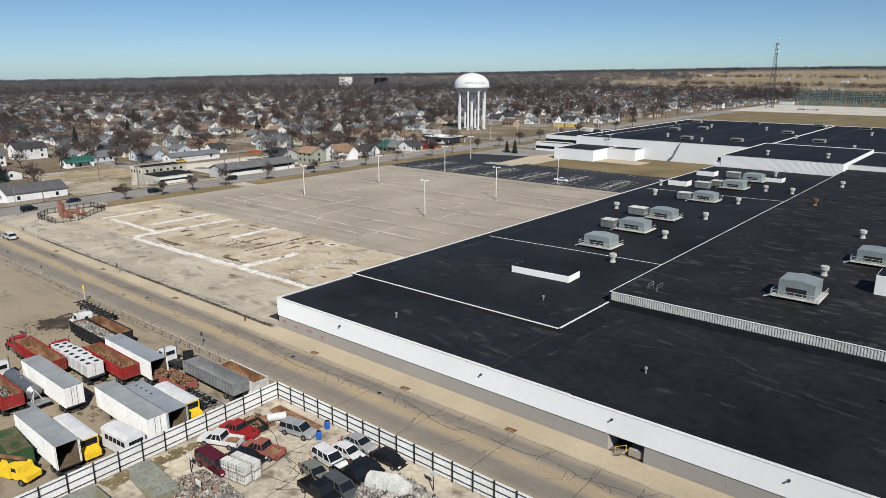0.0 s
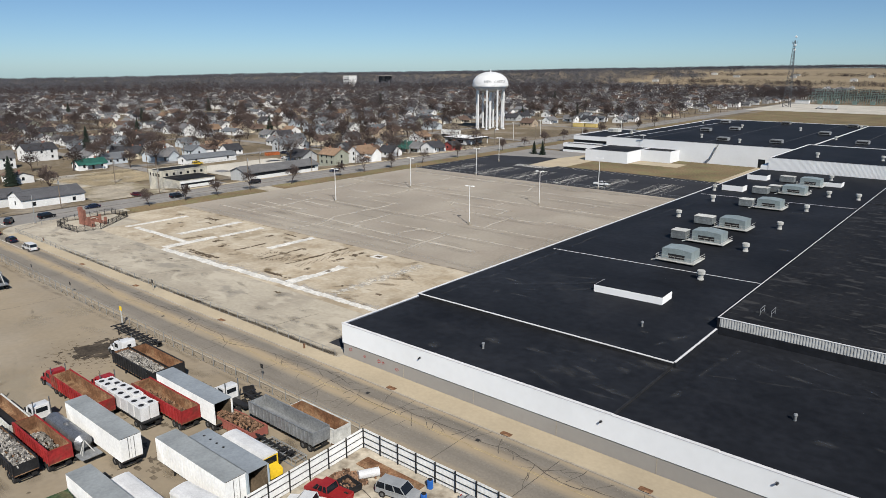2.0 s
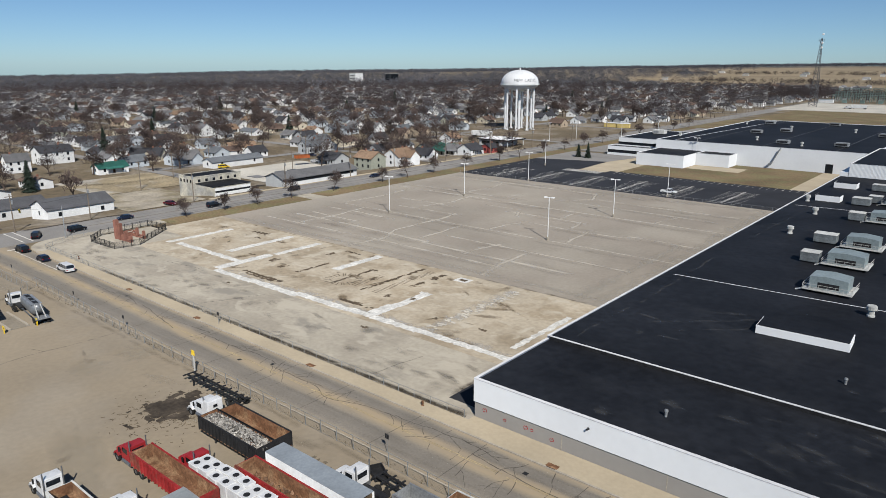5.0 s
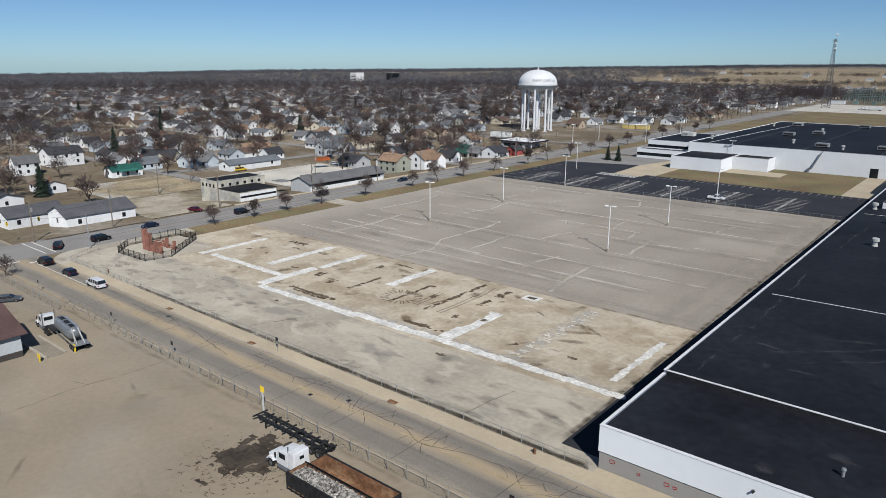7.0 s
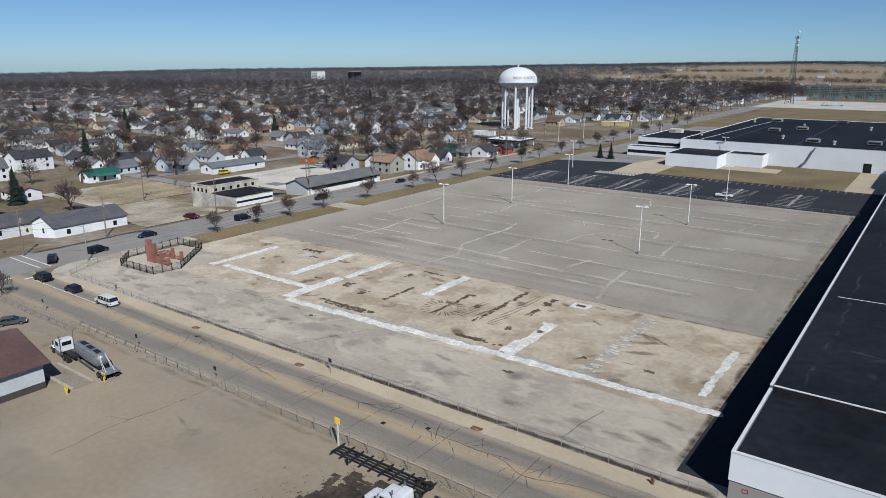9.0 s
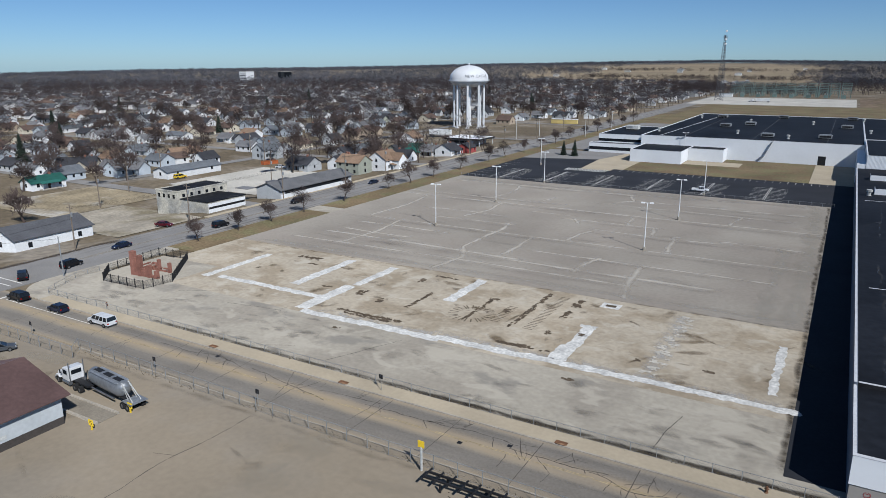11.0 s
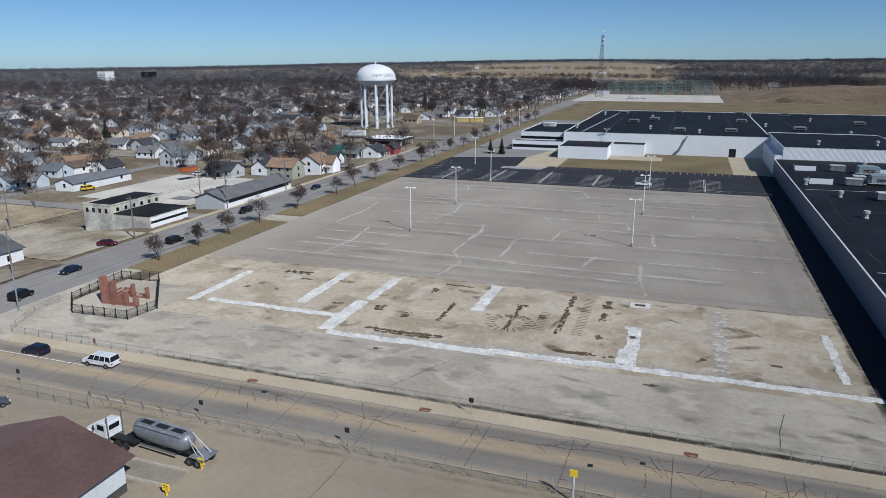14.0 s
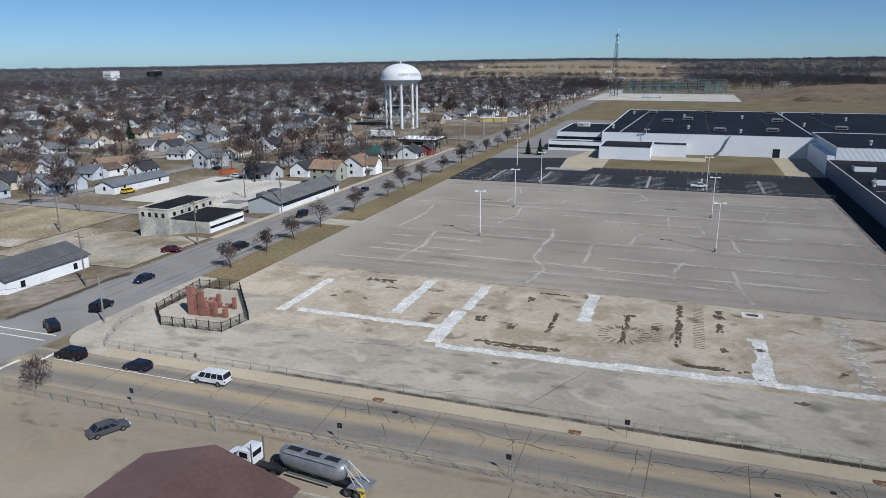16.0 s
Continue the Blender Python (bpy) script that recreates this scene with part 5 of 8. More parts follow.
part("wall", boxed(5.6, 0.1, 0, 7.0, 0.5, 0.6), BRICK, ruin)
brick_course(ruin, 3.1, 4.9, 0.1, 0.5, 1.1, 2.0, rr, 0.9)
brick_course(ruin, 1.1, 3.4, 4.5, 4.9, 0, 1.7, rr, 1.2)
brick_course(ruin, 3.4, 6.4, 4.5, 4.9, 0, 0.9, rr, 0.7)
part("pier", boxed(3.1, 4.3, 0, 3.7, 4.9, 2.6), BRICK, ruin)
part("pier", boxed(6.2, 4.3, 0, 6.8, 4.9, 2.2), BRICK, ruin)
brick_course(ruin, 0.7, 1.1, 1.0, 4.6, 0, 2.4, rr, 1.5)
structure("pavement", boxed(-238, 81.5, 0.1, -220, 100, 0.115), SLAB, "pale concrete plot round the brick ruin", "plot")
iron = thing("iron_fence", pose(0, 0, 0.1), "black iron picket fence round the brick ruin", "fence")
IP = [(-237.6, 85.6), (-232.6, 80.8), (-220.6, 81.3), (-219.6, 87.5), (-230.5, 100.6), (-239.3, 99.8), (-237.6, 85.6)]
picket = Shape()
for (x0, y0), (x1, y1) in zip(IP, IP[1:]):
    ln = math.hypot(x1 - x0, y1 - y0)
    n = int(ln / 0.16)
    for i in range(n):
        x, y = x0 + (x1 - x0) * i / n, y0 + (y1 - y0) * i / n
        picket.box(x - 0.012, y - 0.012, 0.1, x + 0.012, y + 0.012, 1.75)
    for z in (0.2, 1.65):
        part("rail", Shape().bar((x0, y0, z), (x1, y1, z), 0.03, n=4), BLACK, iron)
    k = max(1, round(ln / 2.4))
    for i in range(k):
        x, y = x0 + (x1 - x0) * i / k, y0 + (y1 - y0) * i / k
        part("post", boxed(x - 0.06, y - 0.06, 0, x + 0.06, y + 0.06, 1.9), BLACK, iron)
part("picket_infill", picket, BLACK, iron)["kind"] = "stuff"


# ---- vehicles ----
def car_paint(name, c, rough=0.3):
    return mat(name, c, rough, coarse=(0.8, 0.12), fine=(6, 0.08), spec=0.5)


P_WHITE, P_BLACK, P_NAVY = car_paint("white_car_paint", (0.75, 0.75, 0.74)), car_paint("black_car_paint", (0.012, 0.012, 0.014)), car_paint("dark_blue_car_paint", (0.014, 0.02, 0.045))
P_RED, P_MAROON, P_GREY = car_paint("red_paint", (0.27, 0.018, 0.02), 0.5), car_paint("maroon_car_paint", (0.11, 0.012, 0.02)), car_paint("dark_grey_car_paint", (0.09, 0.095, 0.10))
P_SILVER, P_FADED_RED, P_GREENISH = car_paint("silver_car_paint", (0.36, 0.37, 0.37)), car_paint("faded_red_paint", (0.26, 0.085, 0.065), 0.7), car_paint("grey_green_car_paint", (0.20, 0.21, 0.17))
P_TRAILER_RED = mat("scuffed_red_steel", (0.28, 0.025, 0.025), 0.6, coarse=(0.5, 0.3), fine=(3, 0.25), tint=((0.16, 0.05, 0.035), 0.35, 0.6))
P_TRAILER_WHITE = mat("weathered_trailer_white", (0.74, 0.74, 0.72), 0.55, coarse=(0.3, 0.1), fine=(3, 0.08), tint=((0.58, 0.56, 0.51), 0.25, 0.66))
P_ROOF_GREY = mat("dull_trailer_roof", (0.34, 0.36, 0.36), 0.5, metal=0.3, coarse=(0.25, 0.2), fine=(3, 0.1))
P_BLUE_ROOF = mat("blue_grey_trailer_roof", (0.28, 0.31, 0.335), 0.5, metal=0.2, coarse=(0.25, 0.15), fine=(3, 0.1))
P_GREEN = mat("dark_green_container", (0.036, 0.08, 0.036), 0.6, coarse=(0.5, 0.25), fine=(4, 0.2))
SCRAP = mat("shredded_metal_scrap", (0.33, 0.31, 0.28), 0.55, metal=0.3, coarse=(1, 0.2), fine=(6, 0.3), island=0.75)
SCRAP_RUST = mat("rusty_scrap", (0.20, 0.12, 0.075), 0.8, coarse=(1, 0.3), fine=(6, 0.3), island=0.7)
LAMP_RED, LAMP_WHITE = mat("red_lamp_lens", (0.35, 0.01, 0.01), 0.2), mat("clear_lamp_lens", (0.7, 0.7, 0.68), 0.15)
tyre_cache = {}


def add_wheel(u, x, y, r, w):
    key = (round(r, 2), round(w, 2))
    if key not in tyre_cache:
        tyre_cache[key] = (mesh_of("tyre", Shape().wheel(0, 0, 0, r, w), RUBBER), mesh_of("rim", Shape().bar((0, -w * 0.36, 0), (0, w * 0.36, 0), r * 0.62, n=12).bar((0, -w * 0.45, 0), (0, w * 0.45, 0), r * 0.25, n=8), STEEL))
    t, rim = new("tyre", tyre_cache[key][0]), new("rim", tyre_cache[key][1])
    t.parent, t.location = u, (x, y, r)
    rim.parent = t


CAR = {  # length, width, lower outline (x, z) from tail to nose as shares of length, cabin: base x0, x1, top x0, x1, belt, top
    "sedan": (4.8, 1.82, [(0, .42), (0.01, .9), (0.18, .98), (0.7, .97), (0.97, .78), (1, .6), (1, .3), (0, .28)], (.12, .74, .24, .58, .96, 1.43)),
    "suv": (4.9, 1.95, [(0, .45), (0, 1.05), (0.2, 1.1), (0.74, 1.1), (0.97, .95), (1, .75), (1, .4), (0, .4)], (.01, .78, .06, .64, 1.08, 1.8)),
    "long_suv": (5.6, 2.0, [(0, .5), (0, 1.1), (0.2, 1.16), (0.76, 1.14), (0.98, 1.02), (1, .8), (1, .42), (0, .42)], (.01, .79, .04, .68, 1.14, 1.9)),
    "van": (5.4, 2.0, [(0, .5), (0, 1.15), (0.3, 1.2), (0.85, 1.15), (0.98, .95), (1, .7), (1, .4), (0, .4)], (.01, .9, .02, .74, 1.16, 2.0)),
    "hatchback": (4.3, 1.78, [(0, .42), (0.0, .95), (0.2, 1.0), (0.72, .98), (0.97, .82), (1, .6), (1, .32), (0, .3)], (.02, .76, .12, .6, .98, 1.5)),
    "pickup": (5.6, 1.98, [(0, .5), (0, .62), (0.38, .62), (0.38, 1.1), (0.74, 1.1), (0.97, 1.0), (1, .8), (1, .45), (0, .45)], (.38, .78, .42, .66, 1.08, 1.8)),
}


def car(m, style, paint, label, group="", wheels=True):
    L, Wd, low, (b0, b1, t0, t1, belt, top) = CAR[style]
    u = thing("pickup_truck" if style == "pickup" else "car", m, label, "pickup truck" if style == "pickup" else "car", group)
    X = lambda s: (s - 0.5) * L
    h = Wd / 2
    g = Shape().extrude([(X(s), z) for s, z in low], -h, h, "y")
    # rounded flanks: pull in nose and tail
    g.v = [(x, y * (0.9 if abs(x) > L * 0.46 else (0.97 if z > 0.9 else 1.0)), z) for x, y, z in g.v]
    part("body", g, paint, u, bevel=0.11)
    k = 0.82
    cab = [(X(b0), -h * .93, belt), (X(b1), -h * .93, belt), (X(b1), h * .93, belt), (X(b0), h * .93, belt), (X(t0), -h * k, top - .05), (X(t1), -h * k, top - .05), (X(t1), h * k, top - .05), (X(t0), h * k, top - .05)]
    part("glazing", Shape().add(cab, [(4, 5, 6, 7), (0, 1, 5, 4), (1, 2, 6, 5), (2, 3, 7, 6), (3, 0, 4, 7), (3, 2, 1, 0)]), GLASS, u, "dark tinted glass")
    part("roof", boxed(X(t0) - 0.04, -h * k - 0.02, top - 0.05, X(t1) + 0.04, h * k + 0.02, top + 0.02, taper=0.93), paint, u, bevel=0.06)
    n = 3 if style in ("long_suv", "van") else 2
    for sy in (-1, 1):
        for i in range(n + 2):
            f = i / (n + 1)
            p = Vector((X(b0 + (b1 - b0) * f), sy * h * .945, belt))
            q = Vector((X(t0 + (t1 - t0) * f), sy * h * (k + .01), top - .03))
            part("pillar", Shape().bar(p, q, 0.05, n=4), paint, u)
    if style == "pickup":
        g = Shape()
        for sy in (-1, 1):
            g.box(X(0), sy * h - (0.08 if sy > 0 else 0), 0.6, X(.38), sy * h + (0.08 if sy < 0 else 0), 1.12)
        g.box(X(0), -h, 0.6, X(0) + 0.08, h, 1.12)
        part("bed", g, paint, u)
    for s in (-1, 1):
        part("tail_lamp", boxed(X(0) - 0.02, s * h * .78 - 0.13, 0.72, X(0) + 0.04, s * h * .78 + 0.13, 0.95), LAMP_RED, u)
        part("headlamp", boxed(X(1) - 0.1, s * h * .7 - 0.17, 0.58, X(1) + 0.015, s * h * .7 + 0.17, 0.74), LAMP_WHITE, u)
    if wheels:
        r = 0.33 if style in ("sedan", "hatchback") else 0.39
        for sx in (0.19, 0.81):
            for sy in (-1, 1):
                add_wheel(u, X(sx), sy * (h - 0.09), r, 0.22)
    return u


car(pose(-210.5, 65.3, 0.0, 0, 0, 180), "long_suv", P_WHITE, "large white sport utility car on the road")
car(pose(-223.5, 65.4, 0.0, 0, 0, 180), "hatchback", P_NAVY, "small dark blue car on the road")
car(pose(-236.2, 65.4, 0.0, 0, 0, 180), "suv", P_BLACK, "black sport utility car at the stop line")
car(pose(-249.0, 73.5, 0.012, 0, 0, 150), "suv", P_BLACK, "black compact sport utility car turning at the junction")
car(pose(-248.6, 84, 0.012, 0, 0, 100), "suv", P_BLACK, "black car crossing into the side road")
car(pose(-253.4, 100, 0.012, 0, 0, -90), "sedan", P_NAVY, "dark blue sedan on the side road")
car(pose(-249.5, 128, 0.012, 0, 0, 90), "suv", P_BLACK, "black car on the side road")
car(pose(-253.8, 164, 0.012, 0, 0, -90), "suv", P_BLACK, "black pickup-like car on the side road")
car(pose(-253.8, 206, 0.012, 0, 0, -90), "sedan", P_NAVY, "dark sedan further up the side road")
settle(car(pose(-263.5, 120.5, 0.06, 0, 0, 20), "sedan", P_MAROON, "dark red sedan parked on bare ground"), -263.5, 120.5)
car(pose(-213.8, 49.8, 0.06, 0, 0, 62), "sedan", P_GREY, "dark grey sedan parked by the yard fence")
settle(car(pose(-327, 179.5, 0.02, 0, 0, 80), "suv", YELLOW, "yellow off-road car by a long white house"), -327, 179.5)
car(pose(-144.5, 247.5, 0.1, 0, 0, 5), "pickup", P_WHITE, "white pickup parked in the black car park")


def tractor(m, paint, label, day=False):
    """A conventional highway tractor, nose to +x, rear axle round x = 0."""
    u = thing("truck_tractor", m, label, "truck", "truck tractors")
    part("frame", boxed(-1.6, -0.45, 0.75, 5.2, 0.45, 1.0), BLACK, u)
    part("cab", Shape().extrude([(2.0, 0.95), (4.0, 0.95), (4.0, 1.95), (3.6, 2.75), (2.0, 2.85)], -1.1, 1.1, "y"), paint, u, bevel=0.1)
    if not day:
        part("sleeper", boxed(0.8, -1.15, 0.95, 2.0, 1.15, 3.2, taper=0.95), paint, u, bevel=0.15)
    part("hood", Shape().extrude([(4.0, 0.8), (5.9, 0.7), (5.95, 1.4), (5.5, 1.7), (4.0, 1.9)], -0.8, 0.8, "y"), paint, u, bevel=0.14)
    for s in (-1, 1):
        part("fender", Shape().extrude([(4.5, 1.0), (4.8, 1.3), (5.5, 1.3), (5.85, 0.9), (5.6, 0.9), (5.4, 1.15), (4.9, 1.15), (4.7, 0.95)], s * 0.75, s * 1.2, "y"), paint, u)
        part("fuel_tank", Shape().bar((2.0, s * 0.95, 0.7), (3.8, s * 0.95, 0.7), 0.3, n=12), STEEL, u)
        part("exhaust", Shape().bar((1.9, s * 1.0, 1.0), (1.9, s * 1.0, 3.7), 0.08, n=8), STEEL, u)
        part("side_window", boxed(2.4, s * 1.09 - 0.02, 1.85, 3.5, s * 1.09 + 0.03, 2.5), GLASS, u)
        part("mirror", boxed(3.9, s * 1.3 - 0.08, 1.8, 4.0, s * 1.3 + 0.08, 2.4), BLACK, u)
    part("windscreen", Shape().add([(3.99, -0.95, 2.0), (3.99, 0.95, 2.0), (3.63, 0.9, 2.68), (3.63, -0.9, 2.68), (4.03, -0.95, 2.0), (4.03, 0.95, 2.0), (3.67, 0.9, 2.68), (3.67, -0.9, 2.68)], [(0, 1, 2, 3), (4, 5, 6, 7), (0, 1, 5, 4), (2, 3, 7, 6), (1, 2, 6, 5), (3, 0, 4, 7)]), GLASS, u)
    part("rear_window", boxed(1.97, -0.7, 1.9, 2.0, 0.7, 2.5) if day else boxed(0.78, -0.3, 2.2, 0.8, 0.3, 2.6), GLASS, u)
    part("bumper", boxed(5.9, -1.15, 0.45, 6.1, 1.15, 0.85), STEEL, u)
    for x in (-0.65, 0.65):
        for s in (-1, 1):
            add_wheel(u, x, s * 0.92, 0.5, 0.55)
    for s in (-1, 1):
        add_wheel(u, 5.15, s * 1.0, 0.5, 0.3)
    return u


def trailer_base(u, L, wheels_x=(0.9, 2.15)):
    part("chassis", boxed(-L / 2 + 0.2, -0.5, 0.95, L / 2 - 0.2, 0.5, 1.2), BLACK, u)
    for x in wheels_x:
        for s in (-1, 1):
            add_wheel(u, -L / 2 + x, s * 0.95, 0.5, 0.55)
    part("rear_guard", boxed(-L / 2 - 0.02, -1.15, 0.5, -L / 2 + 0.1, 1.15, 0.65), BLACK, u)
    for s in (-1, 1):
        part("landing_leg", boxed(L / 2 - 2.8, s * 0.8 - 0.08, 0.0, L / 2 - 2.6, s * 0.8 + 0.08, 1.0), BLACK, u)


def box_trailer(m, L, roof, side, label, ribs=False, open_door=False, h=4.05):
    """Rear at -x, nose at +x."""
    u = thing("box_trailer", m, label, "trailer", "box trailers")
    trailer_base(u, L)
    e, w = L / 2, 1.27
    g = Shape().box(-e, -w, 1.15, e, -w + 0.06, h).box(-e, w - 0.06, 1.15, e, w, h).box(e - 0.06, -w + 0.06, 1.15, e, w - 0.06, h)
    part("body", g, side, u)
    # Floor and lining are coloured dark to paint in the shade of the inside.
    part("floor", boxed(-e, -w + 0.06, 1.15, e - 0.06, w - 0.06, 1.25), DARK_DIRT, u)
    for s in (-1, 1):
        part("lining", boxed(-e + 0.15, s * (w - 0.065) - 0.015, 1.26, e - 0.1, s * (w - 0.09) + 0.004 * s, h - 0.02), DARK_DIRT, u)
    part("roof", boxed(-e - 0.01, -w - 0.01, h + 0.002, e + 0.01, w + 0.01, h + 0.07), roof, u)
    if ribs:
        n = int(L / 0.6)
        for i in range(n + 1):
            for s in (-1, 1):
                part("rib", boxed(-e + L * i / n - 0.05, s * (w + 0.02) - 0.02, 1.2, -e + L * i / n + 0.05, s * (w + 0.02) + 0.02, h - 0.05), side, u)
    if open_door:
        for s in (-1, 1):
            d = part("door", boxed(-0.04, 0, 1.2, 0.0, s * 1.2, h - 0.05), side, u)
            d.location, d.rotation_euler = (-e, s * (w + 0.07), 0), (0, 0, radians(-s * 90))
    else:
        for s in (-1, 1):
            part("door", boxed(-e - 0.05, 0.02 * s, 1.25, -e - 0.003, s * (w - 0.03), h - 0.05), side, u)
        part("lock_bar", Shape().bar((-e - 0.08, 0.35, 1.3), (-e - 0.08, 0.35, h - 0.1), 0.03, n=6).bar((-e - 0.08, -0.35, 1.3), (-e - 0.08, -0.35, h - 0.1), 0.03, n=6), STEEL, u)
    part("bumper_rail", boxed(-e - 0.03, -w, 1.0, -e + 0.12, w, 1.14), BLACK, u)
    return u


def heap(x0, x1, y0, y1, z, h, n, rng, size=(0.15, 0.5)):
    g = Shape()
    for i in range(n):
        fx, fy = rng.random(), rng.random()
        x, y = x0 + (x1 - x0) * fx, y0 + (y1 - y0) * fy
        hh = z + h * math.sin(math.pi * fx) ** 0.4 * math.sin(math.pi * fy) ** 0.4 * rng.uniform(0.6, 1.0)
        s = rng.uniform(*size)
        m = Matrix.Translation((x, y, hh)) @ Euler((rng.uniform(0, 3), rng.uniform(0, 3), rng.uniform(0, 3))).to_matrix().to_4x4()
        g.box(-s / 2, -s / 3, -0.03, s / 2, s / 3, 0.03 + s * 0.12, m=m, taper=rng.uniform(0.4, 1))
    return g


def open_trailer(m, L, side, inside, label, load=None, h=2.95, floor=1.25, ribs=True, wheels=True):
    u = thing("scrap_trailer", m, label, "trailer", "open scrap trailers")
    if wheels:
        trailer_base(u, L)
    e, w = L / 2, 1.27
    part("floor", boxed(-e, -w, floor - 0.12, e, w, floor), inside, u)
    for nm, b in (("side_wall", (-e, -w, floor, e, -w + 0.05, h)), ("side_wall", (-e, w - 0.05, floor, e, w, h)), ("front_wall", (e - 0.05, -w + 0.05, floor, e, w - 0.05, h)), ("tail_gate", (-e, -w + 0.05, floor, -e + 0.05, w - 0.05, h))):
        part(nm, boxed(*b), side, u)
    part("lining", boxed(-e + 0.055, -w + 0.055, floor + 0.005, e - 0.055, -w + 0.075, h - 0.03).box(-e + 0.055, w - 0.075, floor + 0.005, e - 0.055, w - 0.055, h - 0.03)
         .box(e - 0.075, -w + 0.08, floor + 0.005, e - 0.055, w - 0.08, h - 0.03).box(-e + 0.055, -w + 0.08, floor + 0.005, -e + 0.075, w - 0.08, h - 0.03), inside, u, "rusty brown inner faces")
    if ribs:
        g = Shape()
        n = int(L / 0.75)
        for i in range(n + 1):
            for s in (-1, 1):
                g.box(-e + L * i / n - 0.06, s * (w + 0.05) - 0.05, floor - 0.1, -e + L * i / n + 0.06, s * (w + 0.05) + 0.05, h)
        g.box(-e, -w - 0.1, h, e, -w + 0.08, h + 0.09).box(-e, w - 0.08, h, e, w + 0.1, h + 0.09)
        part("ribs", g, side, u)
    if load:
        g, mt, lab = load
        ld = part("load", g, mt, u, lab)
        ld["kind"] = "stuff"
    return u


rs = random.Random(21)
Z = 0.06
B = 180  # nose towards -x
# row nearest the road: black trailer of shred, rusty twin, white tractor, black chassis
open_trailer(pose(-115.4, 46.4, Z, 0, 0, B), 12.0, BLACK, RUST, "black open trailer heaped with shredded metal", (heap(-5.9, 5.9, -1.15, 1.15, 2.4, 0.75, 900, rs), SCRAP, "shiny shredded metal scrap"))
open_trailer(pose(-115.2, 48.9, Z, 0, 0, B), 11.4, BLACK, RUST, "empty black open trailer, rusty inside")
tractor(pose(-122.4, 48.6, Z, 0, 0, B), P_WHITE, "white highway tractor coupled to an open trailer")
tractor(pose(-118.9, 37.0, Z, 0, 0, B), P_RED, "red highway tractor with chrome stacks", True)
open_trailer(pose(-113.0, 36.9, Z, 0, 0, B), 13.6, P_TRAILER_RED, RUST, "long red open scrap trailer, rusty inside")
tractor(pose(-111.3, 40.6, Z, 0, 0, B), P_RED, "dark red tractor ahead of a flatbed trailer", True)
open_trailer(pose(-102.0, 43.0, Z, 0, 0, B), 12.8, P_TRAILER_RED, RUST, "bright red open scrap trailer with a little debris", (heap(-6, 6, -1.0, 1.0, 1.3, 0.25, 160, rs), SCRAP_RUST, "rusty debris"))
box_trailer(pose(-99.4, 45.7, Z, 0, 0, B), 14.4, P_BLUE_ROOF, P_TRAILER_WHITE, "white box trailer with a blue-grey roof and open doors", open_door=True)
box_trailer(pose(-100.1, 33.9, Z, 0, 0, B), 14.6, P_ROOF_GREY, P_TRAILER_WHITE, "white box trailer with a dull grey roof")
box_trailer(pose(-83.2, 36.9, Z, 0, 0, B), 14.0, P_ROOF_GREY, P_TRAILER_WHITE, "white ribbed box trailer with a grey roof", True)
box_trailer(pose(-81.6, 39.4, Z, 0, 0, B), 11.6, P_BLUE_ROOF, mat("pale_blue_trailer", (0.34, 0.39, 0.42), 0.5, coarse=(0.4, 0.15), fine=(3, 0.1)), "blue-sided box trailer with a pale roof and open end", open_door=True)
box_trailer(pose(-84.2, 27.1, Z, 0, 0, B), 12.4, P_ROOF_GREY, P_TRAILER_WHITE, "white box trailer open at the back", open_door=True)
open_trailer(pose(-85.2, 50.4, Z, 0, 0, B), 12.9, GALV, GALV, "pale ribbed steel open trailer, empty", h=2.8)
open_trailer(pose(-82.8, 53.2, Z, 0, 0, B), 9.4, FADED, RUST, "short pale open container beside the fence", h=2.3, floor=0.3, wheels=False)
tractor(pose(-95.3, 50.2, Z, 0, 0, B), P_WHITE, "white tractor parked behind a box trailer", True)
open_trailer(pose(-103.8, 28.3, Z, 0, 0, B), 10.5, P_TRAILER_RED, RUST, "dark red open trailer with some scrap", (heap(-2, 3, -1.0, 1.0, 1.4, 0.7, 160, rs), SCRAP, "pale scrap"))
open_trailer(pose(-114.8, 28.0, Z, 0, 0, B), 10.4, FADED, RUST, "cream ribbed dump trailer, rusty inside", h=2.4, floor=1.1)
tractor(pose(-119.6, 28.0, Z, 0, 0, B), P_WHITE, "white dump truck cab", True)
tractor(pose(-109.5, 31.2, Z, 0, 0, B), P_WHITE, "white tractor in front of a grey tanker", True)
open_trailer(pose(-104.6, 24.8, Z, 0, 0, B), 11.0, BLACK, RUST, "black open trailer full of grey scrap", (heap(-5.4, 5.4, -1.1, 1.1, 2.2, 0.7, 500, rs), SCRAP, "grey mixed metal scrap"), h=2.5)
open_trailer(pose(-90.6, 46.8, Z, 0, 0, B + 2), 8.0, P_FADED_RED, RUST, "short red bin loaded with rusty scrap", (heap(-3.9, 3.9, -1.2, 1.2, 1.2, 0.8, 300, rs), SCRAP_RUST, "rusty scrap"), h=1.5, floor=0.4, wheels=False)


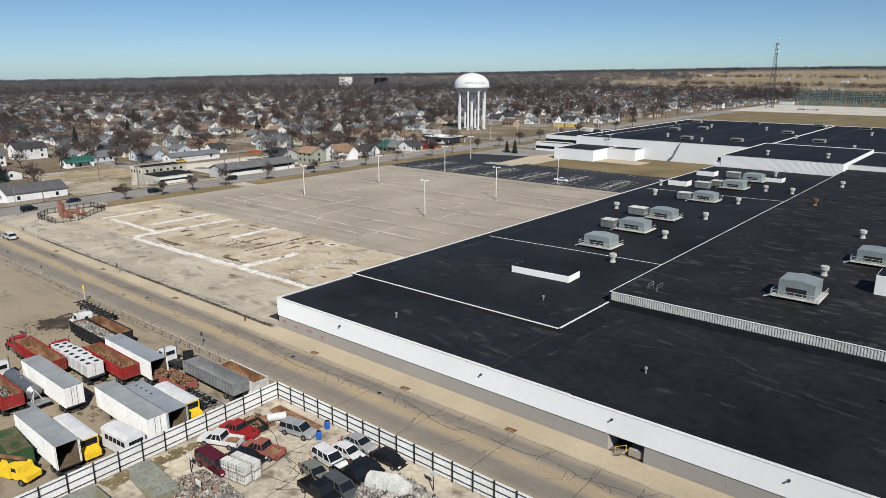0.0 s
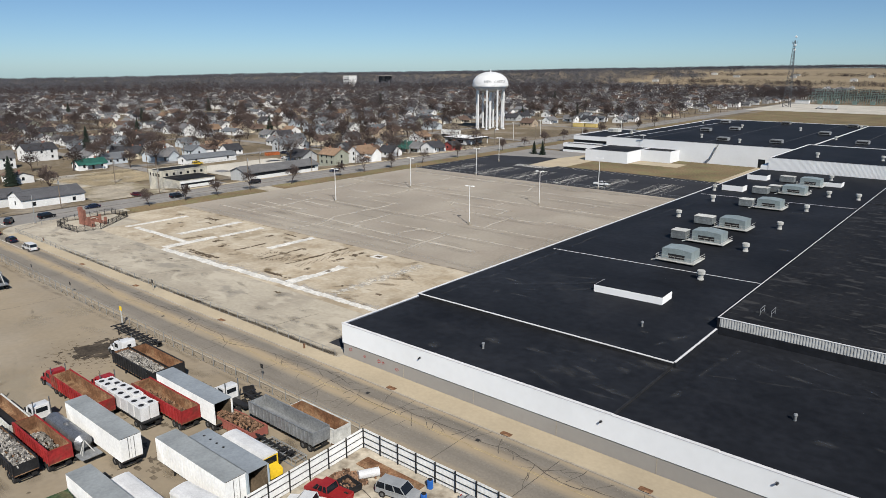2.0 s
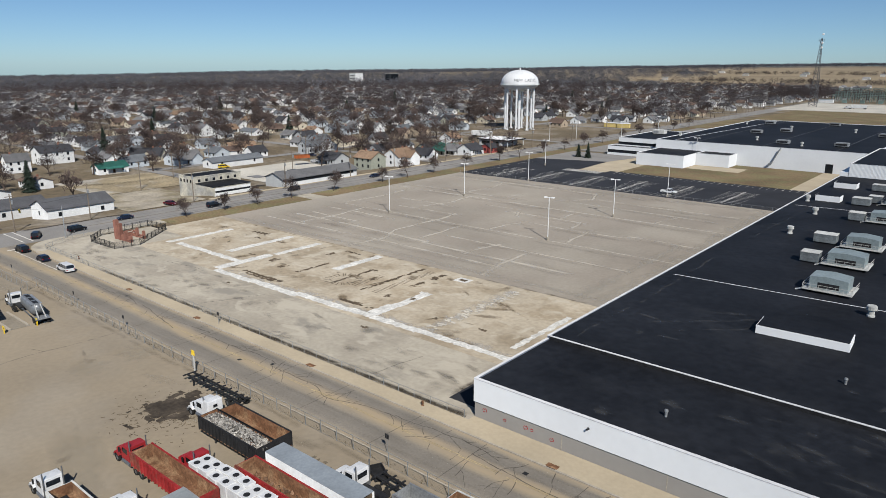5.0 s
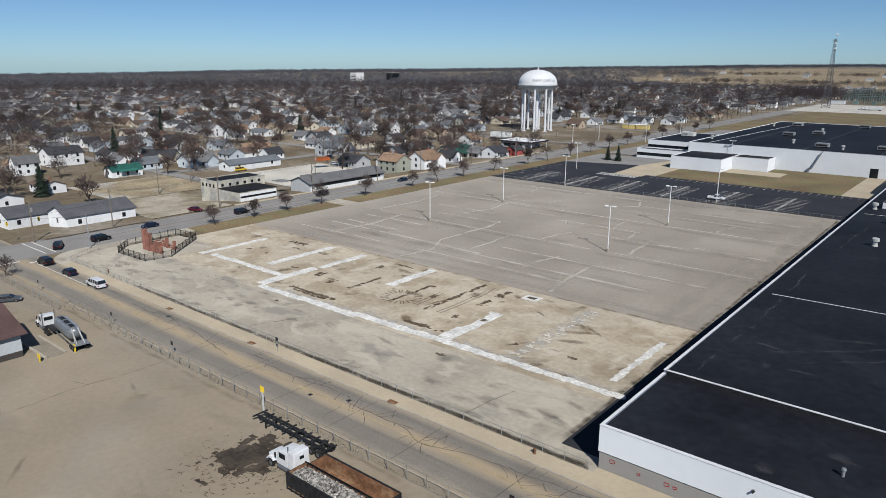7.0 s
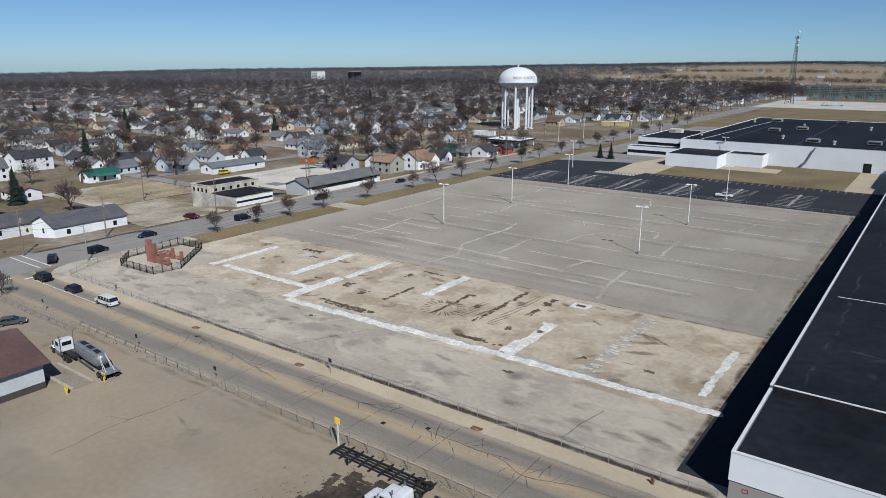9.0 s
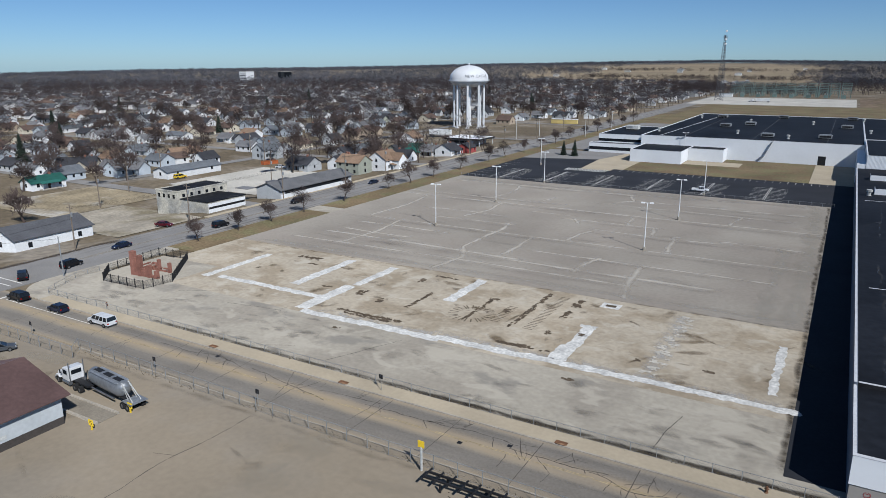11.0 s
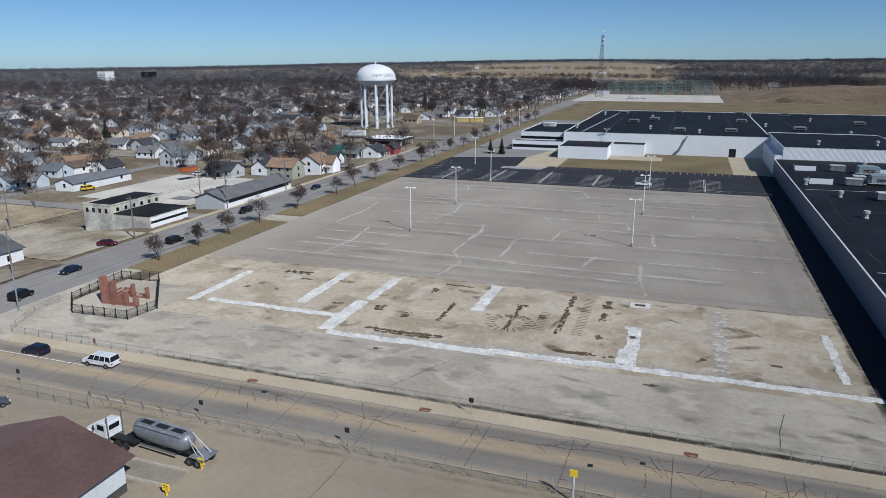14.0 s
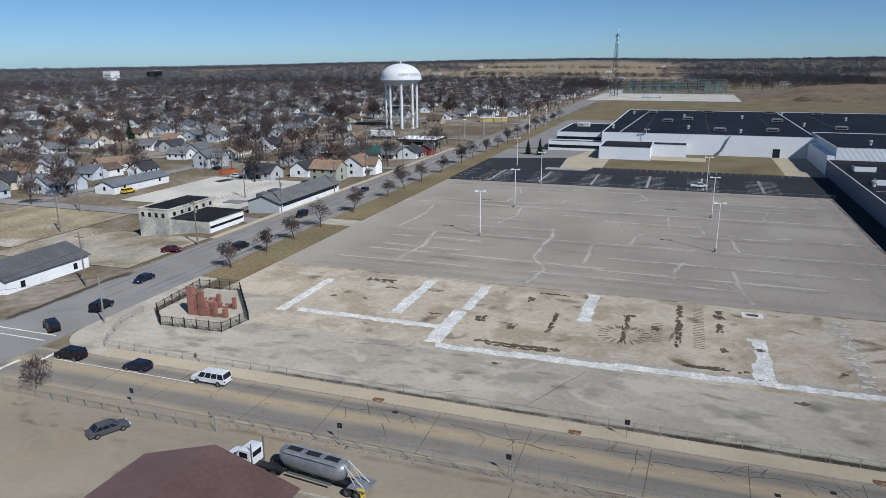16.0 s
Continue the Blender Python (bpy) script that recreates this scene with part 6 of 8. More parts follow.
def grey_tanker(m):
    u = thing("tank_trailer", m, "dull grey cylindrical tank trailer", "trailer")
    trailer_base(u, 9.5)
    part("tank", Shape().bar((-4.2, 0, 2.1), (4.2, 0, 2.1), 1.05, n=24).bar((4.2, 0, 2.1), (4.7, 0, 2.1), 1.05, 0.5, n=24).bar((-4.7, 0, 2.1), (-4.2, 0, 2.1), 0.5, 1.05, n=24), STEEL, u, smooth=False)
    part("hatch", Shape().lathe([(0.35, 3.05), (0.35, 3.3), (0.3, 3.35)], 12), STEEL, u)
    g = Shape()
    for x in (-4.9, -5.5):
        g.bar((x, -0.7, 1.1), (-4.6, 0, 2.6), 0.06, n=6).bar((x, 0.7, 1.1), (-4.6, 0, 2.6), 0.06, n=6)
    part("frame", g, FADED, u)
    part("deck", boxed(-6.5, -1.2, 1.0, -4.6, 1.2, 1.12), GALV, u)


grey_tanker(pose(-103.4, 31.1, Z, 0, 0, B))

# flatbed of white crates
fb = thing("flatbed_trailer", pose(-106.2, 39.8, Z, 0, 0, B), "flatbed trailer stacked with white appliance cabinets", "trailer")
trailer_base(fb, 13.6)
part("deck", boxed(-6.8, -1.27, 1.2, 6.8, 1.27, 1.35), BLACK, fb)
for i in range(7):
    for s in (-1, 1):
        c = thing("appliance_cabinet", pose(-106.2 - 5.6 + i * 1.85, 39.8 + s * 0.62, Z + 1.35, 0, 0, rs.uniform(-4, 4)), "white metal fan cabinet on a flatbed trailer", "cabinet", "white cabinets")
        hh = rs.uniform(1.7, 2.1)
        part("casing", boxed(-0.82, -0.58, 0, 0.82, 0.58, hh), P_WHITE, c)
        part("fan_grille", Shape().lathe([(0.36, hh), (0.36, hh + 0.03)], 14), BLACK, c)
        part("lid", boxed(-0.86, -0.62, hh - 0.06, 0.86, 0.62, hh - 0.005), P_TRAILER_WHITE, c)


def skeleton_chassis(m, L, label):
    u = thing("chassis_trailer", m, label, "trailer", "bare chassis")
    for s in (-1, 1):
        part("rail", boxed(-L / 2, s * 0.5 - 0.08, 0.95, L / 2, s * 0.5 + 0.08, 1.2), BLACK, u)
    for i in range(int(L / 1.5) + 1):
        part("cross_member", boxed(-L / 2 + i * 1.5, -1.15, 0.98, -L / 2 + i * 1.5 + 0.18, 1.15, 1.14), BLACK, u)
    for x in (0.9, 2.2):
        for s in (-1, 1):
            add_wheel(u, -L / 2 + x, s * 0.95, 0.5, 0.55)
    for s in (-1, 1):
        part("landing_leg", boxed(L / 2 - 2.2, s * 0.8 - 0.08, 0.0, L / 2 - 2.0, s * 0.8 + 0.08, 1.0), BLACK, u)


skeleton_chassis(pose(-130.5, 53.2, Z, 0, 0, B), 13.5, "bare black container chassis along the fence")
skeleton_chassis(pose(-92.6, 52.4, Z, 0, 0, B - 4), 9.0, "bare black chassis beside the open trailers")
skeleton_chassis(pose(-84.0, 46.0, Z, 0, 0, B), 9.0, "bare chassis frame between trailers")


def bus(m, paint, label, L=9.0, white=False):
    u = thing("bus", m, label, "bus", "old buses")
    e = L / 2
    part("body", boxed(-e, -1.2, 0.5, e - 1.2, 1.2, 2.75), paint, u)
    part("roof", Shape().extrude([(-1.22, 2.75), (1.22, 2.75), (1.05, 3.0), (0.6, 3.12), (-0.6, 3.12), (-1.05, 3.0)], -e - 0.02, e - 1.15, "x"), P_WHITE, u, "rounded white roof")
    part("hood", Shape().extrude([(e - 1.2, 0.6), (e, 0.6), (e, 1.35), (e - 0.2, 1.55), (e - 1.2, 1.75)], -0.95, 0.95, "y"), paint, u, bevel=0.12)
    for s in (-1, 1):
        n = int((L - 2) / 0.85)
        for i in range(n):
            part("window", boxed(-e + 0.5 + i * 0.85, s * 1.2 - 0.015, 1.75, -e + 1.2 + i * 0.85, s * 1.2 + 0.015, 2.4), GLASS, u)
    part("windscreen", boxed(e - 1.21, -1.0, 1.8, e - 1.17, 1.0, 2.6), GLASS, u)
    part("rear_window", boxed(-e - 0.02, -0.9, 1.8, -e + 0.02, 0.9, 2.45), GLASS, u)
    for x in (-e + 2.2, e - 0.9):
        for s in (-1, 1):
            add_wheel(u, x, s * 1.05, 0.46, 0.3)


bus(pose(-82.0, 42.8, Z, 0, 0, 0), YELLOW, "yellow school bus with a white roof")
bus(pose(-83.0, 30.0, Z, 0, 0, 0), YELLOW, "old yellow school bus with a white roof")
bus(pose(-78.8, 33.4, Z, 0, 0, B + 6), P_WHITE, "small white shuttle bus", 6.6)

tagged(part("scrap_heap", heap(-66.5, -59, 31.7, 37.0, 0.1, 1.7, 900, rs, (0.12, 0.5)), SCRAP_RUST), "rusty pieces over the scrap heap", "scrap heap", kind="stuff")
cont = thing("container", pose(-86.6, 24.1, Z, 0, 0, -4), "dark green ribbed steel container, its open top closed by a sheet", "container")
part("body", boxed(-3.4, -1.25, 0.15, 3.4, 1.25, 2.6), P_GREEN, cont)
# Added sheet: dark blotches stand for the open top's shaded inside and clutter.
part("roof", boxed(-3.35, -1.2, 2.604, 3.35, 1.2, 2.63), mat("container_top_sheet", (0.10, 0.095, 0.05), 0.9, coarse=(0.6, 0.35), fine=(3, 0.3), tint=((0.035, 0.07, 0.03), 0.5, 0.5)), cont, "blotchy sheet standing in for the open top and its debris")
for i in range(17):
    part("rib", boxed(-3.32 + i * 0.4, -1.31, 0.25, -3.14 + i * 0.4, 1.31, 2.56), P_GREEN, cont)
for x in (-3.42, 3.3):
    for y in (-1.34, 1.22):
        part("corner_post", boxed(x, y, 0.1, x + 0.12, y + 0.12, 2.66), P_GREEN, cont)
truck = thing("bucket_truck", pose(-82.5, 22.6, Z, 0, 0, 20), "old yellow utility truck with a folded boom", "truck")
part("body", boxed(-2.8, -1.1, 0.6, 1.0, 1.1, 1.5), YELLOW, truck, bevel=0.08)
part("cab", Shape().extrude([(1.0, 0.6), (3.4, 0.6), (3.4, 1.3), (2.4, 1.5), (2.1, 2.2), (1.0, 2.2)], -1.0, 1.0, "y"), YELLOW, truck, bevel=0.12)
part("windscreen", boxed(1.2, -1.02, 1.6, 1.9, 1.02, 2.05), GLASS, truck)
part("boom", Shape().bar((-2.6, 0, 2.3), (2.0, 0.2, 2.7), 0.22, n=6).bar((-2.2, 0, 1.4), (-2.4, 0, 2.4), 0.3, n=6), RUST, truck)
for x in (-1.8, 2.5):
    for s in (-1, 1):
        add_wheel(truck, x, s * 0.95, 0.45, 0.3)


# ---- silver bulk tanker and brown shed ----
tractor(pose(-189.9, 48.6, Z, 0, 0, 174), P_WHITE, "white day-cab tractor coupled to a bulk tanker", True)
bt = thing("bulk_tanker", pose(-184.9, 49.1, Z, 0, 0, 174), "silver pneumatic bulk tank trailer with ladder and rear deck", "trailer")
n = 20
prof = [(-4.3, 0.35, 2.5), (-3.9, 0.95, 2.3), (-3.2, 1.12, 2.1), (0, 1.14, 2.05), (3.2, 1.12, 2.1), (3.9, 0.95, 2.3), (4.3, 0.35, 2.5)]
g = Shape()
for x, r, z in prof:
    g.v += [(x, r * math.cos(2 * math.pi * i / n), z + r * 1.02 * math.sin(2 * math.pi * i / n)) for i in range(n)]
for k in range(len(prof) - 1):
    g.f += [(k * n + i, k * n + (i + 1) % n, (k + 1) * n + (i + 1) % n, (k + 1) * n + i) for i in range(n)]
g.f += [tuple(range(n)), tuple(range((len(prof) - 1) * n, len(prof) * n))]
part("tank", g, mat("dull_tank_metal", (0.36, 0.37, 0.375), 0.45, metal=0.55, coarse=(0.6, 0.15), fine=(3, 0.12)), bt, smooth=True)
for x in (-2.4, 0.0, 2.4):
    part("hatch", Shape().box(x - 0.85, -0.35, 3.13, x + 0.85, 0.35, 3.24), BLACK, bt)
    part("hopper", Shape().lathe([(0.2, 0.55), (0.9, 1.4)], 12, x, 0), STEEL, bt)
part("catwalk", boxed(-3.4, -0.95, 3.05, 3.4, -0.6, 3.1).box(-3.4, 0.6, 3.05, 3.4, 0.95, 3.1), GALV, bt)
part("chassis", boxed(-6.7, -0.55, 0.95, 5.0, 0.55, 1.12), BLACK, bt)
part("deck", boxed(-7.0, -1.2, 1.12, -4.8, 1.2, 1.22), GALV, bt)
g = Shape()
for s in (-1, 1):
    g.bar((-6.4, s * 0.6, 1.2), (-4.0, s * 0.45, 3.2), 0.07, n=6).bar((-5.4, s * 0.6, 1.2), (-4.0, s * 0.45, 3.2), 0.05, n=6)
part("brace", g, FADED, bt)
for x in (-5.9, -4.7):
    for s in (-1, 1):
        add_wheel(bt, x, s * 0.95, 0.5, 0.55)
part("fender", boxed(-6.9, -1.25, 1.05, -6.6, 1.25, 1.1), STEEL, bt)
part("hose_rack", Shape().bar((-2.8, 1.1, 0.9), (2.8, 1.1, 0.9), 0.12, n=8).bar((-2.8, -1.1, 0.9), (2.8, -1.1, 0.9), 0.12, n=8), STEEL, bt)

shed = thing("metal_shed", pose(0, 0, 0.06), "pale grey metal shed with a brown ribbed roof", "shed")
BROWN = mat("brown_metal_roof", (0.118, 0.073, 0.065), 0.6, coarse=(0.15, 0.15), fine=(2, 0.12))
SX0, SX1, SY0, SY1, EA, RI = -200.4, -183.4, 13.0, 41.5, 4.0, 6.7
SXM = (SX0 + SX1) / 2
DOOR_BROWN = mat("dark_brown_metal", (0.075, 0.064, 0.056), 0.6)
SIDING = mat("pale_metal_siding", (0.50, 0.52, 0.52), 0.6, coarse=(0.3, 0.06), fine=(2, 0.06))
for x in (SX1 - 0.25, SX0):
    part("wall", boxed(x, SY0, 1.0, x + 0.25, SY1, EA), SIDING, shed)
for x in (SX1 - 0.22, SX0 - 0.03):
    part("base_panel", boxed(x, SY0, 0, x + 0.25, SY1, 1.0), DOOR_BROWN, shed, "dark brown lower panel")
part("end_wall", Shape().extrude([(SX0 + 0.25, 0), (SX1 - 0.25, 0), (SX1 - 0.25, EA), (SXM, RI - 0.2), (SX0 + 0.25, EA)], SY1 - 0.25, SY1, "y"), GREY_WALL, shed)
part("end_wall", Shape().extrude([(SX0 + 0.25, 0), (SX1 - 0.25, 0), (SX1 - 0.25, EA), (SXM, RI - 0.2), (SX0 + 0.25, EA)], SY0, SY0 + 0.25, "y"), GREY_WALL, shed)
part("roof", Shape().extrude([(SX0 - 0.7, EA - 0.15), (SXM, RI), (SX1 + 0.9, EA - 0.2), (SX1 + 0.9, EA - 0.05), (SXM, RI + 0.16), (SX0 - 0.7, EA)], SY0 - 0.6, SY1 + 0.8, "y"), BROWN, shed)
part("door", boxed(SX1 - 0.02, 28.0, 0.05, SX1 + 0.06, 33.2, 3.4), DOOR_BROWN, shed, "wide dark brown sliding door")
part("sign", boxed(SX1 + 0.06, 33.6, 1.4, SX1 + 0.1, 34.6, 1.9), FADED, shed)
for x, y in ((-178.9, 42.2), (-178.6, 47.4)):
    s = thing("yard_sign", pose(x, y, 0.06), "small yellow warning sign on a short post", "sign", "yellow yard signs")
    part("post", boxed(-0.08, -0.08, 0, 0.08, 0.08, 1.0), YELLOW, s)
    part("plate", boxed(-0.45, -0.06, 0.6, 0.45, 0.0, 1.4), YELLOW, s)
    part("marks", boxed(-0.3, -0.068, 1.15, 0.3, -0.062, 1.22).box(-0.3, -0.068, 0.95, 0.3, -0.062, 1.02).box(-0.2, -0.068, 0.75, 0.2, -0.062, 0.82), BLACK, s, "dark bars of unreadable writing")
yp = thing("marker_post", pose(-139.0, 54.9, 0.06), "tall cream post with a yellow sign", "post")
part("post", Shape().bar((0, 0, 0), (0, 0, 3.0), 0.13, n=8), FADED, yp)
part("plate", boxed(-0.4, -0.08, 2.9, 0.4, 0.0, 3.7), YELLOW, yp)
g = Shape()
for y in (43.2, 46.2):
    g.box(-190, y, 0.06, -179.6, y + 0.3, 0.36)
structure("weighbridge", g, KERB, "low pale weighbridge kerbs beside the shed", "weighbridge")
structure("weighbridge_deck", boxed(-196, 43.5, 0.06, -179.6, 46.2, 0.14), mat("dusty_deck", (0.23, 0.20, 0.155), 0.85), "dusty weighbridge deck", "weighbridge")
g = Shape()
for i in range(150):
    a_, r_ = rs.uniform(0, 6.3), abs(rs.gauss(0, 1.0))
    q = ragged(-131.3 + 2.1 * r_ * math.cos(a_), 47.6 + 2.6 * r_ * math.sin(a_), rs.uniform(0.4, 1.9), rs.uniform(0.4, 1.9), 0.062 + 0.0005 * i, 0.22, rs, 0.5)
    g.add(q.v, q.f)
structure("oil_stain", g, mat("oily_black_dirt", (0.06, 0.048, 0.036), 0.9, coarse=(0.4, 0.4), fine=(2, 0.3)), "dark oily stain on the dirt", "stain")
g = Shape()
for i in range(420):
    x, y = -130 + rs.gauss(0, 3.6), 45.5 + rs.gauss(0, 3.0)
    a, l = rs.uniform(0, 6.3), rs.uniform(0.1, 0.6)
    g.box(0, -0.03, 0, l, 0.06, 0.01, m=pose(x, y, 0.08, 0, 0, math.degrees(a)))
tagged(part("yard_debris", g, DARK_DIRT), "loose dark debris round the oil stain", "debris", kind="stuff")
for x, y in ((-165.5, 56.9), (-101.0, 57.8), (-186, 57.0), (-216, 56.3), (-154, 68.6)):
    s = thing("street_sign", pose(x, y, 0.05), "small sign on a thin steel post", "street sign", "street signs")
    part("post", Shape().bar((0, 0, 0), (0, 0, 2.4), 0.035, n=5), GALV, s)
    part("plate", boxed(-0.3, -0.03, 1.8, 0.3, 0.0, 2.45), BLACK, s)

# ---- scrap yard inside the white fence ----
yard_cars = ((-65.1, 49.6, 12, "suv", P_SILVER, "dented silver off-road car with an open door"), (-56.9, 47.7, -4, "suv", P_WHITE, "white pickup-fronted car in the scrap yard"),
             (-56.5, 50.2, 0, "sedan", P_WHITE, "white sedan in the scrap yard"), (-56.9, 52.5, 0, "sedan", P_SILVER, "pale silver sedan by the panel fence"),
             (-51.7, 52.3, 0, "sedan", P_BLACK, "shiny black sedan by the panel fence"), (-52.0, 49.4, -2, "sedan", P_BLACK, "black sedan with a red lamp"),
             (-52.3, 47.4, -4, "pickup", P_BLACK, "black pickup in the scrap yard"), (-56.2, 44.9, -10, "sedan", P_GREENISH, "dull grey-green sedan in a row"),
             (-52.9, 42.8, -4, "pickup", P_BLACK, "dark pickup with an open bed"), (-51.4, 44.6, -5, "suv", P_GREY, "dark grey car in a row of wrecks"),
             (-70.6, 41.9, 205, "pickup", P_WHITE, "white flatbed pickup with a rusty load"), (-66.4, 38.4, 0, "van", P_MAROON, "maroon passenger van with stripes"),
             (-70.9, 44.7, 187, "pickup", P_RED, "red pickup standing among wrecks"), (-64.7, 43.9, 194, "pickup", P_FADED_RED, "faded red pickup wreck without glass"), (-64.9, 41.7, 18, "sedan", P_BLACK, "crumpled black car among wrecks"))
for x, y, a, st, pt, lab in yard_cars:
    car(pose(x, y, Z, 0, 0, a), st, pt, lab, "wrecked cars")
for x, y in ((-63.5, 53.0), (-62.3, 50.6)):
    b = thing("plastic_barrel", pose(x, y, Z), "bright blue plastic barrel", "barrel", "blue barrels")
    part("drum", Shape().lathe([(0.3, 0), (0.36, 0.1), (0.36, 1.0), (0.3, 1.1)], 14), car_paint("blue_plastic", (0.02, 0.12, 0.42), 0.5), b)
    part("lid", Shape().lathe([(0.28, 1.1), (0.28, 1.13)], 14), BLACK, b)
pt_ = thing("propane_tank", pose(-70.0, 49.9, Z, 0, 0, 60), "white horizontal gas tank on feet", "tank")
part("tank", Shape().bar((-1.2, 0, 0.75), (1.2, 0, 0.75), 0.5, n=16), P_WHITE, pt_)
part("foot", boxed(-0.8, -0.3, 0, -0.6, 0.3, 0.4).box(0.6, -0.3, 0, 0.8, 0.3, 0.4), RUST, pt_)
pk = thing("truck_bed", pose(-70.2, 46.9, Z, 0, 0, -5), "loose black pickup bed on the ground", "truck bed")
part("floor", boxed(-1.3, -0.95, 0.3, 1.3, 0.95, 0.45), BLACK, pk)
part("rim", boxed(-1.3, -0.95, 0.45, 1.3, -0.8, 1.0).box(-1.3, 0.8, 0.45, 1.3, 0.95, 1.0).box(1.15, -0.8, 0.45, 1.3, 0.8, 1.0).box(-1.3, -0.8, 0.45, -1.15, 0.8, 1.0), BLACK, pk)
structure("rust_plate", boxed(-73.3, 51.0, 0.064, -64.2, 52.9, 0.2), RUST, "long rust-brown steel plate along the fence", "steel plate")
for i in range(3):
    for j in range(2):
        for k in range(2):
            t = thing("liquid_tote", pose(-63.9 + i * 1.3, 38.6 + j * 1.3 + i * 0.2, Z + k * 1.15, 0, 0, 8), "white caged plastic liquid tote", "tote", "white totes")
            part("bottle", boxed(-0.55, -0.5, 0.15, 0.55, 0.5, 1.08), FADED, t)
            for q in range(5):
                for s in (-0.56, 0.56):
                    part("cage_bar", Shape().bar((-0.6 + q * 0.3, s, 0.1), (-0.6 + q * 0.3, s, 1.1), 0.02, n=4), GALV, t)
            for s in (-0.58, 0.58):
                part("cage_rail", boxed(-0.62, s - 0.02, 0.6, 0.62, s + 0.02, 0.64), GALV, t)
            part("pallet", boxed(-0.6, -0.55, 0, 0.6, 0.55, 0.13), WOOD_POLE, t)
tagged(part("scrap_heap", heap(-67, -58.5, 31.5, 37.2, 0.06, 1.7, 2600, rs, (0.12, 0.5)), SCRAP), "heap of crushed mixed metal scrap", "scrap heap", kind="stuff")
tagged(part("scrap_heap", heap(-50.0, -42.5, 44, 50.5, 0.06, 1.9, 1100, rs, (0.25, 1.0)), SCRAP), "heap of pale crumpled sheet metal", "scrap heap", kind="stuff")
tagged(part("scrap_heap", heap(-73.5, -69.5, 46, 49.5, 0.06, 0.6, 200, rs, (0.2, 0.8)), SCRAP_RUST), "rusty offcuts by the fence", "scrap heap", kind="stuff")
cm = thing("mixer_drum", pose(-46.8, 47.3, Z, 0, 0, 15), "discarded white concrete mixer drum", "mixer drum")
part("drum", Shape().bar((-2.4, 0, 1.7), (0.8, 0, 1.7), 1.0, 1.35, n=20).bar((0.8, 0, 1.7), (2.6, 0, 1.9), 1.35, 0.6, n=20), FADED, cm)
part("cradle", boxed(-2, -0.8, 0, -1.6, 0.8, 1.0).box(1.2, -0.8, 0, 1.6, 0.8, 0.9), RUST, cm)
gb = thing("truck_box", pose(-67.6, 31.6, Z, 0, 0, -6), "old pale grey truck box body", "truck body")
MOSSY = mat("mossy_grey_sheet", (0.24, 0.25, 0.21), 0.8, coarse=(0.4, 0.3), fine=(3, 0.25), tint=((0.16, 0.15, 0.10), 0.4, 0.55))
part("body", boxed(-3.8, -1.25, 0.3, 3.8, 1.25, 1.7), MOSSY, gb)
part("roof", boxed(-3.85, -1.3, 1.7, 3.85, 1.3, 1.8), MOSSY, gb)
lean = thing("lean_to", pose(-70.2, 25.0, Z), "low lean-to with a flat grey roof", "lean-to")
part("roof", boxed(-2.2, -2.0, 1.1, 2.4, 2.2, 1.2), MOSSY, lean)
part("wall", boxed(-2.0, -1.8, 0, 2.2, 2.0, 1.1), MOSSY, lean)
for x, y in ((-67.8, 36.2), (-62.3, 34.0), (-44, 51.5)):
    s = thing("yard_sign", pose(x, y, Z), "faded pale sign board on a post", "sign", "pale yard signs")
    part("post", Shape().bar((0, 0, 0), (0, 0, 2.4), 0.06, n=6), BLACK, s)
    part("plate", boxed(-0.5, -0.05, 1.8, 0.5, 0.0, 2.5), FADED, s)

# Stands for a small sign rack on a post, in open trailer form.
open_trailer(pose(-322, 223, 0, 0, 0, 75), 7.0, mat("orange_steel", (0.42, 0.12, 0.04), 0.6, coarse=(0.5, 0.2), fine=(3, 0.2)), RUST, "orange sign rack by the gravel park, built as a skip", h=2.0, floor=0.6, wheels=False, ribs=True)
settle(car(pose(-311, 219, 0.03, 0, 0, 20), "sedan", P_WHITE, "white sedan parked by a dark-roofed house"), -311, 219)
settle(car(pose(-283.5, 66.5, 0.03, 0, 0, 70), "suv", P_WHITE, "white car parked beside the long white building"), -283.5, 66.5)
settle(car(pose(-330, 233, 0.03, 0, 0, 10), "sedan", P_NAVY, "dark blue car parked on dry grass"), -330, 233)


# ---- town houses ----
def siding(name, c):
    return mat(name, c, 0.75, coarse=(0.4, 0.08), fine=(3, 0.08), rnd=0.08)


def shingle(name, c):
    return mat(name, c, 0.9, coarse=(0.3, 0.15), fine=(3, 0.2), rnd=0.15)


S_WHITE, S_CREAM, S_BLUE, S_GREY, S_GREEN, S_TAN = siding("white_siding", (0.74, 0.74, 0.725)), siding("cream_siding", (0.62, 0.56, 0.44)), siding("pale_blue_siding", (0.50, 0.54, 0.57)), siding("grey_siding", (0.42, 0.43, 0.43)), siding("sage_siding", (0.36, 0.37, 0.30)), siding("tan_siding", (0.42, 0.34, 0.25))
R_GREY, R_DARK, R_BROWN, R_ORANGE, R_GREEN, R_SLATE = shingle("grey_shingles", (0.17, 0.168, 0.168)), shingle("dark_shingles", (0.055, 0.055, 0.06)), shingle("brown_shingles", (0.13, 0.09, 0.07)), shingle("tawny_shingles", (0.26, 0.175, 0.115)), shingle("green_shingles", (0.03, 0.12, 0.095)), shingle("blue_slate_shingles", (0.145, 0.155, 0.165))
R_CHAR = shingle("charcoal_shingles", (0.095, 0.095, 0.10))
DOOR = mat("dark_house_door", (0.09, 0.05, 0.035), 0.6)
CHIMNEY = mat("old_chimney_brick", (0.24, 0.12, 0.085), 0.9)


